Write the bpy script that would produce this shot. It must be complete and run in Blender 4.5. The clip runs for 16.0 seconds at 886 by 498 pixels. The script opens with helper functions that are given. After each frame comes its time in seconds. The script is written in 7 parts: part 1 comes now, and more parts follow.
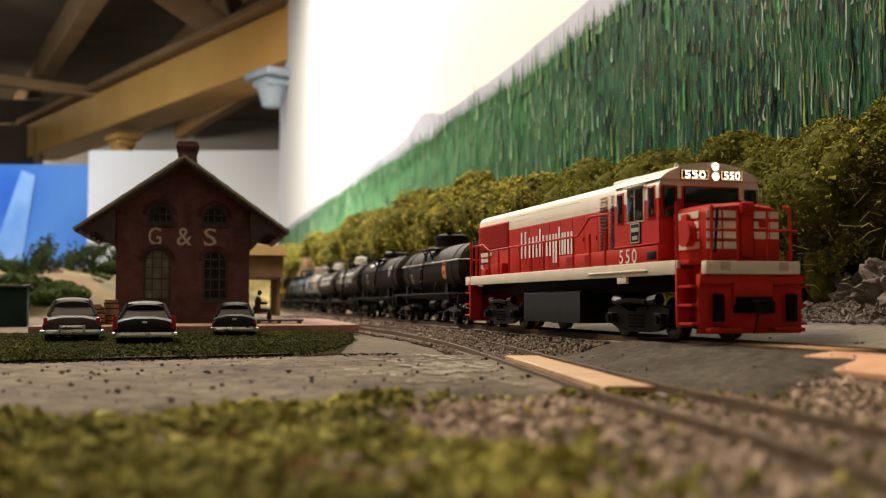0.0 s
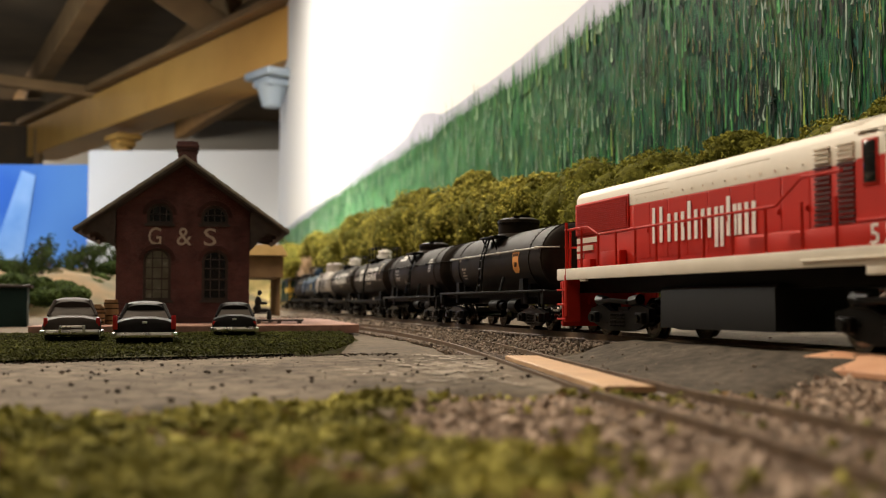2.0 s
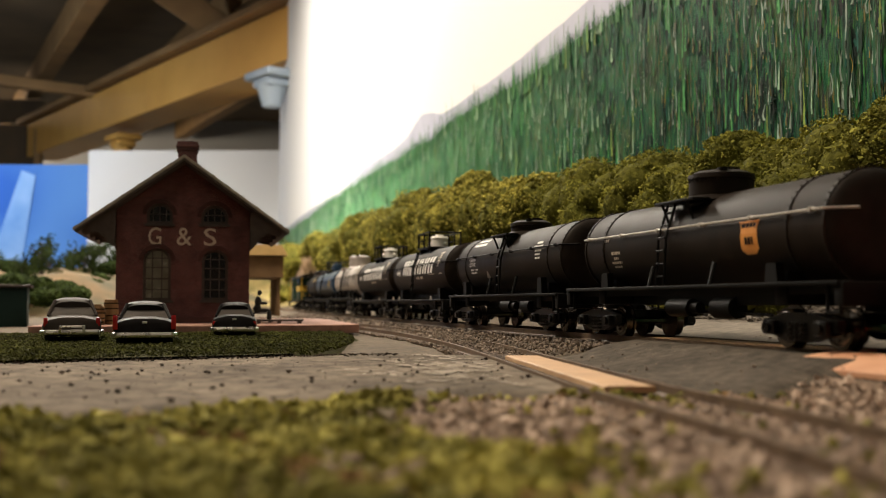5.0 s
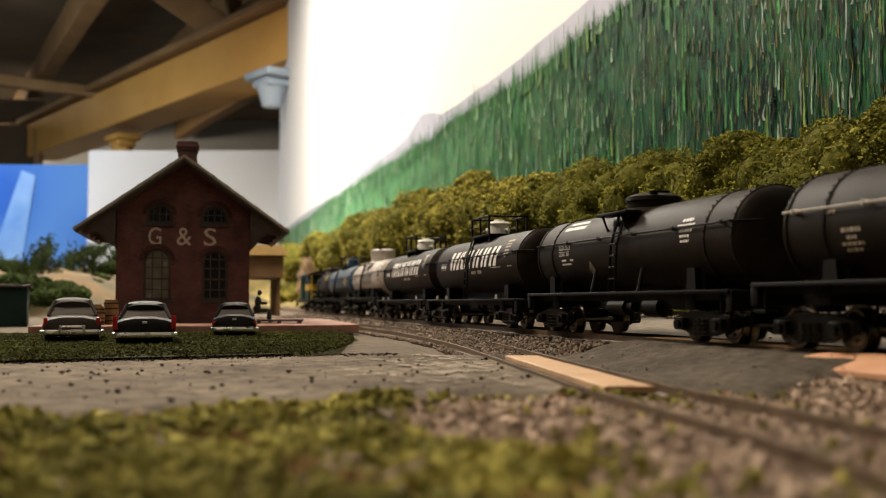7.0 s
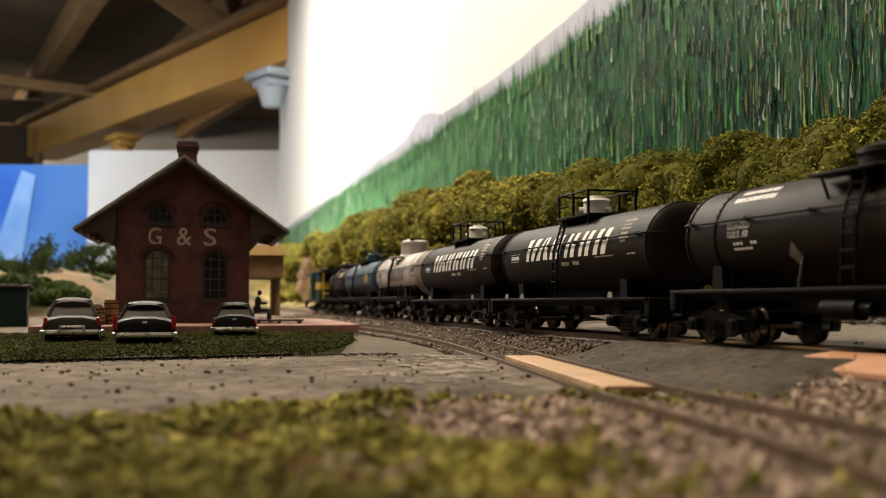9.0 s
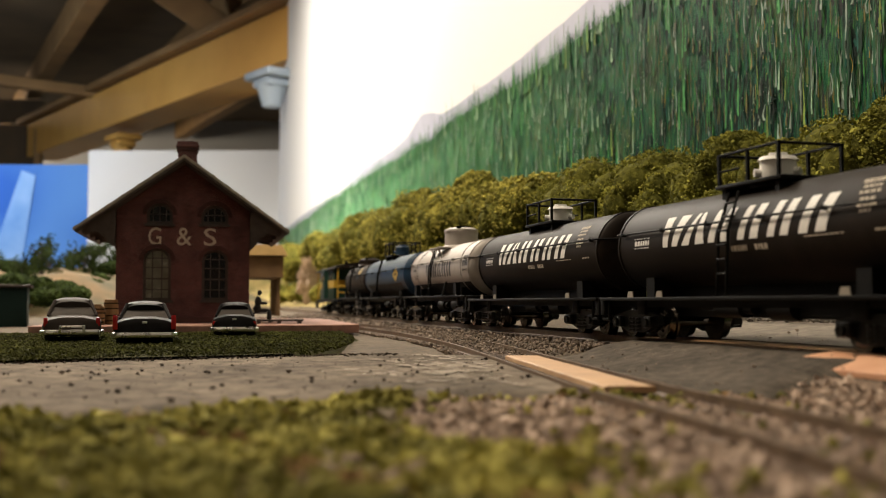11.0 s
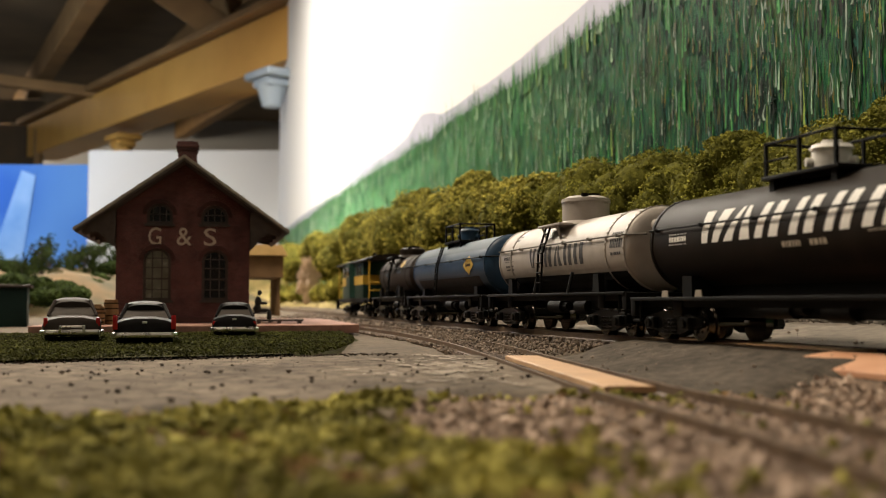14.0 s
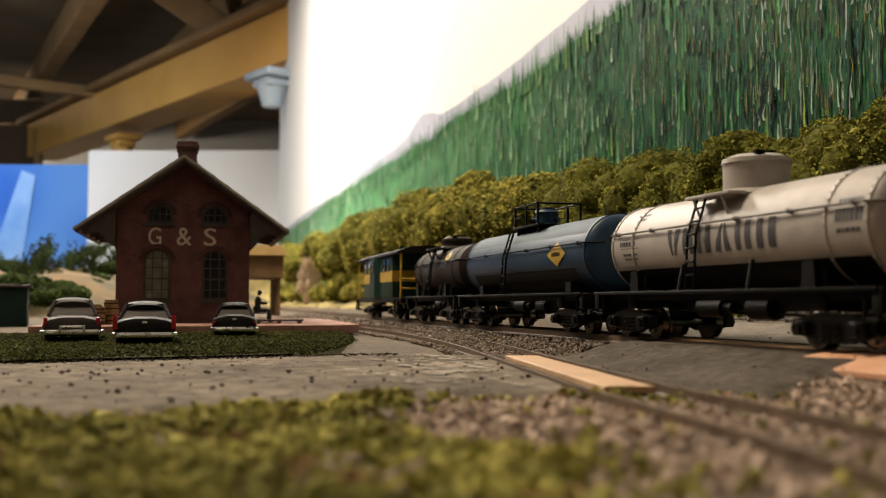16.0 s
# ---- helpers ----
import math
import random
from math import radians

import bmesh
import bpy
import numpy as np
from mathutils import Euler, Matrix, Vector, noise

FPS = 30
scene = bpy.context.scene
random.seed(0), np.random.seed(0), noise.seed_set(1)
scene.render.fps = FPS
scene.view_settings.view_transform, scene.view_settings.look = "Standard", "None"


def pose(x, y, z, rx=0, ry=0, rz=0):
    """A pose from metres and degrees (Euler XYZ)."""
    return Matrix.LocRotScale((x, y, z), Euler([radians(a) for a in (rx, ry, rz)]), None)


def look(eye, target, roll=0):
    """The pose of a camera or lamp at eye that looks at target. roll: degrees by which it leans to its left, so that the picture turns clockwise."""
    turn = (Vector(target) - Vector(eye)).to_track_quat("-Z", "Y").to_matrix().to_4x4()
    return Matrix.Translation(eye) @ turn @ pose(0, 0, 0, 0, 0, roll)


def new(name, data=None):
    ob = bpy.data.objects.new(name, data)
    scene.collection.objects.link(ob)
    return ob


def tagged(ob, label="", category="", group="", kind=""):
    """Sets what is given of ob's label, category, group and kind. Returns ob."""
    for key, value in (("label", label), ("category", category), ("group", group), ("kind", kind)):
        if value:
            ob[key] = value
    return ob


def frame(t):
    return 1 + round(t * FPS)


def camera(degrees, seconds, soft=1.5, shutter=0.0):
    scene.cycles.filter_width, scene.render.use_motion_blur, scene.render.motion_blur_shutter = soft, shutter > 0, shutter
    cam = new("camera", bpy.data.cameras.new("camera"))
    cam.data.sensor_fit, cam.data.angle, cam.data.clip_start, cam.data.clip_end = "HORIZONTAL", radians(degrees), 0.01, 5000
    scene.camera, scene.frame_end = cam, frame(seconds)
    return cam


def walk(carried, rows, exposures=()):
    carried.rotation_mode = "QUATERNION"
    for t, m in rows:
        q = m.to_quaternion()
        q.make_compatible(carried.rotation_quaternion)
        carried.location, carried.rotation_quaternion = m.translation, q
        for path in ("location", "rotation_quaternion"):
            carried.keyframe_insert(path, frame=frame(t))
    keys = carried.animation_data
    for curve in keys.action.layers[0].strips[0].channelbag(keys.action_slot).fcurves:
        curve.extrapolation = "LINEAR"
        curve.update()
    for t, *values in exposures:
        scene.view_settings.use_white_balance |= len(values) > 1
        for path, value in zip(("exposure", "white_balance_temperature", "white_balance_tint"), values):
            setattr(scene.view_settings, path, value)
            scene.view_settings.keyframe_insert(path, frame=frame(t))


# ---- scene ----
MM = 0.001
cam = camera(46.0, 16.0, soft=1.0)
cam.data.dof.use_dof = True
cam.data.dof.focus_distance = 0.385
cam.data.dof.aperture_fstop = 24.0
EYE = (0.0, 0.0, 0.0108)
VIEW = pose(*EYE, 90 + 2.91, 0, 0)
walk(cam, [(0.0, VIEW), (16.0, VIEW)], exposures=[(0.0, 0.0), (16.0, 0.0)])

# ---- light: warm ceiling lamps over the layout, cooler ones in the room behind, an added aisle fill ----
world = bpy.data.worlds.new("world")
scene.world = world
world.use_nodes = True
world.node_tree.nodes["Background"].inputs[0].default_value = (1.0, 0.82, 0.6, 1)
world.node_tree.nodes["Background"].inputs[1].default_value = 0.003


def lamp(name, x, y, z, target, sx, sy, watts, color):
    data = bpy.data.lights.new(name, "AREA")
    data.shape, data.size, data.size_y, data.energy, data.color = "RECTANGLE", sx, sy, watts, color
    ob = new(name, data)
    ob.matrix_world = look((x, y, z), target)
    return ob


WARM = (1.0, 0.84, 0.64)
lamp("ceiling_lamp_far", -0.45, 1.85, 0.98, (-0.26, 1.85, 0.0), 0.5, 1.7, 68.0, (1.0, 0.90, 0.76))
lamp("ceiling_lamp_near", -0.45, 0.53, 0.98, (0.02, 0.40, 0.0), 0.30, 0.30, 13.2, WARM)
# weak fill added behind the camera to brighten the foreground and front faces
lamp("aisle_fill_lamp", -0.45, -0.55, 1.02, (-0.05, 0.3, 0.0), 0.3, 0.3, 1.5, WARM)
lamp("backdrop_lamp", -1.85, 3.05, 0.72, (-1.7, 3.7, 0.22), 0.5, 0.12, 8.0, (0.86, 0.92, 1.0))
lamp("ceiling_lamp_room", -3.3, 5.5, 0.95, (-1.4, 6.6, 0.5), 0.5, 0.5, 27.0, WARM)


# ---- materials ----
def material(name, dark, light, rough=0.7, scale=400.0, metal=0.0, bump=0.0, spread=0.5, detail=6.0, coat=0.0, big=0.0,
             random_value=0.0, island=False, spec=0.5):
    m = bpy.data.materials.new(name)
    m.use_nodes = True
    n, l = m.node_tree.nodes, m.node_tree.links
    b = n["Principled BSDF"]
    tc = n.new("ShaderNodeTexCoord")
    nz = n.new("ShaderNodeTexNoise")
    nz.inputs["Scale"].default_value, nz.inputs["Detail"].default_value = scale, detail
    l.new(tc.outputs["Object"], nz.inputs["Vector"])
    ramp = n.new("ShaderNodeValToRGB")
    ramp.color_ramp.elements[0].position, ramp.color_ramp.elements[1].position = 0.5 - spread / 2, 0.5 + spread / 2
    ramp.color_ramp.elements[0].color, ramp.color_ramp.elements[1].color = (*dark, 1), (*light, 1)
    l.new(nz.outputs["Fac"], ramp.inputs["Fac"])
    out = ramp.outputs["Color"]
    if big:
        n2 = n.new("ShaderNodeTexNoise")
        n2.inputs["Scale"].default_value, n2.inputs["Detail"].default_value = scale / 9, 3
        l.new(tc.outputs["Object"], n2.inputs["Vector"])
        mp = n.new("ShaderNodeMapRange")
        mp.inputs[1].default_value, mp.inputs[2].default_value = 0.3, 0.7
        mp.inputs[3].default_value, mp.inputs[4].default_value = 1 - big, 1 + big
        l.new(n2.outputs["Fac"], mp.inputs[0])
        hs = n.new("ShaderNodeHueSaturation")
        l.new(mp.outputs[0], hs.inputs["Value"])
        l.new(out, hs.inputs["Color"])
        out = hs.outputs["Color"]
    if random_value:
        src = n.new("ShaderNodeNewGeometry").outputs["Random Per Island"] if island else n.new("ShaderNodeObjectInfo").outputs["Random"]
        mp = n.new("ShaderNodeMapRange")
        mp.inputs[3].default_value, mp.inputs[4].default_value = 1 - random_value, 1 + random_value
        l.new(src, mp.inputs[0])
        hs = n.new("ShaderNodeHueSaturation")
        l.new(mp.outputs[0], hs.inputs["Value"])
        l.new(out, hs.inputs["Color"])
        out = hs.outputs["Color"]
    l.new(out, b.inputs["Base Color"])
    b.inputs["Metallic"].default_value = metal
    b.inputs["Specular IOR Level"].default_value = spec
    rr = n.new("ShaderNodeMapRange")
    rr.inputs[3].default_value, rr.inputs[4].default_value = max(0.02, rough - 0.08), min(1, rough + 0.08)
    l.new(nz.outputs["Fac"], rr.inputs[0])
    l.new(rr.outputs[0], b.inputs["Roughness"])
    b.inputs["Coat Weight"].default_value = coat
    if bump:
        bp = n.new("ShaderNodeBump")
        bp.inputs["Distance"].default_value, bp.inputs["Strength"].default_value = bump, 0.8
        l.new(nz.outputs["Fac"], bp.inputs["Height"])
        l.new(bp.outputs["Normal"], b.inputs["Normal"])
    return m


def glowing(name, color, power):
    m = bpy.data.materials.new(name)
    m.use_nodes = True
    b = m.node_tree.nodes["Principled BSDF"]
    b.inputs["Base Color"].default_value = (*color, 1)
    b.inputs["Emission Color"].default_value, b.inputs["Emission Strength"].default_value = (*color, 1), power
    return m


def glass_material(name, tint, rough=0.05):
    m = bpy.data.materials.new(name)
    m.use_nodes = True
    b = m.node_tree.nodes["Principled BSDF"]
    b.inputs["Base Color"].default_value = (*tint, 1)
    b.inputs["Transmission Weight"].default_value, b.inputs["Roughness"].default_value = 1.0, rough
    return m


SOIL = material("soil", (0.05, 0.038, 0.022), (0.15, 0.11, 0.07), 0.95, 260, bump=0.001, big=0.2)
ROAD = material("road", (0.062, 0.050, 0.038), (0.225, 0.184, 0.142), 0.9, 240, bump=0.0007, big=0.32, detail=10, spread=0.42, spec=0.07)
ASPHALT = material("asphalt", (0.036, 0.030, 0.0235), (0.120, 0.100, 0.079), 0.88, 330, bump=0.0005, big=0.28, detail=10, spread=0.42, spec=0.07)
SHOULDER = material("grey_ground", (0.12, 0.103, 0.082), (0.25, 0.215, 0.172), 0.9, 260, bump=0.0005, big=0.2)
BALLAST = material("ballast", (0.12, 0.09, 0.068), (0.30, 0.24, 0.19), 0.95, 500, random_value=0.55, island=True)
GRAVEL = material("warm_gravel", (0.19, 0.135, 0.10), (0.43, 0.335, 0.265), 0.95, 500, random_value=0.5, island=True, spec=0.15)
BALLAST_BED = material("ballast_bed", (0.10, 0.08, 0.065), (0.28, 0.23, 0.19), 0.95, 700, bump=0.0006, big=0.25)
TIE = material("tie_wood", (0.05, 0.035, 0.025), (0.14, 0.10, 0.075), 0.9, 500, random_value=0.35)
RAIL = material("rail_steel", (0.085, 0.055, 0.034), (0.20, 0.138, 0.088), 0.5, 300, metal=0.2, spec=0.3)
PLANK = material("crossing_plank", (0.38, 0.225, 0.115), (0.53, 0.34, 0.185), 0.6, 120, big=0.12, random_value=0.1)
PLANK_RED = material("crossing_plank_red", (0.58, 0.28, 0.15), (0.75, 0.42, 0.25), 0.6, 120, random_value=0.1)
GRASS = material("grass_fine", (0.066, 0.068, 0.015), (0.43, 0.385, 0.105), 0.95, 70, random_value=0.45, island=True, big=0.5, spec=0.08)
LAWN = material("lawn_fine", (0.018, 0.020, 0.005), (0.075, 0.080, 0.018), 0.95, 90, random_value=0.45, island=True, big=0.3, spec=0.08)
BUSH = material("bush_foam", (0.04, 0.046, 0.008), (0.40, 0.385, 0.075), 0.95, 80, random_value=0.45, island=True, big=0.3, spec=0.08)
FAR_BUSH = material("yellow_bush_foam", (0.06, 0.062, 0.010), (0.52, 0.465, 0.10), 0.95, 80, random_value=0.45, island=True, big=0.3, spec=0.08)
ROCK = material("plaster_rock", (0.075, 0.062, 0.052), (0.32, 0.27, 0.235), 0.9, 110, bump=0.002, big=0.3)
TAN_ROCK = material("tan_plaster_rock", (0.34, 0.24, 0.16), (0.58, 0.44, 0.32), 0.9, 110, bump=0.002, big=0.2)
SKY = material("painted_sky", (0.80, 0.82, 0.86), (0.86, 0.87, 0.88), 0.8, 3, spread=0.9)
BLACK = material("satin_black", (0.011, 0.0080, 0.0060), (0.022, 0.0160, 0.0122), 0.5, 160, big=0.3, spec=0.07)
FRAME_BLACK = material("underframe_black", (0.0018, 0.0016, 0.0014), (0.0055, 0.005, 0.0045), 0.55, 300, spec=0.12)
TRUCK_BLACK = material("glossy_black_plastic", (0.0016, 0.0014, 0.0012), (0.0042, 0.0037, 0.0032), 0.30, 300, spec=0.28)
WHEEL = material("blackened_wheel", (0.06, 0.052, 0.045), (0.20, 0.18, 0.16), 0.24, 300, metal=1.0)
RED = material("red_paint", (0.43, 0.019, 0.010), (0.50, 0.025, 0.014), 0.55, 120, big=0.08, spec=0.2)
LOCO_WHITE = material("cream_white_paint", (0.68, 0.62, 0.52), (0.76, 0.70, 0.60), 0.5, 120, big=0.05)
WHITE = material("white_lettering", (0.74, 0.72, 0.68), (0.82, 0.80, 0.76), 0.6, 400)
SILVER = material("aluminium_paint", (0.35, 0.315, 0.285), (0.44, 0.40, 0.365), 0.46, 200, metal=0.1, big=0.1, spec=0.3)
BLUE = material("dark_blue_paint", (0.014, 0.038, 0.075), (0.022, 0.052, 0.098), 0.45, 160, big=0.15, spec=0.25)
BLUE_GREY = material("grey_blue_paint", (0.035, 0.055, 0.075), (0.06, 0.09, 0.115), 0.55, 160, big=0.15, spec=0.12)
GREEN = material("dark_green_paint", (0.008, 0.028, 0.022), (0.014, 0.044, 0.033), 0.5, 160, spec=0.2)
YELLOW = material("yellow_paint", (0.40, 0.25, 0.02), (0.52, 0.34, 0.035), 0.5, 160)
ORANGE = material("orange_shield", (0.60, 0.22, 0.03), (0.70, 0.30, 0.06), 0.5, 300)
BROWN_TANK = material("weathered_brown", (0.014, 0.010, 0.008), (0.036, 0.026, 0.020), 0.6, 150, big=0.3, spec=0.12)
BRICK = material("dark_red_brick", (0.045, 0.017, 0.015), (0.085, 0.030, 0.025), 0.85, 500, random_value=0.35)
MORTAR = material("mortar", (0.09, 0.05, 0.042), (0.15, 0.09, 0.075), 0.95, 400)
ROOF = material("slate_roof", (0.07, 0.06, 0.05), (0.16, 0.14, 0.12), 0.8, 300, random_value=0.25)
TRIM = material("dark_trim", (0.03, 0.022, 0.018), (0.06, 0.048, 0.04), 0.7, 300)
TRIM_GREY = material("grey_barge_board", (0.22, 0.19, 0.15), (0.34, 0.30, 0.24), 0.7, 300)
SIGN = material("cream_sign_paint", (0.42, 0.36, 0.28), (0.55, 0.48, 0.38), 0.8, 400)
PLATFORM = material("brick_platform", (0.24, 0.125, 0.095), (0.38, 0.21, 0.16), 0.85, 260, big=0.2)
CHROME = material("chrome", (0.72, 0.70, 0.66), (0.85, 0.83, 0.78), 0.28, 200, metal=1.0)
CAR_GREY = material("car_dark_grey", (0.028, 0.022, 0.019), (0.046, 0.037, 0.031), 0.55, 200, spec=0.08)
CAR_BLACK = material("car_black", (0.006, 0.005, 0.005), (0.011, 0.010, 0.010), 0.5, 200, spec=0.08)
CAR_GLASS = material("car_window", (0.03, 0.024, 0.02), (0.075, 0.06, 0.048), 0.35, 60, spec=0.12)
TAIL_RED = material("tail_light_red", (0.35, 0.012, 0.015), (0.45, 0.02, 0.02), 0.25, 200)
TYRE = material("tyre", (0.012, 0.012, 0.012), (0.025, 0.024, 0.023), 0.8, 300)
BEAM = material("varnished_beam", (0.58, 0.30, 0.06), (0.74, 0.43, 0.11), 0.5, 5, big=0.15)
JOIST = material("dark_joist", (0.18, 0.10, 0.035), (0.30, 0.18, 0.07), 0.75, 7, big=0.2)
DARK_TIMBER = material("darker_brown_timber", (0.05, 0.032, 0.014), (0.10, 0.065, 0.03), 0.8, 7, big=0.2)
DECK = material("ceiling_boards", (0.07, 0.052, 0.03), (0.14, 0.10, 0.056), 0.85, 5, big=0.2)
ROOM_WALL = material("room_wall_paint", (0.24, 0.23, 0.22), (0.30, 0.29, 0.28), 0.85, 4)
BLUE_WALL = material("blue_painted_sky", (0.02, 0.12, 0.52), (0.13, 0.34, 0.78), 0.85, 2.2, spread=0.35, detail=1)
GREY_PAINT = material("grey_painted_wall", (0.38, 0.38, 0.37), (0.46, 0.46, 0.45), 0.85, 3)
DARK_GLASS = material("dark_window", (0.008, 0.008, 0.008), (0.018, 0.017, 0.016), 0.1, 200, coat=0.15)
LAMP_GLOW = glowing("headlight_glow", (1.0, 0.86, 0.72), 14.0)
BOARD_GLOW = glowing("number_glow", (1.0, 0.86, 0.62), 4.0)
BOARD_AMBER = glowing("number_board_glow", (1.0, 0.62, 0.28), 1.0)


# ---- mesh helpers ----
def box(bm, x, y, z, sx, sy, sz, rz=0.0, bevel=0.0, ry=0.0, rx=0.0):
    """A box centred on x, y with its base at z."""
    made = bmesh.ops.create_cube(bm, size=1.0)["verts"]
    m = Matrix.Translation((x, y, z + sz / 2)) @ Euler((rx, ry, rz)).to_matrix().to_4x4() @ Matrix.Diagonal((sx, sy, sz, 1))
    bmesh.ops.transform(bm, matrix=m, verts=made)
    if bevel:
        edges = list({e for v in made for e in v.link_edges})
        bmesh.ops.bevel(bm, geom=edges, offset=bevel, segments=2, profile=0.5, affect="EDGES")


def rod(bm, a, b, r, sides=8, r2=None):
    a, b = Vector(a), Vector(b)
    d = b - a
    m = Matrix.Translation((a + b) / 2) @ d.to_track_quat("Z", "Y").to_matrix().to_4x4()
    bmesh.ops.create_cone(bm, cap_ends=True, segments=sides, radius1=r, radius2=r if r2 is None else r2, depth=d.length, matrix=m)


def pipe(bm, points, r, sides=6):
    for a, b in zip(points, points[1:]):
        rod(bm, a, b, r, sides)


def lathe_x(bm, profile, sides=40, y=0.0, z=0.0):
    """A body of revolution about an axis along x: profile of (x, radius)."""
    rings = []
    for x, r in profile:
        if r <= 1e-7:
            rings.append([bm.verts.new((x, y, z))])
        else:
            rings.append([bm.verts.new((x, y + r * math.sin(2 * math.pi * k / sides), z + r * math.cos(2 * math.pi * k / sides)))
                          for k in range(sides)])
    for a, b in zip(rings, rings[1:]):
        for k in range(sides):
            j = (k + 1) % sides
            if len(a) == 1:
                bm.faces.new((a[0], b[j], b[k]))
            elif len(b) == 1:
                bm.faces.new((a[k], a[j], b[0]))
            else:
                bm.faces.new((a[k], a[j], b[j], b[k]))
    for ring in (rings[0], rings[-1]):
        if len(ring) > 1:
            bm.faces.new(ring)
    bmesh.ops.recalc_face_normals(bm, faces=bm.faces)


def loft_x(bm, sections):
    """Joins cross-sections: (x, [(y, z), ...]) with as many points each."""
    rings = [[bm.verts.new((x, y, z)) for y, z in pts] for x, pts in sections]
    for a, b in zip(rings, rings[1:]):
        for k in range(len(a)):
            j = (k + 1) % len(a)
            bm.faces.new((a[k], a[j], b[j], b[k]))
    bm.faces.new(rings[0]), bm.faces.new(rings[-1])
    bmesh.ops.recalc_face_normals(bm, faces=bm.faces)


def prism(bm, outline, lift, thick, to_world):
    """An outline of (u, v) points made thick along w, put in place by a function (u, v, w) -> point."""
    a = [bm.verts.new(to_world(u, v, lift)) for u, v in outline]
    b = [bm.verts.new(to_world(u, v, lift + thick)) for u, v in outline]
    bm.faces.new(a), bm.faces.new(b)
    for k in range(len(a)):
        j = (k + 1) % len(a)
        bm.faces.new((a[k], a[j], b[j], b[k]))
    bmesh.ops.recalc_face_normals(bm, faces=bm.faces)


def mesh_of(name, bm, mat, smooth=False):
    me = bpy.data.meshes.new(name)
    bm.to_mesh(me)
    bm.free()
    me.materials.append(mat)
    if smooth:
        me.shade_smooth()
        me.set_sharp_from_angle(angle=radians(38))
    return me


def part(name, bm, mat, parent, label="", smooth=True, at=None):
    ob = new(name, mesh_of(name, bm, mat, smooth))
    ob.parent = parent
    if at is not None:
        ob.matrix_basis = at
    return tagged(ob, label)


def sheet(name, verts, faces, mat, parent=None, kind="", label="", category="", smooth=False):
    me = bpy.data.meshes.new(name)
    me.from_pydata(verts, [], faces)
    me.materials.append(mat)
    if smooth:
        me.shade_smooth()
    ob = new(name, me)
    ob.parent = parent
    return tagged(ob, label, category, "", kind)


def lettering(name, text, mat, parent, m, size, width=None, label="", bold=0.0, shear=0.0, space=1.0):
    """Raised letters as a mesh: size is the capitals' height in metres, centred on the pose m."""
    cu = bpy.data.curves.new(name, "FONT")
    cu.body, cu.size, cu.align_x, cu.align_y = text, 1.0, "CENTER", "CENTER"
    cu.offset, cu.shear, cu.space_character, cu.resolution_u = bold, shear, space, 3
    tmp = bpy.data.objects.new(name, cu)
    me = bpy.data.meshes.new_from_object(tmp)
    bpy.data.objects.remove(tmp)
    xs, ys = [v.co.x for v in me.vertices], [v.co.y for v in me.vertices]
    sy = size / (max(ys) - min(ys))
    sx = width / (max(xs) - min(xs)) if width else sy
    cx, cy = (max(xs) + min(xs)) / 2, (max(ys) + min(ys)) / 2
    for v in me.vertices:
        v.co = Vector(((v.co.x - cx) * sx, (v.co.y - cy) * sy, 0))
    me.materials.clear()
    me.materials.append(mat)
    ob = new(name, me)
    ob.parent = parent
    ob.matrix_basis = m
    return tagged(ob, label)


def empty(name, m, label, category, group=""):
    ob = new(name)
    ob.matrix_basis = m
    ob.empty_display_size = 0.01
    return tagged(ob, label, category, group)


# ---- the two tracks ----
TH0, K1, K2 = 0.2527, 1.0134e-4, 0.88e-7


def main_path(s):
    """Point and heading of the main track's centre at s millimetres along it."""
    n = 40
    x = y = 0.0
    for k in range(n):
        u = (k + 0.5) / n * s
        th = TH0 + K1 * u + K2 * u * u
        x += math.sin(th) * s / n
        y -= math.cos(th) * s / n
    return 17.73 + x, 517.85 + y, TH0 + K1 * s + K2 * s * s


MAIN = [(s, *main_path(s)) for s in range(-2600, 901, 20)]
MAIN_ARRAY = np.array([(p[1], p[2], p[3]) for p in MAIN])


def siding_x(y):
    """The siding's centre line, millimetres."""
    d = max(0.0, y - 320)
    return 42.5 - 0.105 * (y - 129) - 0.00038 * d * d


def siding_z(y):
    """Height of the siding's railhead: it climbs to the main far off."""
    return -5.3 + 3.1 * min(1.0, max(0.0, (y - 330) / 500.0)) + 1.3 * min(1.0, max(0.0, (205 - y) / 80.0))


def main_offset(x, y):
    """Signed distance from the main track: positive on the hill's side."""
    d = MAIN_ARRAY[:, :2] - (x, y)
    i = int(np.argmin((d * d).sum(1)))
    px, py, th = MAIN_ARRAY[i]
    return (x - px) * math.cos(th) + (y - py) * math.sin(th)


def step(a, b, t):
    t = min(1.0, max(0.0, (t - a) / (b - a)))
    return t * t * (3 - 2 * t)


def road_near(x):
    return 194 + 0.55 * min(0.0, x) - 0.0018 * min(0.0, x) ** 2 * 0.2


def road_far(x):
    return 338 + 0.5 * min(0.0, x + 30)


def ground_z(x, y):
    """The layout's surface, millimetres."""
    d = main_offset(x, y)
    sx = x - siding_x(y)
    z = -7.4 + 2.4 * step(330, 420, y) * step(20, 60, -d)
    z = max(z, siding_z(y) - (1.55 if y < 204 else 2.3) - max(0.0, abs(sx) - 14) * 0.12) if abs(sx) < 26 else z
    if d < 0:
        z = max(z, -2.4 - max(0.0, -d - 15) * 0.17)
    else:
        z = max(z, -2.4 + 6.5 * step(15, 75, d))
    return z


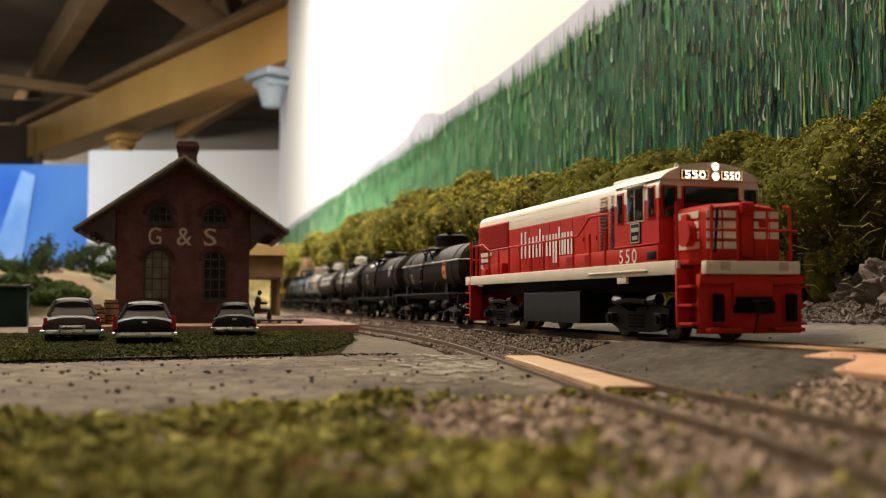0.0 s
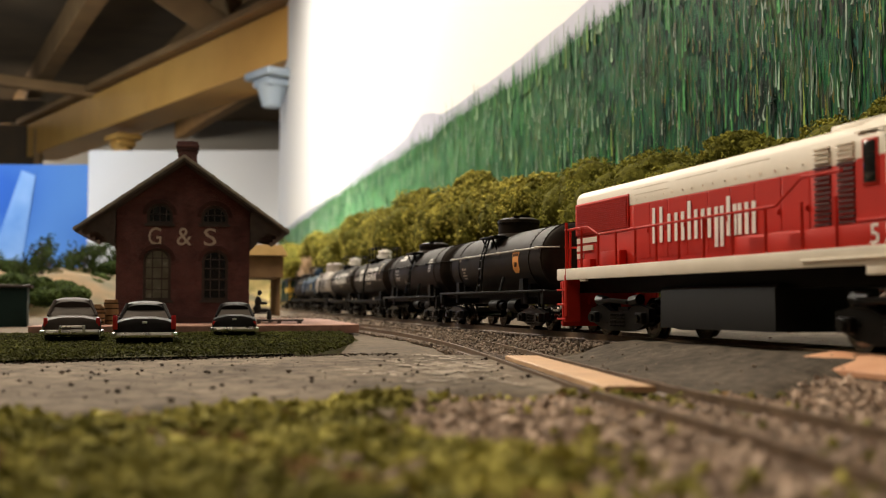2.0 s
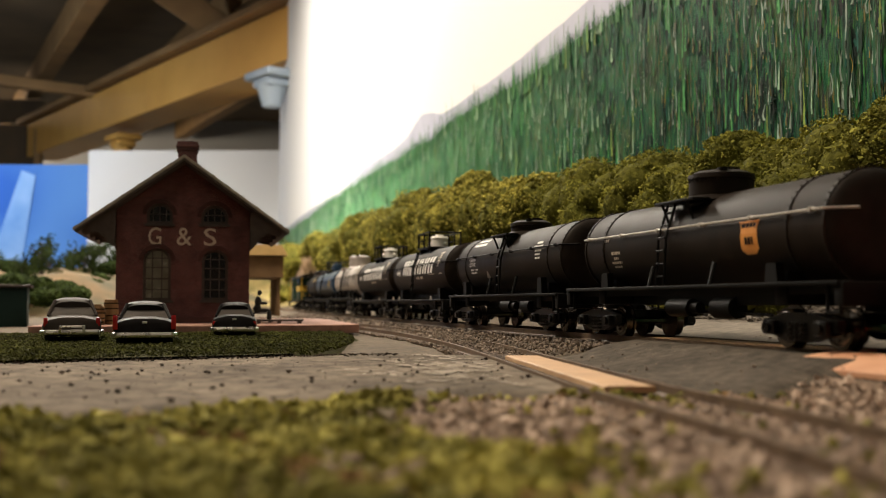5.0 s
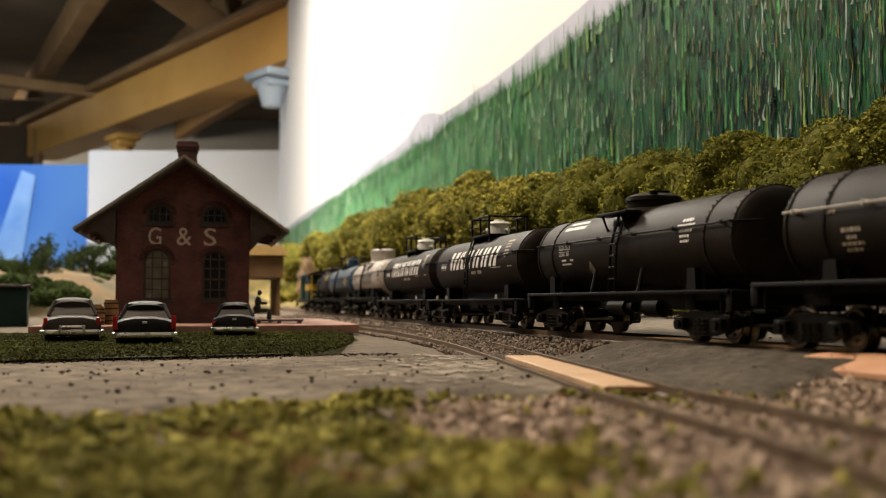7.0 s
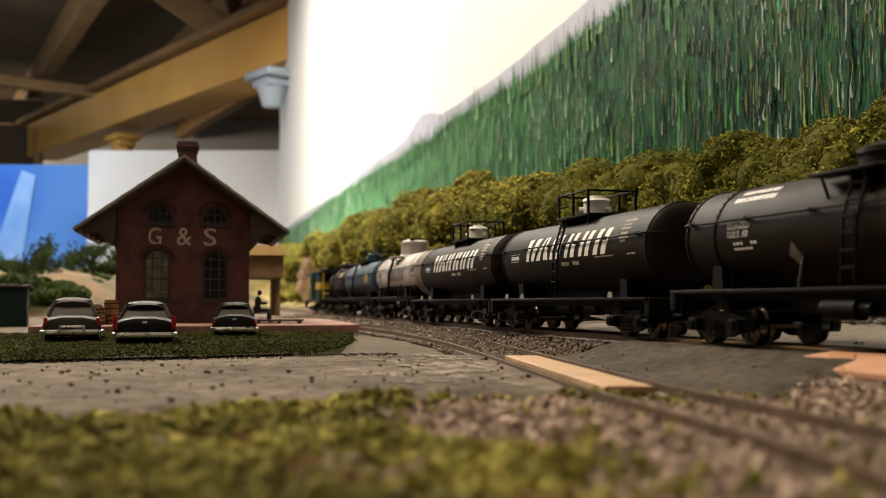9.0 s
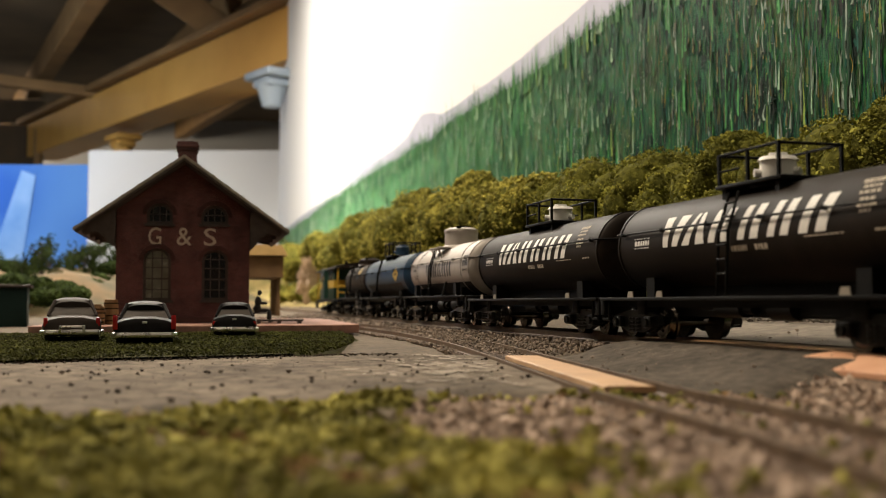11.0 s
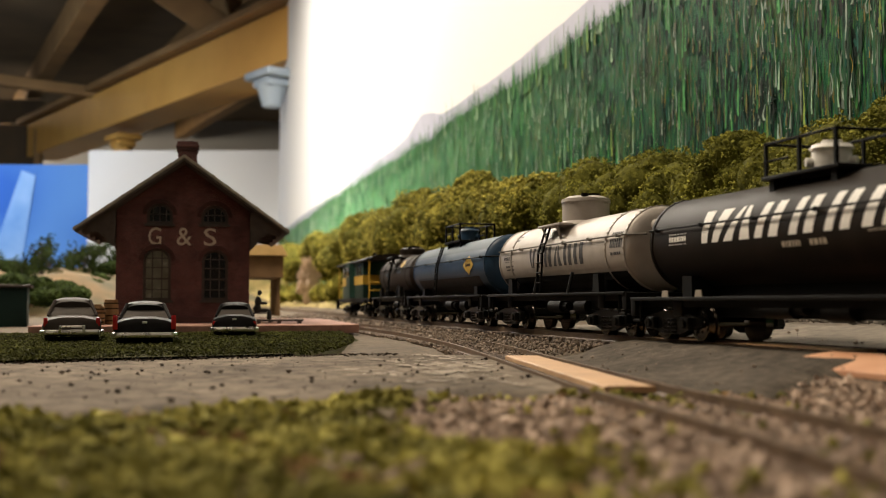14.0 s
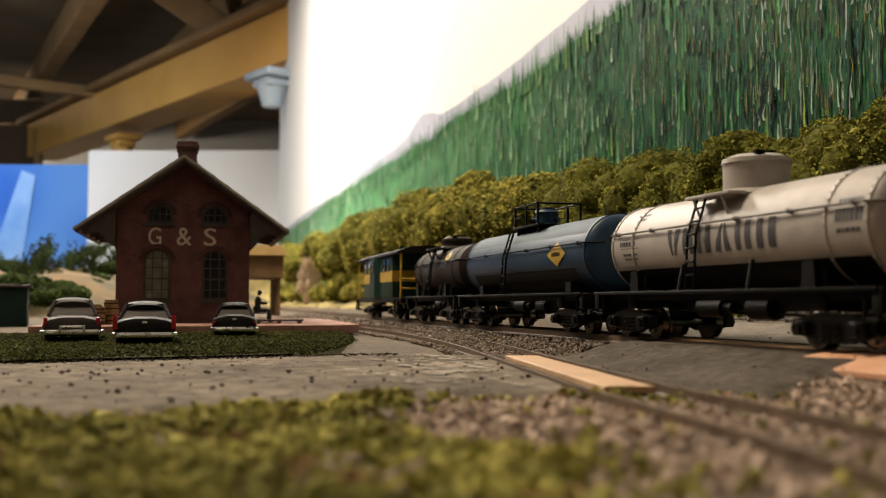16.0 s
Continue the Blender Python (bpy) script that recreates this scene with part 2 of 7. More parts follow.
def asphalt_near(x):
    return 188 + 0.75 * max(0.0, x - 42)


def on_road(x, y):
    return road_near(x) < y < road_far(x)


# ---- fast scatter meshes ----
OCTA_V = np.array([(1, 0, 0), (-1, 0, 0), (0, 1, 0), (0, -1, 0), (0, 0, 1), (0, 0, -1)], float)
OCTA_F = np.array([(0, 2, 4), (2, 1, 4), (1, 3, 4), (3, 0, 4), (2, 0, 5), (1, 2, 5), (3, 1, 5), (0, 3, 5)])
PHI = (1 + 5 ** 0.5) / 2
ICO_V = np.array([(-1, PHI, 0), (1, PHI, 0), (-1, -PHI, 0), (1, -PHI, 0), (0, -1, PHI), (0, 1, PHI), (0, -1, -PHI), (0, 1, -PHI),
                  (PHI, 0, -1), (PHI, 0, 1), (-PHI, 0, -1), (-PHI, 0, 1)], float) / (1 + PHI * PHI) ** 0.5
ICO_F = np.array([(0, 11, 5), (0, 5, 1), (0, 1, 7), (0, 7, 10), (0, 10, 11), (1, 5, 9), (5, 11, 4), (11, 10, 2), (10, 7, 6), (7, 1, 8),
                  (3, 9, 4), (3, 4, 2), (3, 2, 6), (3, 6, 8), (3, 8, 9), (4, 9, 5), (2, 4, 11), (6, 2, 10), (8, 6, 7), (9, 8, 1)])


def scatter_mesh(name, points, radii, rng, mat, shape="octa", jitter=0.35, flat=1.0):
    tv, tf = (OCTA_V, OCTA_F) if shape == "octa" else (ICO_V, ICO_F)
    n, k = len(points), len(tv)
    q = rng.normal(size=(n, 3, 3))
    q, _ = np.linalg.qr(q)
    v = np.einsum("ij,njk->nik", tv, q) * (1 + jitter * rng.uniform(-1, 1, (n, k, 1)))
    v[:, :, 2] *= flat
    v = v * np.asarray(radii)[:, None, None] + np.asarray(points)[:, None, :]
    f = tf[None] + (np.arange(n) * k)[:, None, None]
    me = bpy.data.meshes.new(name)
    me.from_pydata(v.reshape(-1, 3).tolist(), [], f.reshape(-1, 3).tolist())
    me.materials.append(mat)
    return me


def stuff(name, me, label, category, parent=None):
    ob = new(name, me)
    ob.parent = parent
    return tagged(ob, label, category, "", "stuff")


RNG = np.random.default_rng(7)
MY, MX, MTH = MAIN_ARRAY[::-1, 1].copy(), MAIN_ARRAY[::-1, 0].copy(), MAIN_ARRAY[::-1, 2].copy()


def main_x(y):
    return float(np.interp(y, MAIN_ARRAY[:, 1][::-1], MAIN_ARRAY[:, 0][::-1]))


# ---- ground ----
def grid_sheet(name, x0, x1, y0, y1, step_x, step_y, height, mat, rough=0.0, **tags):
    nx, ny = int(round((x1 - x0) / step_x)) + 1, int(round((y1 - y0) / step_y)) + 1
    verts, faces = [], []
    for j in range(ny):
        for i in range(nx):
            x, y = x0 + i * step_x, y0 + j * step_y
            z = height(x, y) + rough * noise.fractal(Vector((x * 0.05, y * 0.05, 1.7)), 0.8, 2.0, 4)
            verts.append((x * MM, y * MM, z * MM))
    for j in range(ny - 1):
        for i in range(nx - 1):
            a = j * nx + i
            faces.append((a, a + 1, a + nx + 1, a + nx))
    return sheet(name, verts, faces, mat, smooth=True, **tags)


def table_z(x, y):
    """The table's own surface, kept under the road and tracks."""
    z = ground_z(x, y) - 1.5
    if -700 < x < main_x(y) + 80 and road_near(x) - 14 < y < road_far(x) + 14:
        z = min(z, -8.6 if y > asphalt_near(x) - 12 or x < siding_x(y) + 10 else z) if main_offset(x, y) < -8 else z - 1.2
    return z


grid_sheet("ground", -1700, 700, -900, 3700, 12, 12, table_z, SOIL, 0.8, kind="structure",
           label="brown scenic soil spread over the layout table", category="ground")


def strip(name, left, right, near, far, height, mat, n, k, label, category="road", wave=2.0):
    """A sheet between two side lines x(y), with ragged near and far edges."""
    verts, faces = [], []
    for i in range(n + 1):
        u = i / n
        for j in range(k + 1):
            xg = left(260) + (right(260) - left(260)) * u
            a, b = near(xg) + wave * noise.noise(Vector((xg * 0.09, 0, 0))), far(xg) + wave * noise.noise(Vector((xg * 0.09, 9, 0)))
            y = a + (b - a) * j / k
            x = left(y) + (right(y) - left(y)) * u
            z = height(x, y, u) + 0.22 * noise.noise(Vector((x * 0.06, y * 0.06, 0)))
            z -= 2.0 if j in (0, k) else 0.0
            verts.append((x * MM, y * MM, z * MM))
    for i in range(n):
        for j in range(k):
            a = i * (k + 1) + j
            faces.append((a, a + k + 1, a + k + 2, a + 1))
    return sheet(name, verts, faces, mat, kind="structure", label=label, category=category, smooth=True)


strip("road", lambda y: -700, lambda y: siding_x(y) - 9.4, road_near, road_far, lambda x, y, u: -6.1, ROAD, 160, 30,
      "pale grey worn road with scuffed plaster patches")
strip("road_between_tracks", lambda y: siding_x(y) + 9.4, lambda y: main_x(y) - 9.2, asphalt_near, lambda x: 326,
      lambda x, y, u: -6.1 + 5.4 * step(0.05, 0.95, u), ASPHALT, 40, 24, "dark grey asphalt ramp between the two tracks", wave=4.0)
strip("road_behind_track", lambda y: main_x(y) + 9.2, lambda y: main_x(y) + 95, lambda x: 180, lambda x: 470,
      lambda x, y, u: -0.7 + 6.0 * step(0.0, 0.8, u), SHOULDER, 30, 40, "bare grey ground sloping up behind the track", wave=8.0)


# ---- tracks ----
def ribbon(name, points, headings, offset, width, z0, z1, mat, parent):
    """A rail: a bar swept along points (mm) at a side offset."""
    verts, faces = [], []
    for (x, y, z), th in zip(points, headings):
        nx, ny = math.cos(th), math.sin(th)
        for o, h in ((-width / 2, z0), (width / 2, z0), (width * 0.28, z0 + 0.35), (width * 0.36, z1), (-width * 0.36, z1), (-width * 0.28, z0 + 0.35)):
            verts.append(((x + nx * (offset + o)) * MM, (y + ny * (offset + o)) * MM, (z + h) * MM))
    for i in range(len(points) - 1):
        for k in range(6):
            a, b = i * 6 + k, i * 6 + (k + 1) % 6
            faces.append((a, b, b + 6, a + 6))
    ob = sheet(name, verts, faces, mat, parent, smooth=False)
    return ob


def tie_mesh():
    bm = bmesh.new()
    box(bm, 0, 0, 0, 0.0275, 0.0026, 0.0017, bevel=0.0002)
    return mesh_of("tie", bm, TIE)


TIE_MESH = tie_mesh()


def track(label, points, headings, tie_range):
    ob = empty("railway_track", pose(0, 0, 0), label, "track", "railway tracks")
    for side in (-8.7, 8.7):
        ribbon("rail", points, headings, side, 1.15, -2.1, 0.0, RAIL, ob)
    run = 0.0
    for (a, b, th) in zip(points, points[1:], headings):
        length = math.dist(a, b)
        while run < length:
            x, y, z = (a[i] + (b[i] - a[i]) * run / length for i in range(3))
            if tie_range[0] < y < tie_range[1]:
                t = new("tie", TIE_MESH)
                t.parent = ob
                t.matrix_basis = pose(x * MM, y * MM, (z - 3.7) * MM, 0, 0, math.degrees(th) + random.uniform(-1, 1))
            run += 6.1
        run -= length
    return ob


track("curving main track of brown rails on dark ties", [(x, y, 0.0) for s, x, y, th in MAIN if y > -700],
      [th for s, x, y, th in MAIN if y > -700], (60, 1300))
sid = [(siding_x(y), y, siding_z(y)) for y in range(-200, 901, 20)]
sid_th = [-math.atan2(b[0] - a[0], b[1] - a[1]) for a, b in zip(sid, sid[1:])]
track("lower siding track with rusty rails in gravel", sid, sid_th + [sid_th[-1]], (30, 890))


def plank(y0, y1, center, z, width, mat, label, n=12, tilt=0.0):
    bm = bmesh.new()
    rows = []
    for i in range(n + 1):
        y = y0 + (y1 - y0) * i / n
        c = center(y)
        rows.append([bm.verts.new((x * MM, y * MM, h * MM)) for x, h in
                     ((c - width / 2, z - 1.3 - tilt), (c - width / 2, z - 0.2 - tilt), (c - width / 2 + 0.4, z - tilt), (c + width / 2 - 0.4, z),
                      (c + width / 2, z - 0.2), (c + width / 2, z - 1.3))])
    for a, b in zip(rows, rows[1:]):
        for k in range(6):
            bm.faces.new((a[k], a[(k + 1) % 6], b[(k + 1) % 6], b[k]))
    bm.faces.new(rows[0]), bm.faces.new(rows[-1])
    bmesh.ops.recalc_face_normals(bm, faces=bm.faces)
    ob = new("crossing_board", mesh_of("crossing_board", bm, mat))
    return tagged(ob, label, "board", "level crossing boards")


plank(202, 318, lambda y: siding_x(y) + 1.2, -5.35, 10.0, PLANK, "tan wooden crossing board laid between siding rails")
plank(243, 330, main_x, -0.25, 14.2, PLANK, "tan wooden crossing board laid between main rails")
plank(120, 231, lambda y: main_x(y) - 18.5, 0.1, 15.0, PLANK_RED, "reddish wooden crossing board sloping beside the main rail", tilt=2.6)


# ---- loose ballast ----
def scatter(n, x0, x1, y0, y1, keep, lift, r0, r1, spread=1.0):
    pts, rad = [], []
    xs, ys = RNG.uniform(x0, x1, n), RNG.uniform(y0, y1, n)
    keepers = RNG.uniform(0, 1, n)
    for x, y, u in zip(xs, ys, keepers):
        if u < keep(x, y):
            r = RNG.uniform(r0, r1) * (1.0 + spread * RNG.uniform(0, 0.5))
            bed = abs(x - siding_x(y)) < 13
            r = min(r, 0.85) if bed else r
            pts.append((x * MM, y * MM, (ground_z(x, y) - 0.9 + lift + RNG.uniform(-0.3, 0.5) - (0.35 if bed else 0.0)) * MM))
            rad.append(r * MM)
    return np.array(pts), np.array(rad)


def ballast_keep(x, y):
    d, sx = main_offset(x, y), x - siding_x(y)
    near = asphalt_near(x) - 2 if sx > 10 else road_near(x) - 4
    if near < y < road_far(x) - 6 and d > -75:
        return 0.0
    if y < 233 and -27 < d < -9:
        return 0.0
    if -42 < d < 24 or (abs(sx) < 20 and sx > -16):
        return 1.0
    if d < -42 and sx > 12:
        return 1.0
    return 0.0


def bed_height(x, y):
    return ground_z(x, y) - 0.5


p, r = scatter(48000, -190, 130, 60, 640, ballast_keep, 0.2, 0.35, 0.68)
bm = scatter_mesh("ballast", p, r, RNG, BALLAST)
stuff("ballast", bm, "loose brown and grey track ballast stones", "gravel")
p, r = scatter(9000, -330, 20, 640, 1250, lambda x, y: 1.0 if -40 < main_offset(x, y) < 20 else 0.0, 0.2, 0.9, 1.6)
stuff("ballast", scatter_mesh("ballast", p, r, RNG, BALLAST), "loose brown ballast farther along the main track", "gravel")
p, r = scatter(18500, -25, 110, 45, 222, lambda x, y: 0.0 if main_offset(x, y) > -27 or y > (asphalt_near(x) - 1 if x > siding_x(y) + 10 else road_near(x) - 1) else 1.0 if x - siding_x(y) > -48 else 0.3 if x - siding_x(y) > -62 else 0.0,
               0.4, 0.6, 1.35)
stuff("gravel", scatter_mesh("gravel", p, r, RNG, GRAVEL), "coarse brown gravel beside the siding", "gravel")


# ---- grass and lawn ----
def grass_keep(x, y):
    sx = x - siding_x(y)
    edge = road_near(x) + 5 * noise.noise(Vector((x * 0.05, 3, 0)))
    if y > edge - 1:
        return 0.0
    wob = 7 * noise.noise(Vector((x * 0.06, y * 0.06, 5)))
    if y > 132:
        return 1.0 if sx < -46 + wob else 0.22 if y > edge - 9 else 0.012
    return 1.0 if sx < -34 + wob else 0.22 if sx < -20 + wob else 0.01


p, r = scatter(30000, -95, 60, 55, 205, grass_keep, 0.6, 0.4, 1.1)
p[:, 2] += 0.0016 * (RNG.uniform(0, 1, len(p)) ** 2) + 0.0010 * np.sin(p[:, 0] * 160) * np.sin(p[:, 1] * 130)
stuff("grass", scatter_mesh("grass", p, r, RNG, GRASS, jitter=0.6), "olive green flock grass in the foreground", "grass")
p, r = scatter(9000, -95, 60, 55, 205, lambda x, y: grass_keep(x, y) if noise.noise(Vector((x * 0.07, y * 0.07, 11))) > 0.12 else 0.0, 1.3, 0.35, 0.95)
stuff("dead_grass", scatter_mesh("dead_grass", p, r, RNG, material("dead_grass", (0.10, 0.055, 0.02), (0.30, 0.19, 0.08), 0.95, 90, random_value=0.4, island=True, spec=0.08), jitter=0.6),
      "brown dead patches in the foreground grass", "grass")
p, r = scatter(170, -80, 60, 60, 200, grass_keep, 1.2, 0.6, 1.2)
stuff("pebbles", scatter_mesh("pebbles", p, r, RNG, material("pale_pebble", (0.25, 0.20, 0.13), (0.45, 0.38, 0.28), 0.9, 300, random_value=0.4, island=True)),
      "pale pebbles scattered among the foreground grass", "pebbles")


def lawn_edge(x):
    """The lawn's far edge, along the platform."""
    return 520 + 0.23 * (x + 145)


def lawn_keep(x, y):
    tip = -36 - 0.0009 * (y - 400) ** 2
    if y < road_far(x) - 2 + 4 * noise.noise(Vector((x * 0.04, 7, 0))) or y > lawn_edge(x) - 1 or x > tip:
        return 0.0
    return 1.0


def lawn_height(x, y):
    e = min(1.0, max(0.0, (y - road_far(x)) / 25), max(0.0, (-30 - x) / 20))
    return -5.25 + 0.6 * e


verts, faces = [], []
for j in range(41):
    for i in range(61):
        x = -420 + 386 * i / 60
        y = road_far(x) - 3 + (lawn_edge(x) + 4 - road_far(x)) * j / 40
        keep = x < -36 - 0.0009 * (y - 400) ** 2
        verts.append((x * MM, y * MM, (lawn_height(x, y) if keep else -9.0) * MM))
for j in range(40):
    for i in range(60):
        a = j * 61 + i
        faces.append((a, a + 1, a + 62, a + 61))
sheet("lawn", verts, faces, material("lawn_soil", (0.02, 0.022, 0.008), (0.06, 0.055, 0.022), 0.95, 200, bump=0.0008, spec=0.03), kind="structure",
      label="dark green lawn strip between road and platform", category="lawn", smooth=True)
pts, rad = [], []
for x, y in zip(RNG.uniform(-330, -20, 60000), RNG.uniform(285, 540, 60000)):
    if lawn_keep(x, y):
        pts.append((x * MM, y * MM, (lawn_height(x, y) + RNG.uniform(-0.3, 0.5)) * MM))
        rad.append(RNG.uniform(0.25, 0.7) * MM)
stuff("lawn_flock", scatter_mesh("lawn_flock", np.array(pts), np.array(rad), RNG, LAWN, jitter=0.6), "dark green flock on the station lawn", "grass")

# dark crumbs lying on the road
DIRT = material("dirt_crumb", (0.03, 0.024, 0.018), (0.08, 0.06, 0.045), 0.95, 400, random_value=0.5, island=True, spec=0.06)
pts, rad = [], []
for x, y in zip(RNG.uniform(-150, 25, 1700), RNG.uniform(165, 335, 1700)):
    if road_near(x) + 3 < y < road_far(x) - 3 and x < siding_x(y) - 11:
        edge = min(1.0, (road_far(x) - y) / 40)
        big = RNG.uniform(0, 1) ** 5
        rr = 0.09 + 0.75 * big * big * (0.25 + 0.75 * edge)
        pts.append((x * MM, y * MM, (-6.0 + rr * 0.4) * MM))
        rad.append(rr * MM)
for x, y in zip(RNG.uniform(-200, -15, 700), RNG.uniform(-10, 5, 700)):
    rr = RNG.uniform(0.2, 0.6)
    pts.append((x * MM, (road_far(x) + y) * MM, -5.9 * MM))
    rad.append(rr * MM)
stuff("road_crumbs", scatter_mesh("road_crumbs", np.array(pts), np.array(rad), RNG, DIRT, flat=0.7), "dark dirt crumbs scattered over the road", "dirt")


# pale plaster scuffs on the road by the siding
SCUFF = material("plaster_scuff", (0.26, 0.222, 0.178), (0.44, 0.385, 0.32), 0.9, 500, big=0.25, spec=0.06)
verts, faces = [], []
for k in range(220):
    x, y = random.gauss(2, 9), random.gauss(270, 32)
    if not (road_near(x) + 4 < y < road_far(x) - 3 and x < siding_x(y) - 14):
        continue
    n, base = 12, len(verts)
    rx, ry = random.uniform(0.4, 2.6), random.uniform(0.4, 2.4)
    for q in range(n):
        an = 2 * math.pi * q / n
        f = random.uniform(0.55, 1.15)
        verts.append(((x + rx * f * math.cos(an)) * MM, (y + ry * f * math.sin(an)) * MM, (-5.72 - 0.01 * (k % 9)) * MM))
    faces.append(tuple(range(base, base + n)))
stuff("road_scuffs", sheet("scuff", verts, faces, SCUFF).data, "pale plaster scuffs worn into the road", "scuffs")
bpy.data.objects.remove(bpy.data.objects["scuff"])
pts, rad = [], []
for x, y in zip(RNG.uniform(0, 110, 500), RNG.uniform(195, 325, 500)):
    dd = main_offset(x, y)
    if x > siding_x(y) + 11 and dd < -12:
        w = (x - siding_x(y) - 9.4) / (main_x(y) - 9.2 - siding_x(y) - 9.4)
        rr = 0.12 + 0.5 * RNG.uniform(0, 1) ** 6
        pts.append((x * MM, y * MM, (-6.1 + 5.4 * step(0.05, 0.95, w) + rr * 0.5) * MM))
        rad.append(rr * MM)
    elif 14 < dd < 70:
        rr = 0.15 + 0.8 * RNG.uniform(0, 1) ** 5
        pts.append((x * MM, y * MM, (-0.6 + 6.0 * step(0.0, 0.8, (dd - 9.2) / 85.8) + rr * 0.4) * MM))
        rad.append(rr * MM)
stuff("asphalt_crumbs", scatter_mesh("asphalt_crumbs", np.array(pts), np.array(rad), RNG, BALLAST, flat=0.8), "small crumbs lying on the asphalt ramp", "dirt")


# ---- painted backdrop wall along the hill side ----
def wall_point(s, z, lift=0.0):
    """A point of the painted wall: s metres along it from its near end, z high, lifted towards the layout."""
    dx, dy = -0.2425, 0.9701
    return (0.305 + dx * s - lift * dy, dy * s + lift * dx, z)


def forest_top(s):
    return 0.213 + 0.007 * noise.noise(Vector((s * 3.1, 0.4, 0))) + 0.005 * noise.noise(Vector((s * 9, 2.4, 0)))


RIDGE_S = (-1.0, 0.80, 0.87, 0.956, 1.08, 1.25, 1.33, 1.37, 1.45, 1.54, 1.70, 1.83, 2.09, 2.5, 2.9, 3.4)
RIDGE_Z = (0.245, 0.239, 0.2347, 0.2316, 0.2297, 0.231, 0.245, 0.248, 0.237, 0.230, 0.236, 0.235, 0.225, 0.232, 0.228, 0.226)


def ridge_top(s):
    return float(np.interp(s, RIDGE_S, RIDGE_Z)) + 0.0022 * noise.noise(Vector((s * 16, 7.4, 0))) + 0.0012 * noise.noise(Vector((s * 45, 5.4, 0)))


def streaks(name, colours, pale, rough=0.5):
    """Upright brush marks, paler the farther they are along the wall."""
    m = bpy.data.materials.new(name)
    m.use_nodes = True
    n, l = m.node_tree.nodes, m.node_tree.links
    b = n["Principled BSDF"]
    tc = n.new("ShaderNodeTexCoord")
    mp = n.new("ShaderNodeMapping")
    mp.inputs["Scale"].default_value = (480, 480, 75)
    nz = n.new("ShaderNodeTexNoise")
    nz.inputs["Scale"].default_value, nz.inputs["Detail"].default_value = 1.0, 5
    l.new(tc.outputs["Object"], mp.inputs["Vector"])
    l.new(mp.outputs[0], nz.inputs["Vector"])
    n3 = n.new("ShaderNodeTexNoise")
    n3.inputs["Scale"].default_value, n3.inputs["Detail"].default_value = 22, 3
    l.new(tc.outputs["Object"], n3.inputs["Vector"])
    add = n.new("ShaderNodeMath")
    add.operation = "MULTIPLY_ADD"
    add.inputs[1].default_value = 0.9
    l.new(n3.outputs["Fac"], add.inputs[0])
    l.new(nz.outputs["Fac"], add.inputs[2])
    sub = n.new("ShaderNodeMath")
    sub.operation = "SUBTRACT"
    sub.inputs[1].default_value = 0.45
    l.new(add.outputs[0], sub.inputs[0])
    ramp = n.new("ShaderNodeValToRGB")
    ramp.color_ramp.elements[0].position, ramp.color_ramp.elements[1].position = 0.33, 0.68
    for k, c in enumerate(colours):
        e = ramp.color_ramp.elements[0] if k == 0 else ramp.color_ramp.elements[-1] if k == len(colours) - 1 else ramp.color_ramp.elements.new(0.33 + 0.35 * k / (len(colours) - 1))
        e.color = (*c, 1)
    l.new(sub.outputs[0], ramp.inputs["Fac"])
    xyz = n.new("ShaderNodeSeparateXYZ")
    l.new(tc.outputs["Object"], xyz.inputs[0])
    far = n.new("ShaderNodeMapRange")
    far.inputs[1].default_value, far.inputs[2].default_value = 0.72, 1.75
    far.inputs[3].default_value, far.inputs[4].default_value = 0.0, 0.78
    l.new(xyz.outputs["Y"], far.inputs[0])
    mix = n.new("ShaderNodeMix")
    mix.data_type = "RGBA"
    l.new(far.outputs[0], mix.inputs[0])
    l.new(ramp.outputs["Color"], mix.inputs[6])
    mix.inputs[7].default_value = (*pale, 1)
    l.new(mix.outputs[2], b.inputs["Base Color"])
    bp = n.new("ShaderNodeBump")
    bp.inputs["Distance"].default_value, bp.inputs["Strength"].default_value = 0.0004, 0.8
    fine = n.new("ShaderNodeTexNoise")
    fine.inputs["Scale"].default_value, fine.inputs["Detail"].default_value = 900, 4
    l.new(tc.outputs["Object"], fine.inputs["Vector"])
    l.new(fine.outputs["Fac"], bp.inputs["Height"])
    l.new(bp.outputs["Normal"], b.inputs["Normal"])
    b.inputs["Roughness"].default_value = rough
    b.inputs["Specular IOR Level"].default_value = 0.06
    return m


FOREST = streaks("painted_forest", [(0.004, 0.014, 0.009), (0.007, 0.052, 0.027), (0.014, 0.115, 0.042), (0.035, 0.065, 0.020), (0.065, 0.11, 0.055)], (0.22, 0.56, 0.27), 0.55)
MOUNTAIN = material("painted_mountain", (0.40, 0.42, 0.55), (0.52, 0.54, 0.66), 0.8, 25)


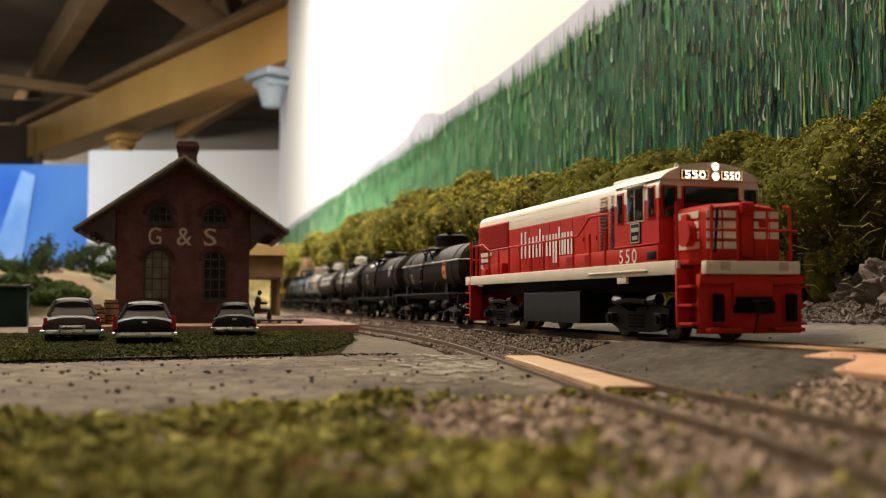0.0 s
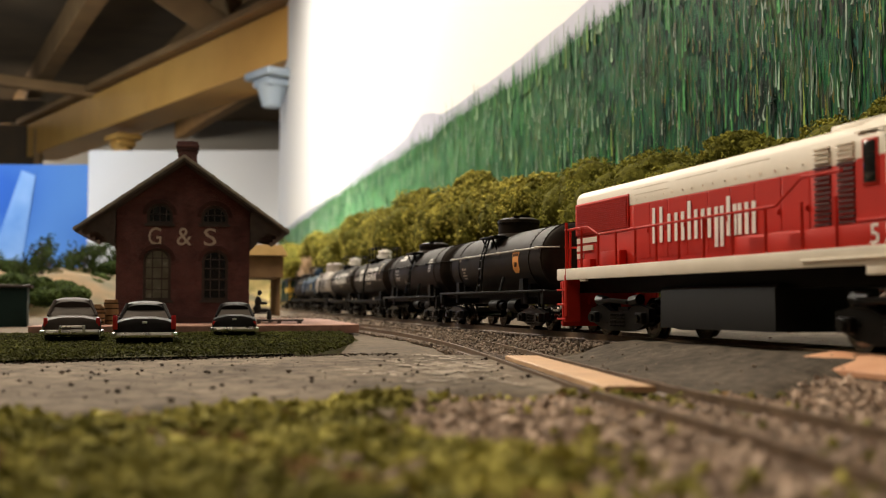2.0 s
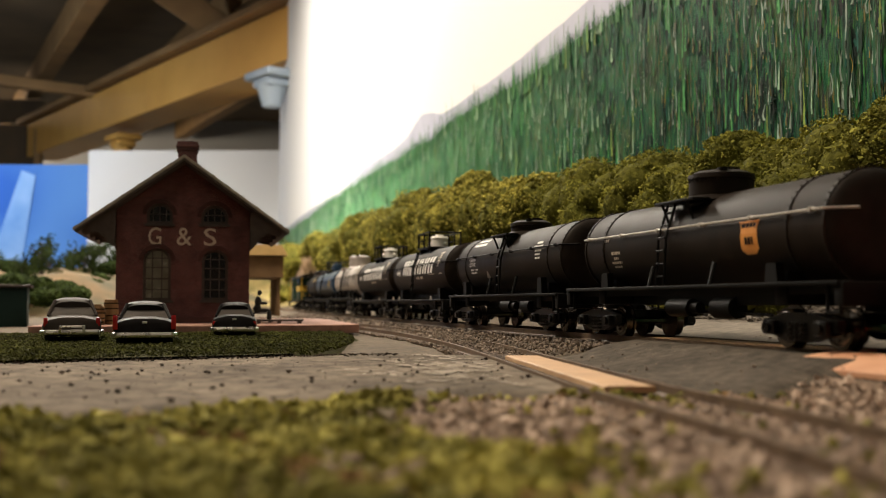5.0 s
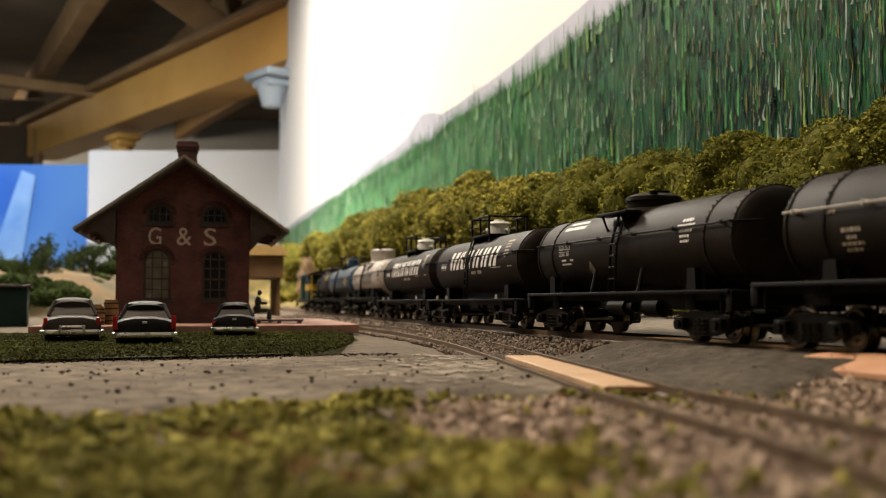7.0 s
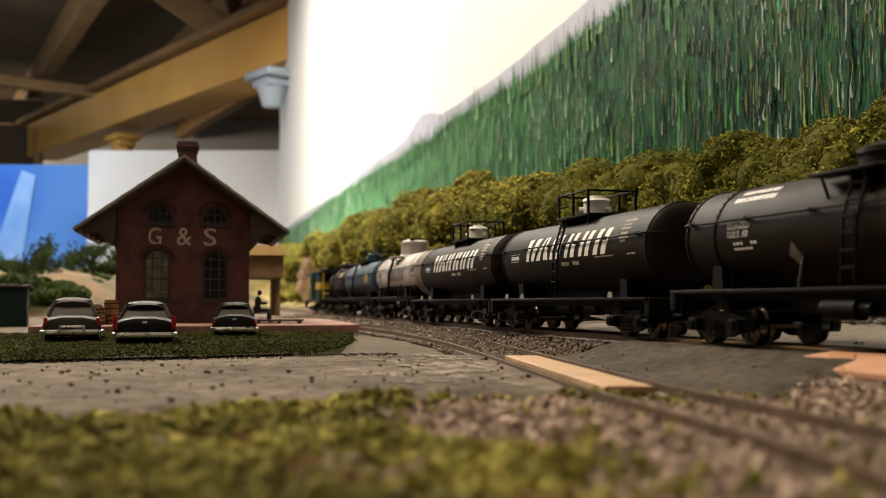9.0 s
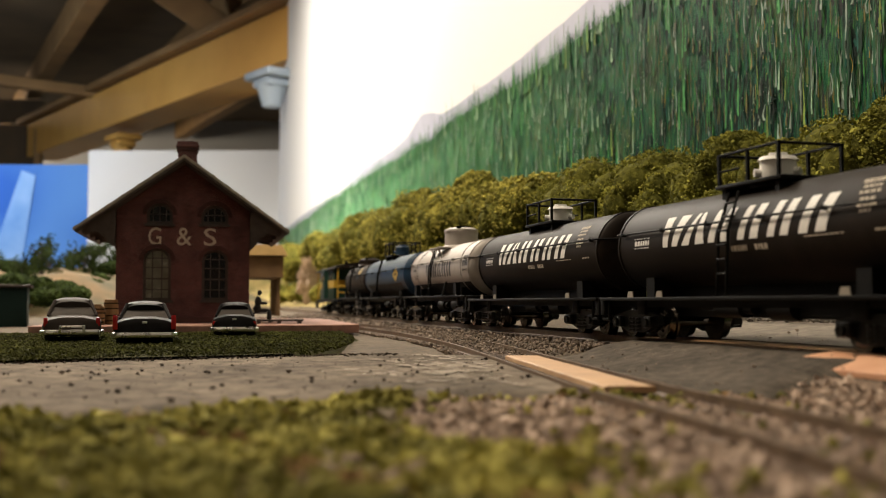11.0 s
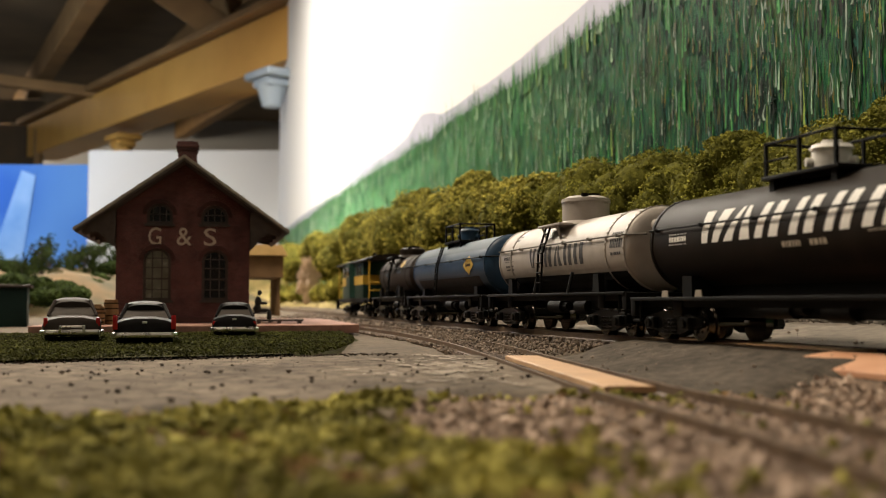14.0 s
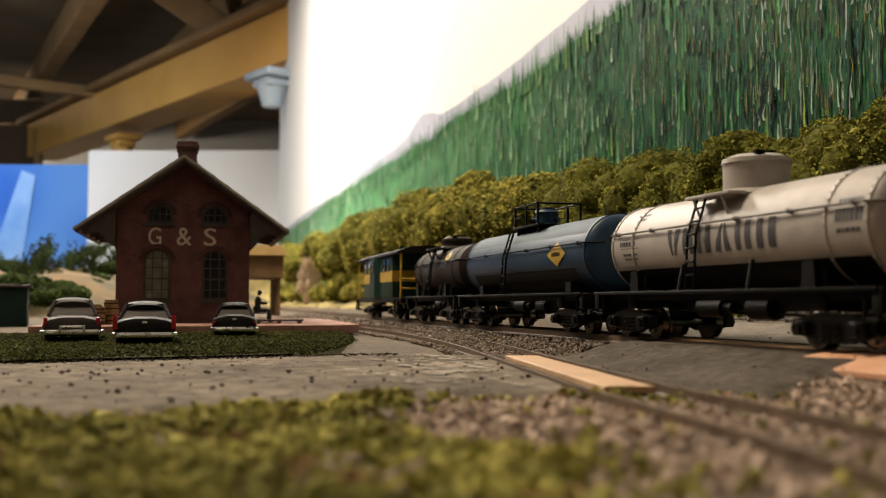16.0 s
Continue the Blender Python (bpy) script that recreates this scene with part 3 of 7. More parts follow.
def brush_paint(name, dark, light, pale, haze=0.7):
    m = material(name, dark, light, 0.5, 300, random_value=0.5, island=True, spec=0.06)
    n, l = m.node_tree.nodes, m.node_tree.links
    b = n["Principled BSDF"]
    src = b.inputs["Base Color"].links[0].from_socket
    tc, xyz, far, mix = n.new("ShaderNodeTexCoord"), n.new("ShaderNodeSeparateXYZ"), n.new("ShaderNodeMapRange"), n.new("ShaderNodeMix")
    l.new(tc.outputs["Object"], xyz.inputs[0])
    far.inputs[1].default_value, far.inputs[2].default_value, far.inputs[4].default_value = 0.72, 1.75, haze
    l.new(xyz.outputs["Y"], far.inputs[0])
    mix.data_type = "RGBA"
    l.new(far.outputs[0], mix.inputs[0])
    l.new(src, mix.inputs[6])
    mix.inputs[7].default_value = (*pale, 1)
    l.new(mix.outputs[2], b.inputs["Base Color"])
    return m


def backdrop_wall():
    bm = bmesh.new()
    a, b = -1.2, 3.40
    prism(bm, [(a, -0.05), (b, -0.05), (b, 1.08), (a, 1.08)], -0.03, 0.03, lambda u, v, w: wall_point(u, v, w))
    wall = tagged(new("wall_east", mesh_of("wall_east", bm, SKY)), "smooth backdrop wall painted as a pale sky", "wall", "", "structure")
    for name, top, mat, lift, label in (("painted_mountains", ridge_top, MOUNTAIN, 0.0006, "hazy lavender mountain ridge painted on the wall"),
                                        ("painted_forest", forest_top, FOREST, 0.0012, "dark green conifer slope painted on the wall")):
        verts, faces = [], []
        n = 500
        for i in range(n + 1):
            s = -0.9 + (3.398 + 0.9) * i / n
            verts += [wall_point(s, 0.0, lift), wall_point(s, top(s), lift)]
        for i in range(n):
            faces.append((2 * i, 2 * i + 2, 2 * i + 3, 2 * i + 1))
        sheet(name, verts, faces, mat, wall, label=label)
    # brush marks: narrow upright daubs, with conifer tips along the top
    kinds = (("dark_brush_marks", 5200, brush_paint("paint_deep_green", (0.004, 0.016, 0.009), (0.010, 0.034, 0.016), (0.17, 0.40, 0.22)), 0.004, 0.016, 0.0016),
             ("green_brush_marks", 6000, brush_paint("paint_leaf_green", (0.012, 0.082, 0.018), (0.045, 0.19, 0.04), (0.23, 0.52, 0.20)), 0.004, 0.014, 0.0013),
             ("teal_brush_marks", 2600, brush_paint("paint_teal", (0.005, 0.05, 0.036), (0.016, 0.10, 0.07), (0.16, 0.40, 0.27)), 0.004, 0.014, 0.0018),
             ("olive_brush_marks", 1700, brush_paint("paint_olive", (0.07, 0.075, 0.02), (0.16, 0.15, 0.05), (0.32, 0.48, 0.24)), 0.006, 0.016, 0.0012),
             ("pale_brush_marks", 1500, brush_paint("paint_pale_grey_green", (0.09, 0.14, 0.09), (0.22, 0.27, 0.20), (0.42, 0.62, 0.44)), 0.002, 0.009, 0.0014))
    for name, count, mat, h0, h1, w in kinds:
        verts, faces = [], []
        for i in range(count):
            s = 0.36 + 3.02 * random.random() ** 2.2
            top = forest_top(s)
            h = random.uniform(h0, h1)
            if random.random() < (0.3 if "pale" not in name and "olive" not in name else 0.02):
                z = top - h * random.uniform(0.15, 0.9)
            else:
                z = random.uniform(0.05, top - h)
            patchy = noise.noise(Vector((s * 9, z * 16, 3.0))) + 0.5 * noise.noise(Vector((s * 25, z * 40, 8.0)))
            want = {"dark": patchy > -0.05, "gree": patchy < 0.15, "teal": z < 0.15 or patchy < -0.1, "oliv": patchy > -0.15, "pale": z > 0.09 or patchy > 0.1}[name[:4]]
            if not want and random.random() < 0.8:
                continue
            ww = w * random.uniform(0.45, 1.5)
            lean = random.uniform(-0.001, 0.001)
            lift = 0.0016 + 0.0006 * random.random()
            c = len(verts)
            e = [random.uniform(0.3, 1.25) for q in range(6)]
            verts += [wall_point(s - ww / 2 * e[0], z + h * 0.1, lift), wall_point(s + ww * 0.2, z, lift), wall_point(s + ww / 2 * e[1], z + h * 0.25 * e[2], lift),
                      wall_point(s + ww * 0.4 * e[3] + lean, z + h * 0.7, lift), wall_point(s + lean, z + h, lift), wall_point(s - ww * 0.4 * e[4] + lean, z + h * 0.6 * e[5], lift)]
            faces.append(tuple(range(c, c + 6)))
        ob = sheet(name, verts, faces, mat, wall)
        tagged(ob, "", "", "", "stuff")
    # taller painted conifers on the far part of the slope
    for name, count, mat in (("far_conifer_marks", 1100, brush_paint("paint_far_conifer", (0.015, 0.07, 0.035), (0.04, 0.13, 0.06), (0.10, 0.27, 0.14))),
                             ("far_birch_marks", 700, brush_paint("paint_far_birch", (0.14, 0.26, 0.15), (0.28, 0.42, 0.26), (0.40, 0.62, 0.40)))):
        verts, faces = [], []
        for i in range(count):
            s = random.uniform(0.75, 3.36)
            h, ww = 0.016 * s * random.uniform(0.6, 1.3), 0.0030 * s * random.uniform(0.5, 1.3)
            top = forest_top(s)
            z = top - h * random.uniform(0.55, 1.1) if random.random() < 0.4 else random.uniform(0.08, top - h)
            lift = 0.0023 + 0.0004 * random.random()
            k = len(verts)
            verts += [wall_point(s - ww * 0.5, z, lift), wall_point(s + ww * 0.5, z + h * 0.1, lift), wall_point(s + ww * 0.3, z + h * 0.55, lift),
                      wall_point(s, z + h, lift), wall_point(s - ww * 0.35, z + h * 0.5, lift)]
            faces.append(tuple(range(k, k + 5)))
        tagged(sheet(name, verts, faces, mat, wall), "", "", "", "stuff")
    # slender spires that break the skyline
    rnd = random.Random(5)
    for name, count, mat in (("spire_marks", 420, brush_paint("paint_spire", (0.035, 0.13, 0.04), (0.08, 0.21, 0.07), (0.16, 0.40, 0.17), 0.5)),
                             ("dark_spire_marks", 170, brush_paint("paint_dark_spire", (0.012, 0.06, 0.028), (0.03, 0.10, 0.045), (0.09, 0.27, 0.12), 0.5))):
        verts, faces = [], []
        for i in range(count):
            s = 0.55 + 2.8 * rnd.random() ** 1.15
            h = rnd.uniform(0.014, 0.036) * (1.0 if s < 1.6 else 0.8)
            ww = rnd.uniform(0.0028, 0.0062) * (0.6 + 0.4 * s)
            z = forest_top(s) - h * rnd.uniform(0.2, 0.75)
            lift, k, steps = 0.0026 + 0.0004 * rnd.random(), len(verts), 8
            for side in (-1, 1):
                for j in range(steps) if side < 0 else reversed(range(steps)):
                    f = j / (steps - 1)
                    half = ww * 0.5 * rnd.uniform(0.45, 1.1) * (1.0 - 0.88 * f)
                    verts.append(wall_point(s + side * half, z + h * f + (0.0003 if side > 0 and j == steps - 1 else 0.0), lift))
            faces.append(tuple(range(k, k + 2 * steps)))
        tagged(sheet(name, verts, faces, mat, wall), "", "", "", "stuff")
    # broad upright strokes of the trees down the slope
    for name, count, mat in (("deep_tree_marks", 520, brush_paint("paint_deep_tree", (0.008, 0.045, 0.02), (0.02, 0.085, 0.035), (0.07, 0.26, 0.11), 0.45)),
                             ("green_tree_marks", 720, brush_paint("paint_green_tree", (0.03, 0.15, 0.04), (0.07, 0.26, 0.075), (0.16, 0.46, 0.18), 0.5)),
                             ("yellow_tree_marks", 240, brush_paint("paint_yellow_tree", (0.10, 0.17, 0.03), (0.19, 0.28, 0.06), (0.26, 0.50, 0.18), 0.5)),
                             ("mint_tree_marks", 330, brush_paint("paint_mint_tree", (0.20, 0.36, 0.22), (0.36, 0.54, 0.37), (0.46, 0.72, 0.48), 0.5))):
        verts, faces = [], []
        for i in range(count):
            s = 0.40 + 2.9 * rnd.random() ** 1.35
            h = rnd.uniform(0.014, 0.046) * (0.55 if "mint" in name or "yellow" in name else 1.0)
            ww = rnd.uniform(0.0018, 0.0046) * (0.5 + 0.45 * s) * (0.7 if "mint" in name else 1.0)
            z = rnd.uniform(0.06, forest_top(s) - h * 0.7)
            if noise.noise(Vector((s * 7, z * 9, len(name) * 1.7))) < -0.05:
                continue
            lift, k, steps, bend = 0.0030 + 0.0004 * rnd.random(), len(verts), 8, rnd.uniform(-0.001, 0.001)
            for side in (-1, 1):
                for j in range(steps) if side < 0 else reversed(range(steps)):
                    f = j / (steps - 1)
                    half = ww * 0.5 * rnd.uniform(0.3, 1.2) * (1.0 - 0.8 * f)
                    verts.append(wall_point(s + side * half + bend * f, z + h * f + (0.0003 if side > 0 and j == steps - 1 else 0.0), lift))
            faces.append(tuple(range(k, k + 2 * steps)))
        tagged(sheet(name, verts, faces, mat, wall), "", "", "", "stuff")
    # broad birch trunks, shadowed gaps and ochre touches on the near slope
    rnd = random.Random(21)
    for name, count, mat, h0, h1, w in (("dark_trunk_marks", 420, brush_paint("paint_dark_trunk", (0.006, 0.014, 0.010), (0.022, 0.024, 0.018), (0.10, 0.22, 0.13)), 0.008, 0.026, 0.0022),
                                        ("birch_trunk_marks", 560, brush_paint("paint_birch_trunk", (0.13, 0.20, 0.15), (0.29, 0.36, 0.30), (0.45, 0.60, 0.46)), 0.006, 0.024, 0.0021),
                                        ("ochre_marks", 150, brush_paint("paint_ochre", (0.14, 0.11, 0.015), (0.30, 0.22, 0.03), (0.36, 0.48, 0.20)), 0.004, 0.013, 0.0013)):
        verts, faces = [], []
        for i in range(count):
            s = 0.36 + 1.3 * rnd.random() ** 1.8
            top = forest_top(s)
            h = rnd.uniform(h0, h1)
            z = rnd.uniform(0.075, max(0.08, top - h * 0.9))
            if noise.noise(Vector((s * 14, z * 12, 5.0))) < -0.12:
                continue
            lift = 0.0028 + 0.0003 * rnd.random()
            ww, k, steps, bend = w * rnd.uniform(0.5, 1.3), len(verts), 7, rnd.uniform(-0.0012, 0.0012)
            for side in (-1, 1):
                for j in range(steps) if side < 0 else reversed(range(steps)):
                    f = j / (steps - 1)
                    half = ww * 0.5 * rnd.uniform(0.25, 1.15) * (1.0 - 0.75 * f)
                    verts.append(wall_point(s + side * half + bend * math.sin(f * 4.0), z + h * f + (0.0004 if side > 0 and j == steps - 1 else 0.0), lift))
            faces.append(tuple(range(k, k + 2 * steps)))
        tagged(sheet(name, verts, faces, mat, wall), "", "", "", "stuff")
    # raised flecks whose sparkle is put into their pale colour
    pts, rad = [], []
    for i in range(1500):
        s = 0.36 + 0.75 * random.random() ** 1.4
        z = random.uniform(0.07, forest_top(s))
        if noise.noise(Vector((s * 9, z * 14, 1.0))) > -0.1:
            pts.append(wall_point(s, z, 0.0023))
            rad.append(random.uniform(0.12, 0.38) * MM)
    flecks = new("paint_flecks", scatter_mesh("paint_flecks", np.array(pts), np.array(rad), RNG, material("fleck_sparkle", (0.25, 0.28, 0.20), (0.55, 0.55, 0.42), 0.35, 300, random_value=0.5, island=True)))
    flecks.parent = wall
    tagged(flecks, "", "", "", "stuff")
    return wall


backdrop_wall()


# ---- hillside, rocks and bushes ----
def hill_point(s, d, z):
    """A point beside the main track: s along it, d to the hill's side, millimetres."""
    x, y, th = main_path(s)
    return ((x + d * math.cos(th)) * MM, (y + d * math.sin(th)) * MM, z * MM)


FAR_EARTH = material("hillside_earth", (0.20, 0.15, 0.05), (0.42, 0.33, 0.13), 0.95, 60, bump=0.003, big=0.3)
NEAR_EARTH = material("hillside_gravel", (0.05, 0.045, 0.035), (0.20, 0.17, 0.14), 0.95, 160, bump=0.002, big=0.3)
for name, s0, s1, mat, label in (("hillside", -2300, -220, FAR_EARTH, "tan earth bank rising behind the track"),
                                 ("hillside_near", -220, 340, NEAR_EARTH, "dark gravelly bank rising behind the track")):
    verts, faces = [], []
    HS, HD = list(range(s0, s1 + 1, 20)), list(range(60, 161, 5))
    for s in HS:
        for q in HD:
            z = 1.0 + (q - 58) * 0.42 + 4 * noise.noise(Vector((s * 0.02, q * 0.03, 0))) + 1.5 * noise.noise(Vector((s * 0.1, q * 0.12, 0)))
            verts.append(hill_point(s, q, z))
    for i in range(len(HS) - 1):
        for j in range(len(HD) - 1):
            k = i * len(HD) + j
            faces.append((k, k + len(HD), k + len(HD) + 1, k + 1))
    sheet(name, verts, faces, mat, kind="structure", label=label, category="hillside", smooth=True)


def rock(s, d, z, size, seed, label, mat):
    bm = bmesh.new()
    bmesh.ops.create_icosphere(bm, subdivisions=5, radius=1.0)
    for v in bm.verts:
        c = v.co.copy()
        f = 1 + 0.35 * noise.noise(c * 1.4 + Vector((seed, 0, 0))) + 0.22 * noise.noise(c * 3.5 + Vector((0, seed, 0))) + 0.13 * noise.noise(c * 8) + 0.07 * noise.noise(c * 19)
        ridged = 0.55 * noise.voronoi(c * 2.1 + Vector((seed, seed, 0)))[0][0] - 0.22 + 0.25 * noise.voronoi(c * 5.5 + Vector((0, seed, seed)))[0][0]
        v.co = Vector((c.x * size[0], c.y * size[1], c.z * size[2])) * (f - ridged) * MM
    ob = new("rock", mesh_of("rock", bm, mat))
    ob.matrix_basis = Matrix.Translation(hill_point(s, d, z)) @ pose(0, 0, 0, 0, 0, seed * 47)
    return tagged(ob, label, "rock", "rocks on the bank")


for k, (s, d, z, size) in enumerate(((205, 84, 14, (16, 14, 17)), (226, 92, 20, (18, 14, 24)), (190, 76, 5, (7, 7, 6)), (178, 88, 10, (13, 10, 12)),
                                     (240, 72, 5, (9, 8, 7)), (255, 90, 22, (18, 15, 22)), (-392, 66, 46, (6, 5, 9)), (-1330, 62, 50, (22, 10, 40)),
                                     (214, 66, 4, (6, 5, 5)), (168, 72, 4, (7, 5, 4)))):
    if s > 0:
        rock(s, d, z, size, k + 1.3, "brown grey plaster rock outcrop on the bank", ROCK)
    else:
        rock(s, d, z, size, k + 1.3, "pale tan plaster rock among the bushes", TAN_ROCK)


pts, rad = [], []
for k in range(2600):
    s, q = random.uniform(60, 300), random.uniform(50, 74)
    rr = random.uniform(0.3, 0.9) * (2.2 if random.random() < 0.04 else 1.0)
    pts.append(hill_point(s, q, 4.6 + max(0.0, q - 60) * 0.4 + rr * 0.2))
    rad.append(rr * MM)
stuff("bank_rubble", scatter_mesh("bank_rubble", np.array(pts), np.array(rad), RNG, material("rubble", (0.07, 0.06, 0.05), (0.26, 0.23, 0.20), 0.95, 300, random_value=0.5, island=True)),
      "dark grey rubble at the foot of the bank", "rubble")


def bush(s, d, z, rx, rz, seed, n=1500, fine=1.0, label="olive green foam bush on the bank"):
    """A lumpy mass of small foam clumps on a core of darker olive."""
    rng = np.random.default_rng(seed)
    ob = empty("bush", Matrix.Translation(hill_point(s, d, z)), label, "bush", "bushes along the bank")
    m = 20
    c = rng.normal(size=(m, 3))
    c /= np.linalg.norm(c, axis=1)[:, None]
    c[:, 2] = np.where(c[:, 2] < -0.3, -c[:, 2], c[:, 2])
    big = rng.uniform(0.30, 0.50, m)
    mid = c * (1.0 - 0.62 * big)[:, None] * np.array([rx, rx * 0.85, rz])
    lump_r = big * min(rx, rz) * 1.05
    which = rng.integers(0, m, n)
    u = rng.normal(size=(n, 3))
    u /= np.linalg.norm(u, axis=1)[:, None]
    u = u + 0.75 * c[which]
    u /= np.linalg.norm(u, axis=1)[:, None]
    knob = np.array([1 + 0.20 * noise.noise(Vector(q) * 4.0 + Vector((seed, w, 0))) for q, w in zip(u.tolist(), which.tolist())])
    pts = (mid[which] + u * (lump_r[which] * knob * rng.uniform(0.90, 1.08, n))[:, None]) * MM
    me = scatter_mesh("foliage", pts, (0.35 + 1.5 * rng.uniform(0, 1, n) ** 2) * fine * MM, rng, BUSH if fine < 0.8 else FAR_BUSH, "octa", 0.6 if fine > 0.8 else 0.95)
    if fine > 0.8:
        me.shade_smooth()
    leaf = new("foliage", me)
    leaf.parent = ob
    tagged(leaf, "", "", "", "stuff")
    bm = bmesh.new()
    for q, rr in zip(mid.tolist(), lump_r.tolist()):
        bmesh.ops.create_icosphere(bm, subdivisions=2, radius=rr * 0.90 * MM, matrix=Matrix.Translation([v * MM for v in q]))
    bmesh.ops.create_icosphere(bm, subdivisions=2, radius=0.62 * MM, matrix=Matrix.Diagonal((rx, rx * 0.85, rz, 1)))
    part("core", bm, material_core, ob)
    return ob


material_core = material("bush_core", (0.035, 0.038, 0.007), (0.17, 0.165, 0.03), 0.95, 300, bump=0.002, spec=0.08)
# upper row along the wall, then a lower row at the foot of the bank: (s, offset, base height, radius, height)
row = []
s, k = 300, 0
while s > -1750:
    top = 78 + 14 * step(150, -150, s) + 24 * step(-240, -340, s) + 10 * step(-500, -900, s)
    top += 9 * math.sin(k * 2.4) * (0.6 if s > -200 else 1.0)
    rad = 27 + 9 * math.sin(k * 1.9) + 9 * step(-150, -700, s)
    row.append((s, 100 + 9 * math.sin(k * 3.1), top - rad * 1.05, rad, rad))
    if s < 165 and (s > -250 or k % 3 != 1):
        low = 20 + 7 * math.sin(k * 2.9)
        row.append((s - rad * 0.6, 80 + 7 * math.sin(k * 1.3), 16 + 0.3 * low, low, low * (1.25 if s > -600 else 0.9)))
    s -= rad * 1.3
    k += 1
for k, (s, d, z, rx, rz) in enumerate(row):
    near = s > -150
    bush(s, d, z, rx, rz, k + 11, 9500 if s > 0 else 6500 if near else 4000, 0.46 if near else 0.95,
         "dark olive fibre bush on the bank" if near else "bright yellow-olive foam bush on the bank")
for k, (s, d, z, rx, rz) in enumerate(((150, 70, 4, 13, 30), (132, 68, 3, 12, 24), (96, 68, 3, 14, 20), (166, 82, 24, 14, 30), (60, 66, 3, 13, 18))):
    bush(s, d, z, rx, rz, k + 211, 4000, 0.45, "dark olive fibre bush at the foot of the bank")

# stringy fibres that stick out of the near bushes
TWIG = material("dry_fibre", (0.10, 0.095, 0.028), (0.26, 0.235, 0.075), 0.8, 300, random_value=0.4, island=True)
bm = bmesh.new()
for k in range(300):
    s, d = random.uniform(60, 260), random.uniform(58, 96)
    a = Vector(hill_point(s, d, 12 + (d - 58) * 1.25 + random.uniform(0, 22)))
    way = Vector((random.gauss(0, 1), random.gauss(0, 1), random.gauss(0.1, 0.8))).normalized()
    b = a + way * random.uniform(2, 7) * MM
    c = b + (way + Vector((random.gauss(0, 0.7), random.gauss(0, 0.7), random.gauss(0, 0.7)))).normalized() * random.uniform(2, 6) * MM
    pipe(bm, [a, b, c], random.uniform(0.06, 0.15) * MM, 3)
stuff("fibre_twigs", mesh_of("fibre_twigs", bm, TWIG), "dry yellow fibre twigs among the near bushes", "twigs")


# ---- vehicles: x forward, -y to the aisle, z up from the railhead ----
WHEELSETS = []


def wheelset_mesh(r, name):
    bm = bmesh.new()
    rod(bm, (0, -0.0105, 0), (0, 0.0105, 0), 0.0011, 8)
    for side in (-1, 1):
        a = side * 0.0072
        rod(bm, (0, a, 0), (0, a + side * 0.0006, 0), r + 0.0007, 28)
        rod(bm, (0, a + side * 0.0006, 0), (0, a + side * 0.0028, 0), r, 28, r * 0.985)
        rod(bm, (0, a + side * 0.0028, 0), (0, a + side * 0.0030, 0), r * 0.80, 24, r * 0.74)
        rod(bm, (0, a + side * 0.0028, 0), (0, a + side * 0.0040, 0), r * 0.30, 12, r * 0.24)
        for k in range(6):
            an = k * math.pi / 3
            rod(bm, (r * 0.55 * math.cos(an), a + side * 0.0026, r * 0.55 * math.sin(an)),
                (r * 0.55 * math.cos(an), a + side * 0.0034, r * 0.55 * math.sin(an)), r * 0.09, 6)
    return mesh_of(name, bm, WHEEL, True)


WHEEL_SMALL, WHEEL_LARGE = wheelset_mesh(0.0048, "wheelset"), wheelset_mesh(0.0058, "wheelset")


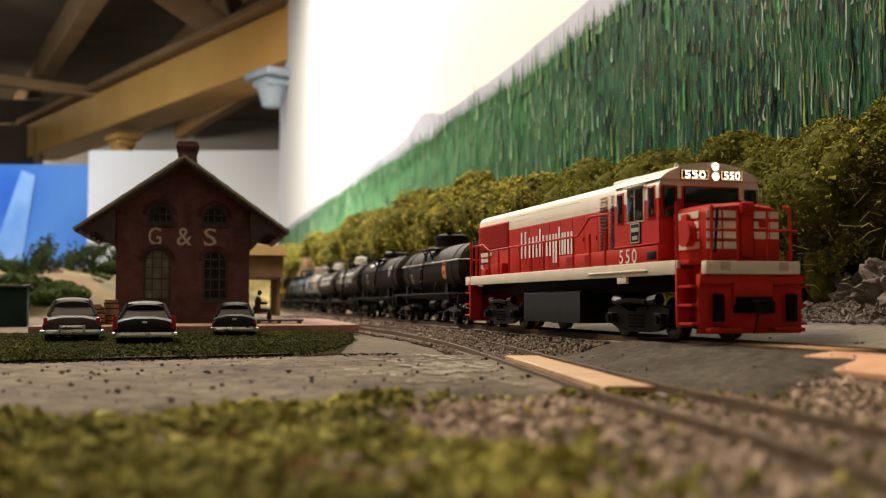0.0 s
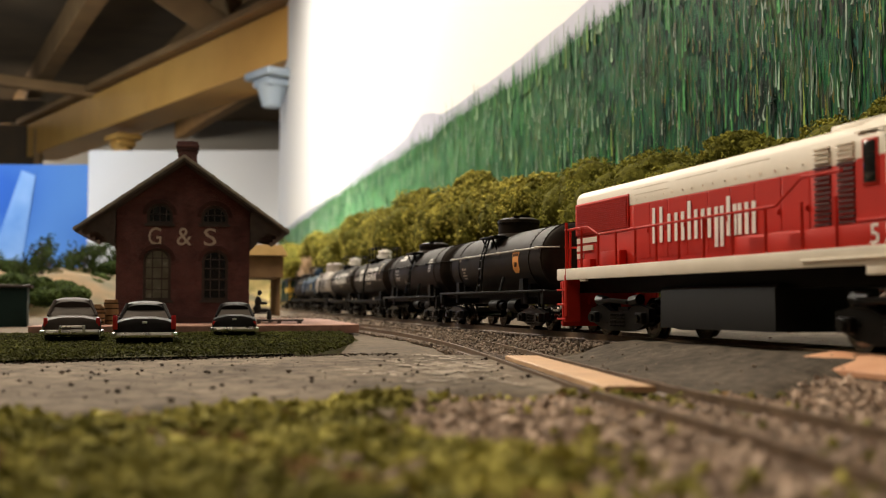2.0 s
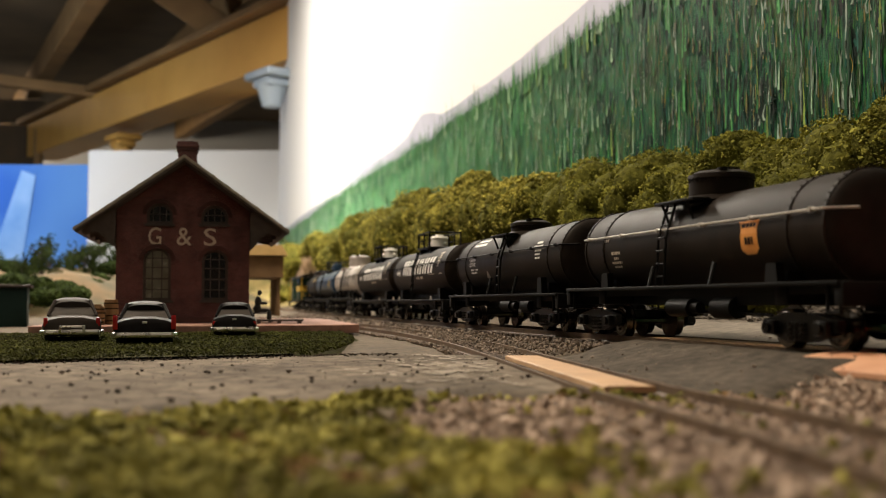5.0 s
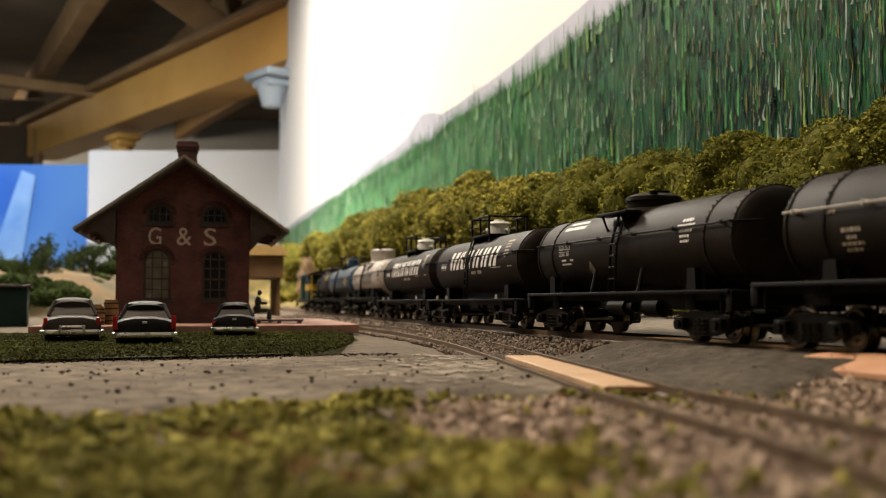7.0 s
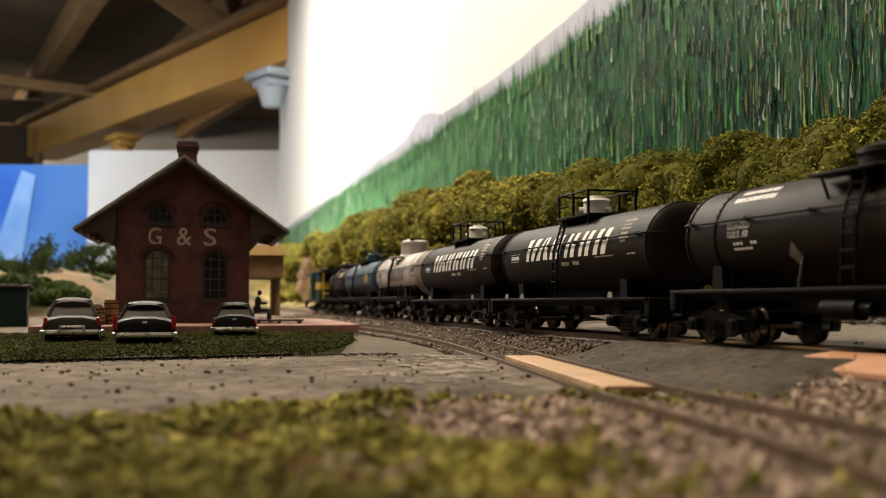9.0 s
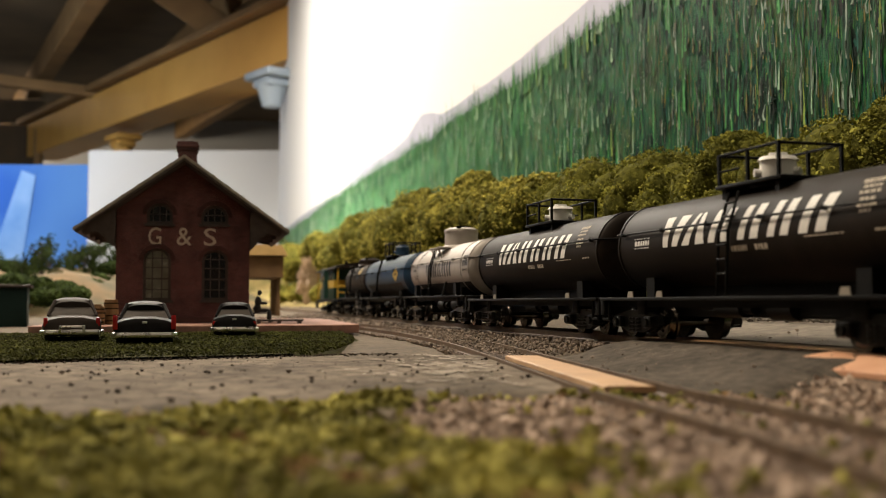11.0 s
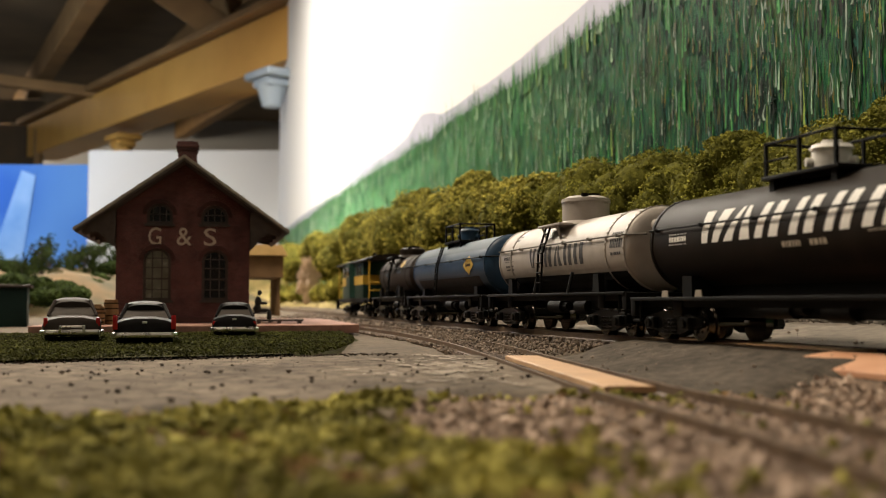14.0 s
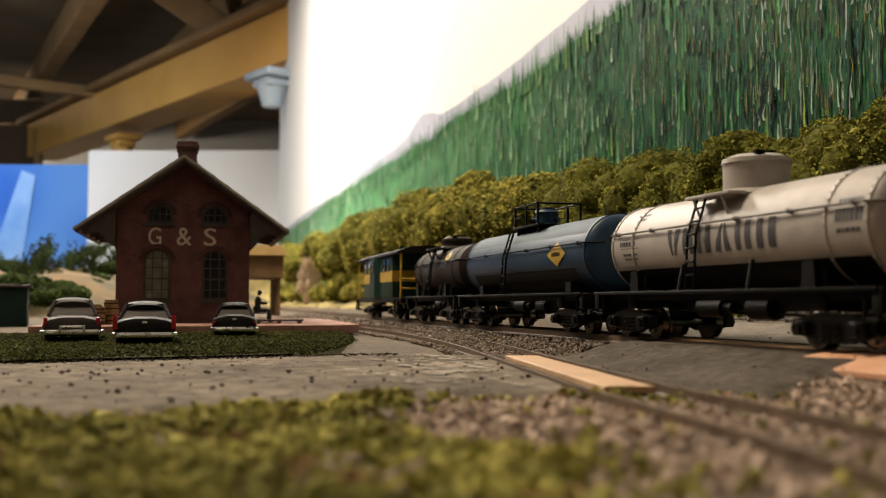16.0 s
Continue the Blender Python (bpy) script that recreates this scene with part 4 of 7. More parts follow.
def freight_truck(car, x, powered=False):
    """A truck: sideframes, bolster and springs in one mesh, with two wheelsets that turn."""
    r, base = (0.0058, 0.0163) if powered else (0.0048, 0.0098)
    bm = bmesh.new()
    for side in (-1, 1):
        y = side * 0.0126
        to = lambda u, v, w: (u, y + w, v)
        e = base + 0.0042
        if powered:
            outline = [(-e, r - 0.001), (-e, r + 0.003), (-base + 0.005, r + 0.0045), (-0.006, r + 0.0022), (0.006, r + 0.0022), (base - 0.005, r + 0.0045),
                       (e, r + 0.003), (e, r - 0.001), (base - 0.003, r - 0.0032), (0.007, r - 0.0040), (-0.007, r - 0.0040), (-base + 0.003, r - 0.0032)]
        else:
            outline = [(-e, r - 0.0006), (-e, r + 0.0020), (-0.0045, r + 0.0036), (0.0045, r + 0.0036), (e, r + 0.0020), (e, r - 0.0006),
                       (0.0048, r - 0.0030), (-0.0048, r - 0.0030)]
        prism(bm, outline, -0.0010, 0.0020, to)
        for k in (-1, 1):
            box(bm, k * base, y + side * 0.0010, r - 0.0016, 0.0046, 0.0032, 0.0034, bevel=0.0004)
            rod(bm, (k * base, y + side * 0.0026, r), (k * base, y + side * 0.0034, r), 0.0014, 10)
        for u in ((-0.0022, 0, 0.0022) if not powered else (-0.0035, -0.0012, 0.0012, 0.0035)):
            for q in range(4):
                rod(bm, (u, y + side * 0.0012, r - 0.0026 + q * 0.0011), (u, y + side * 0.0012, r - 0.0020 + q * 0.0011), 0.0010, 8)
        if powered:
            pipe(bm, [(-0.012, y + side * 0.0022, r + 0.005), (-0.002, y + side * 0.0025, r + 0.0055), (0.009, y + side * 0.0022, r + 0.005)], 0.0008, 6)
            for k in (-1, 1):
                rod(bm, (k * 0.009, y + side * 0.0008, r + 0.0052), (k * 0.0145, y + side * 0.0008, r + 0.0058), 0.0017, 8)
    box(bm, 0, 0, r - 0.001, 0.007, 0.024, 0.0045)
    tr = part("truck", bm, TRUCK_BLACK, car, at=pose(x, 0, 0))
    for k in (-1, 1):
        w = new("wheelset", WHEEL_LARGE if powered else WHEEL_SMALL)
        w.parent = tr
        w.matrix_basis = pose(k * base, 0, r)
        WHEELSETS.append((w, k * base, r))
    return tr


def coupler(car, x, way):
    bm = bmesh.new()
    box(bm, x - way * 0.004, 0, 0.0085, 0.010, 0.0022, 0.0020)
    box(bm, x + way * 0.0025, -0.0006, 0.0078, 0.0045, 0.0050, 0.0036, bevel=0.0006)
    box(bm, x - way * 0.008, 0, 0.0085, 0.008, 0.0060, 0.0035, bevel=0.0004)
    rod(bm, (x + way * 0.002, -0.0018, 0.0078), (x + way * 0.002, -0.0030, 0.0025), 0.0003, 6)
    part("coupler", bm, FRAME_BLACK, car)


def patch(bm, radius, zc, low, high, a0, a1, n=7):
    """A patch on a tank's side: low and high are (x0, x1) at the angles a0 and a1 over the horizontal."""
    rows = []
    for k in range(n + 1):
        t = k / n
        a = radians(a0 + (a1 - a0) * t)
        rows.append([bm.verts.new((low[i] + (high[i] - low[i]) * t, -radius * math.cos(a), zc + radius * math.sin(a))) for i in (0, 1)])
    for p, q in zip(rows, rows[1:]):
        bm.faces.new((p[0], p[1], q[1], q[0]))


def tank_text(name, text, mat, parent, x, angle, radius, zc, size, width=None, label=""):
    ob = lettering(name, text, mat, parent, pose(0, 0, 0), size, width, label)
    for v in ob.data.vertices:
        a = radians(angle) + v.co.y / radius
        v.co = Vector((x + v.co.x, -radius * math.cos(a), zc + radius * math.sin(a)))
    return ob


def bars(name, mat, parent, x, angle, radius, zc, rows, label=""):
    """Rows of small print too small to read: (dx, dangle, length, height in degrees)."""
    bm = bmesh.new()
    for dx, da, length, high in rows:
        u = x + dx - length / 2
        while u < x + dx + length / 2 - 0.0003:
            w = random.uniform(0.0006, 0.0016)
            patch(bm, radius, zc, (u, min(u + w, x + dx + length / 2)), (u, min(u + w, x + dx + length / 2)), angle + da - high / 2, angle + da + high / 2, 2)
            u += w + 0.0004
    return part(name, bm, mat, parent, label, smooth=False)


def tank_car(label, half, tank_half, body, dome="plain", dome_mat=None, line_mat=None, ladder=0.0, truck_at=None, radius=0.0134, rail_z=0.0315,
             lower=None, upper=None, dome_r=0.0092, dome_drop=0.0, deck=0.0130, hoops=True):
    car = empty("tank_car", pose(0, 0, 0), label, "tank car", "tank cars of the train")
    zc = 0.0276
    h = tank_half
    bm = bmesh.new()
    cap = 0.0042
    prof = [(-h + cap * (1 - (1 - q ** 2.6) ** 0.5), radius * q) for q in (0.0, 0.2, 0.4, 0.55, 0.7, 0.8, 0.88, 0.94, 0.975, 0.993, 1.0)]
    full = prof + [(-x, r) for x, r in reversed(prof)]
    lathe_x(bm, full, 56, z=zc)
    part("tank", bm, body, car)
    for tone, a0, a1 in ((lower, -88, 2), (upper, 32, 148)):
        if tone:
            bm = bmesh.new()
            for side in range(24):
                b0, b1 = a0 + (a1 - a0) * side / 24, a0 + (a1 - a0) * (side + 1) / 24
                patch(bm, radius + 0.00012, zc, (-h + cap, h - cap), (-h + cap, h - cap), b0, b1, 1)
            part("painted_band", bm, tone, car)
    # riveted hoops
    for x in (-h + cap, h - cap, -h + 0.018, h - 0.018) if hoops else (-h + cap, h - cap):
        bm = bmesh.new()
        lathe_x(bm, [(x - 0.0006, radius), (x - 0.0005, radius + 0.00028), (x + 0.0005, radius + 0.00028), (x + 0.0006, radius)], 56, z=zc)
        for k in range(44 if hoops else 0):
            a = 2 * math.pi * k / 44
            c = Vector((x, math.sin(a) * (radius + 0.0003), zc + math.cos(a) * (radius + 0.0003)))
            bmesh.ops.create_cube(bm, size=0.0004, matrix=Matrix.Translation(c))
        part("hoop", bm, body, car)
    dm = dome_mat or body
    if dome == "plain":
        bm = bmesh.new()
        for z0, z1, r0, r1 in ((0.036, 0.0462 - dome_drop, dome_r, dome_r), (0.0462 - dome_drop, 0.0474 - dome_drop, dome_r + 0.0004, dome_r + 0.0002), (0.0474 - dome_drop, 0.0484 - dome_drop, dome_r, dome_r * 0.75),
                               (0.0390, 0.0406, dome_r * 1.35, dome_r)):
            rod(bm, (0, 0, z0), (0, 0, z1), r0, 36, r1)
        for k in range(36):
            a = 2 * math.pi * k / 36
            bmesh.ops.create_cube(bm, size=0.0004, matrix=Matrix.Translation((dome_r * math.cos(a), dome_r * math.sin(a), 0.0455 - dome_drop)))
        d = part("dome", bm, dm, car)
        bm = bmesh.new()
        rod(bm, (0.002, 0.001, 0.0475 - dome_drop), (0.002, 0.001, 0.0493 - dome_drop), 0.0034, 16)
        box(bm, -0.0045, 0.0, 0.0475 - dome_drop, 0.003, 0.003, 0.0018, bevel=0.0003)
        rod(bm, (0.006, -0.003, 0.0475 - dome_drop), (0.006, -0.003, 0.0490 - dome_drop), 0.0014, 10)
        part("hatch", bm, FRAME_BLACK, d)
        bm = bmesh.new()
        box(bm, -0.002, -0.0115, 0.0385, 0.022, 0.0055, 0.0009, bevel=0.0002)
        box(bm, -0.002, 0.0115, 0.0385, 0.022, 0.0055, 0.0009, bevel=0.0002)
        for x in (-0.009, 0.005):
            rod(bm, (x, -0.0138, 0.0386), (x, -0.0118, 0.0335), 0.0004, 6)
        part("dome_walkway", bm, FRAME_BLACK if body is not SILVER else SILVER, car)
    else:
        bm = bmesh.new()
        box(bm, 0, 0, 0.0408, 0.030, 0.019, 0.0010, bevel=0.0002)
        for x in (-0.012, 0.012):
            box(bm, x, 0, 0.0375, 0.002, 0.017, 0.0034)
        part("dome_walkway", bm, FRAME_BLACK, car)
        bm = bmesh.new()
        rod(bm, (0, 0, 0.0405), (0, 0, 0.0472), 0.0048, 24, 0.0046)
        rod(bm, (0, 0, 0.0472), (0, 0, 0.0482), 0.0052, 24, 0.0044)
        rod(bm, (0, 0, 0.0482), (0, 0, 0.0492), 0.0024, 16)
        for a in (0.5, 2.6, 4.4):
            rod(bm, (0.0045 * math.cos(a), 0.0045 * math.sin(a), 0.044), (0.0062 * math.cos(a), 0.0062 * math.sin(a), 0.044), 0.0011, 8)
        part("valve_bonnet", bm, dm, car)
        bm = bmesh.new()
        rod(bm, (0, 0, 0.0400), (0, 0, 0.0418), 0.0070, 24)
        part("manway_ring", bm, FRAME_BLACK, car)
        for y in (-0.009, 0.009):
            for x in (-0.0135, 0.0, 0.0135):
                bm = bmesh.new()
                box(bm, x, y, 0.0412, 0.0008, 0.0008, 0.0090)
                part("railing_post", bm, FRAME_BLACK, car)
            bm = bmesh.new()
            pipe(bm, [(-0.0135, y, 0.0498), (0.0135, y, 0.0498)], 0.0004)
            pipe(bm, [(-0.0145, y, 0.0455), (-0.004, y, 0.0455)], 0.0003)
            part("railing", bm, FRAME_BLACK, car)
        for x in (-0.0135, 0.0135):
            bm = bmesh.new()
            pipe(bm, [(x, -0.009, 0.0498), (x, 0.009, 0.0498)], 0.0004)
            part("railing", bm, FRAME_BLACK, car)
    # grab line round the tank with small brackets
    rr = radius + 0.0012
    a = math.asin((rail_z - zc) / rr)
    y = rr * math.cos(a)
    bm = bmesh.new()
    for side in (-1, 1):
        pipe(bm, [(-h - 0.001, side * y * 0.55, rail_z), (-h + 0.004, side * y * 0.98, rail_z), (0, side * y, rail_z), (h - 0.004, side * y * 0.98, rail_z), (h + 0.001, side * y * 0.55, rail_z)], 0.00030)
        for k in range(6):
            x = -h + 0.008 + (2 * h - 0.016) * k / 5
            rod(bm, (x, side * (y - 0.0016), rail_z), (x, side * (y + 0.0003), rail_z), 0.0006, 6)
    part("handrail", bm, line_mat or FRAME_BLACK, car)
    # ladder from the running board to the dome walkway
    bm = bmesh.new()
    for dx in (-0.0022, 0.0022) if ladder is not None else ():
        pipe(bm, [(ladder + dx, -0.0160, deck + 0.0012), (ladder + dx, -0.0150, 0.0290), (ladder + dx, -0.0118, 0.0390)], 0.00042)
    for k in range(6) if ladder is not None else ():
        t = k / 5.5
        z = 0.018 + 0.020 * t
        y = -0.0158 + 0.0036 * max(0.0, (t - 0.5)) * 2
        rod(bm, (ladder - 0.0022, y, z), (ladder + 0.0022, y, z), 0.00032, 6)
    if ladder is not None:
        part("ladder", bm, FRAME_BLACK, car)
    else:
        bm.free()
    # underframe, running boards, saddles, brake gear
    bm = bmesh.new()
    box(bm, 0, 0, deck - 0.0045, 2 * half - 0.004, 0.0085, 0.0052, bevel=0.0003)
    box(bm, 0, 0, deck, 1.7 * h, 0.0105, 0.0158 - deck)
    for x in (-half + 0.002, half - 0.002):
        box(bm, x, 0, deck - 0.0045, 0.003, 0.0325, 0.0053, bevel=0.0003)
    for x in (-half * 0.66, half * 0.66):
        box(bm, x, 0, deck - 0.0042, 0.005, 0.029, 0.0048, bevel=0.0003)
    part("underframe", bm, FRAME_BLACK, car)
    for side in (-1, 1):
        bm = bmesh.new()
        box(bm, 0, side * 0.0150, deck, 2 * half - 0.003, 0.0038, 0.0010, bevel=0.0002)
        box(bm, 0, side * 0.0136, deck - 0.0018, 2 * half - 0.006, 0.0008, 0.0019)
        part("running_board", bm, FRAME_BLACK, car)
    for x in (-h + 0.022, h - 0.022):
        bm = bmesh.new()
        for side in (-1, 1) if hoops else ():
            prism(bm, [(-0.0026, deck + 0.0007), (0.0026, deck + 0.0007), (0.0020, 0.0200), (-0.0020, 0.0200)], side * 0.0128, side * 0.0022, lambda u, v, w: (x + u, w, v))
        box(bm, x, 0, deck + 0.0002, 0.005, 0.024, 0.0178 - deck)
        part("saddle", bm, FRAME_BLACK, car)
    for x in (-0.016, 0.018) if hoops else ():
        for side in (-1, 1):
            bm = bmesh.new()
            rod(bm, (x, side * 0.0148, deck + 0.0008), (x - 0.001, side * 0.0126, 0.0212), 0.0006, 6)
            part("tank_strap", bm, FRAME_BLACK, car)
    bm = bmesh.new()
    rod(bm, (-0.018, -0.006, 0.0092), (-0.006, -0.006, 0.0092), 0.0026, 14)
    rod(bm, (-0.006, -0.006, 0.0092), (-0.002, -0.006, 0.0092), 0.0016, 10)
    rod(bm, (0.004, -0.004, 0.0092), (0.014, -0.004, 0.0092), 0.0030, 14)
    pipe(bm, [(-0.030, -0.004, 0.0085), (0.030, -0.004, 0.0075)], 0.0004)
    rod(bm, (0.009, 0, 0.0065), (0.009, 0, 0.0150), 0.0014, 10)
    part("brake_gear", bm, FRAME_BLACK, car)
    for x in (-half + 0.004, half - 0.004):
        for side in (-1, 1):
            bm = bmesh.new()
            pipe(bm, [(x - 0.0022, side * 0.0158, deck), (x - 0.0022, side * 0.0158, deck - 0.0058), (x + 0.0022, side * 0.0158, deck - 0.0058), (x + 0.0022, side * 0.0158, deck)], 0.00045)
            part("stirrup", bm, FRAME_BLACK, car)
    t = truck_at or half - 0.020
    freight_truck(car, -t), freight_truck(car, t)
    coupler(car, half + 0.001, 1), coupler(car, -half - 0.001, -1)
    return car


VEHICLES = []


def word_blocks(name, mat, parent, blocks, angle0, angle1, radius, zc, slant):
    """A big painted word as plain pairs of bars: (x0, x1 at the foot, x0, x1 at the head) for each."""
    for a0, a1, b0, b1 in blocks:
        bm = bmesh.new()
        for f0, f1 in ((0.0, 0.34), (0.62, 1.0)):
            low = (a0 + (a1 - a0) * f0, a0 + (a1 - a0) * f1)
            high = (b0 + (b1 - b0) * f0 + slant, b0 + (b1 - b0) * f1 + slant)
            patch(bm, radius, zc, low, high, angle0, angle1, 8)
        part(name, bm, mat, parent, smooth=False)


def diamond(name, mat, parent, x, angle, radius, zc, w, high, label, mark=None):
    bm = bmesh.new()
    patch(bm, radius, zc, (x - w / 2, x + w / 2), (x, x), angle, angle + high, 4)
    patch(bm, radius, zc, (x, x), (x - w / 2, x + w / 2), angle - high, angle, 4)
    bmesh.ops.remove_doubles(bm, verts=bm.verts, dist=1e-6)
    part(name, bm, mat, parent, label, smooth=False)
    if mark:
        bars("emblem_mark", mark, parent, x, angle, radius + 0.0001, zc, [(0, 0, w * 0.46, high * 0.32)])


# first car: flat black, orange shield, pale grab line
ZC, RT = 0.0276, 0.0134
c = tank_car("flat black riveted tank car with an orange shield", 0.0745, 0.068, BLACK, line_mat=material("pale_wire", (0.4, 0.37, 0.33), (0.5, 0.47, 0.42), 0.5, 300), ladder=-0.007, dome_r=0.0090, dome_drop=0.0008, deck=0.0144)
VEHICLES.append((c, -52.5, 53.0))
bm = bmesh.new()
patch(bm, RT + 0.0001, ZC, (0.0325, 0.0365), (0.0306, 0.0384), -22, -16, 3)
patch(bm, RT + 0.0001, ZC, (0.0306, 0.0384), (0.0310, 0.0380), -16, 6, 4)
patch(bm, RT + 0.0001, ZC, (0.0310, 0.0380), (0.0300, 0.0390), 6, 14, 3)
part("shield_emblem", bm, ORANGE, c, "orange shield emblem", smooth=False)
bars("emblem_mark", BLACK, c, 0.0345, -7, RT + 0.0002, ZC, [(0, 0, 0.0036, 8)])
bars("emblem_mark", BLACK, c, 0.0345, 9, RT + 0.0002, ZC, [(0, 0, 0.006, 4)])
bars("small_print", SIGN, c, -0.041, -10, RT + 0.0001, ZC, [(0, 4, 0.006, 4), (0, -3, 0.003, 3.5), (0, -9, 0.007, 3), (0, -15, 0.005, 3)])
bars("small_print", SIGN, c, -0.048, 12, RT + 0.0001, ZC, [(0, 0, 0.004, 4)])

# second car: glossy black, small lettering
c = tank_car("glossy black tank car with small white lettering", 0.073, 0.072, BLACK, ladder=0.002, dome_r=0.0086, line_mat=FRAME_BLACK, dome_drop=0.0032)
VEHICLES.append((c, -206.8, 52.0))
tank_text("lettering", "TULSA OKLA", WHITE, c, -0.043, 10, RT + 0.0001, ZC, 0.0016, 0.0105)
tank_text("lettering", "O.S.K.X.  650", WHITE, c, -0.043, 1, RT + 0.0001, ZC, 0.0017, 0.0090)
bars("small_print", WHITE, c, -0.040, -9, RT + 0.0001, ZC, [(-0.003, 0, 0.004, 3), (0.004, 0, 0.003, 3), (-0.001, -6, 0.008, 2.5)])
bars("small_print", WHITE, c, -0.040, 48, RT + 0.0001, ZC, [(0, 7, 0.016, 7), (0, -5, 0.018, 7)])
bars("small_print", WHITE, c, 0.044, 14, RT + 0.0001, ZC, [(0, 12, 0.006, 4), (0, 5, 0.010, 4), (0, -2, 0.007, 3), (0, -8, 0.006, 3), (0, -14, 0.005, 3)])
diamond("placard", material("bare_grey_paint", (0.16, 0.14, 0.12), (0.24, 0.21, 0.18), 0.6, 200), c, -0.021, -25, RT + 0.0001, ZC, 0.0045, 13, "grey diamond placard")

# third and fourth cars: white word on black, white valve bonnet inside a railing
for s0, lad in ((-365.0, 0.0), (-512.8, None)):
    c = tank_car("satin black tank car with a large white word", 0.074, 0.0695, BLACK, dome="rail", dome_mat=WHITE, ladder=-0.002 if lad is not None else None, deck=0.0112, hoops=False)
    VEHICLES.append((c, s0, 54.0))
    word_blocks("painted_block", WHITE, c, [(-0.0370, -0.0290, -0.0400, -0.0265), (-0.0265, -0.0145, -0.0225, -0.0185), (-0.0125, -0.0030, -0.0125, -0.0035),
                                            (0.0015, 0.0105, 0.0015, 0.0100), (0.0145, 0.0230, 0.0145, 0.0230), (0.0270, 0.0370, 0.0270, 0.0370)],
                -5, 33, RT + 0.0001, ZC, 0.003)
    bars("small_print", WHITE, c, -0.0500, 3, RT + 0.0001, ZC, [(0, 6, 0.010, 1), (0, 0, 0.009, 6), (0, -6, 0.010, 1)])
    bars("small_print", SIGN, c, 0.008, -14, RT + 0.0001, ZC, [(-0.006, 0, 0.007, 6), (0.004, 0, 0.006, 6)])
    bars("small_print", SIGN, c, 0.0500, 24, RT + 0.0001, ZC, [(0, 17, 0.008, 5), (0, 10, 0.006, 3), (0, 4, 0.007, 3), (0, -3, 0.005, 3), (0, -9, 0.006, 3), (0, -14, 0.004, 3)])
    bars("small_print", SIGN, c, 0.036, -8, RT + 0.0001, ZC, [(0, 0, 0.014, 1.4), (0.020, 0, 0.006, 2)])
    for x in (-0.052, -0.034, 0.047):
        bm = bmesh.new()
        prism(bm, [(-0.0019, 0.0122), (0.0019, 0.0122), (0.0015, 0.0140), (-0.0012, 0.0140)], -0.0165, 0.0003, lambda u, v, w: (x + u, w, v))
        part("pale_card_holder", bm, TRIM_GREY, c)

# fifth car: aluminium paint, dark word
# the grab line's shadow is put into its dark grey colour
c = tank_car("aluminium painted tank car with a dark word", 0.0685, 0.0645, SILVER, ladder=-0.008, dome_r=0.0087, dome_drop=-0.0014, rail_z=0.0318, line_mat=material("shadow_line", (0.10, 0.09, 0.08), (0.16, 0.15, 0.13), 0.6, 300))
VEHICLES.append((c, -657.0, 49.0))
word_blocks("painted_block", material("dark_lettering", (0.03, 0.028, 0.03), (0.05, 0.047, 0.05), 0.6, 300), c,
            [(-0.0225, -0.0200, -0.0250, -0.0175), (-0.0160, -0.0105, -0.0160, -0.0105), (-0.0085, -0.0015, -0.0085, -0.0015), (0.0005, 0.0085, 0.0035, 0.0055),
             (0.0105, 0.0175, 0.0105, 0.0175), (0.0200, 0.0280, 0.0200, 0.0280)], -16, 16, RT + 0.0001, ZC, 0.0)
DARKINK = bpy.data.materials["dark_lettering"]
bars("small_print", DARKINK, c, -0.048, 2, RT + 0.0001, ZC, [(0, 8, 0.012, 1), (-0.002, 2, 0.010, 6), (0, -4, 0.012, 1), (0, -12, 0.010, 3), (0, -18, 0.009, 3)])
bars("small_print", DARKINK, c, 0.0545, 2, RT + 0.0001, ZC, [(0, 20, 0.008, 4), (0, 6, 0.009, 12), (0, -8, 0.008, 4)])
bars("small_print", DARKINK, c, -0.045, 40, RT + 0.0001, ZC, [(0, 5, 0.008, 4), (0, -3, 0.006, 4)])
# the lower edge of the tank jacket
bm = bmesh.new()
patch(bm, RT + 0.0004, ZC, (-0.058, 0.058), (-0.058, 0.058), -30, -26, 2)
part("jacket_seam", bm, SILVER, c)
# the tank is black from the seam down
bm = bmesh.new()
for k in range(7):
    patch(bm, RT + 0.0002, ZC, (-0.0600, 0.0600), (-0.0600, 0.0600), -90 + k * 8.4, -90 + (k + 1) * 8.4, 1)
part("painted_band", bm, FRAME_BLACK, c, "black lower tank below the jacket seam")
bm = bmesh.new()
rod(bm, (0.0630, -0.0035, ZC + 0.0070), (0.0652, -0.0035, ZC + 0.0070), 0.0021, 16, 0.0018)
rod(bm, (0.0652, -0.0035, ZC + 0.0070), (0.0664, -0.0035, ZC + 0.0070), 0.0010, 12)
part("end_valve", bm, SILVER, c)
for y in (-0.0040, 0.0005):
    for z in (0.0, 0.0024):
        bm = bmesh.new()
        rod(bm, (0.0630, y, ZC + z - 0.0005), (0.0656, y, ZC + z - 0.0005), 0.0006, 8)
        part("end_bracket", bm, SILVER, c)

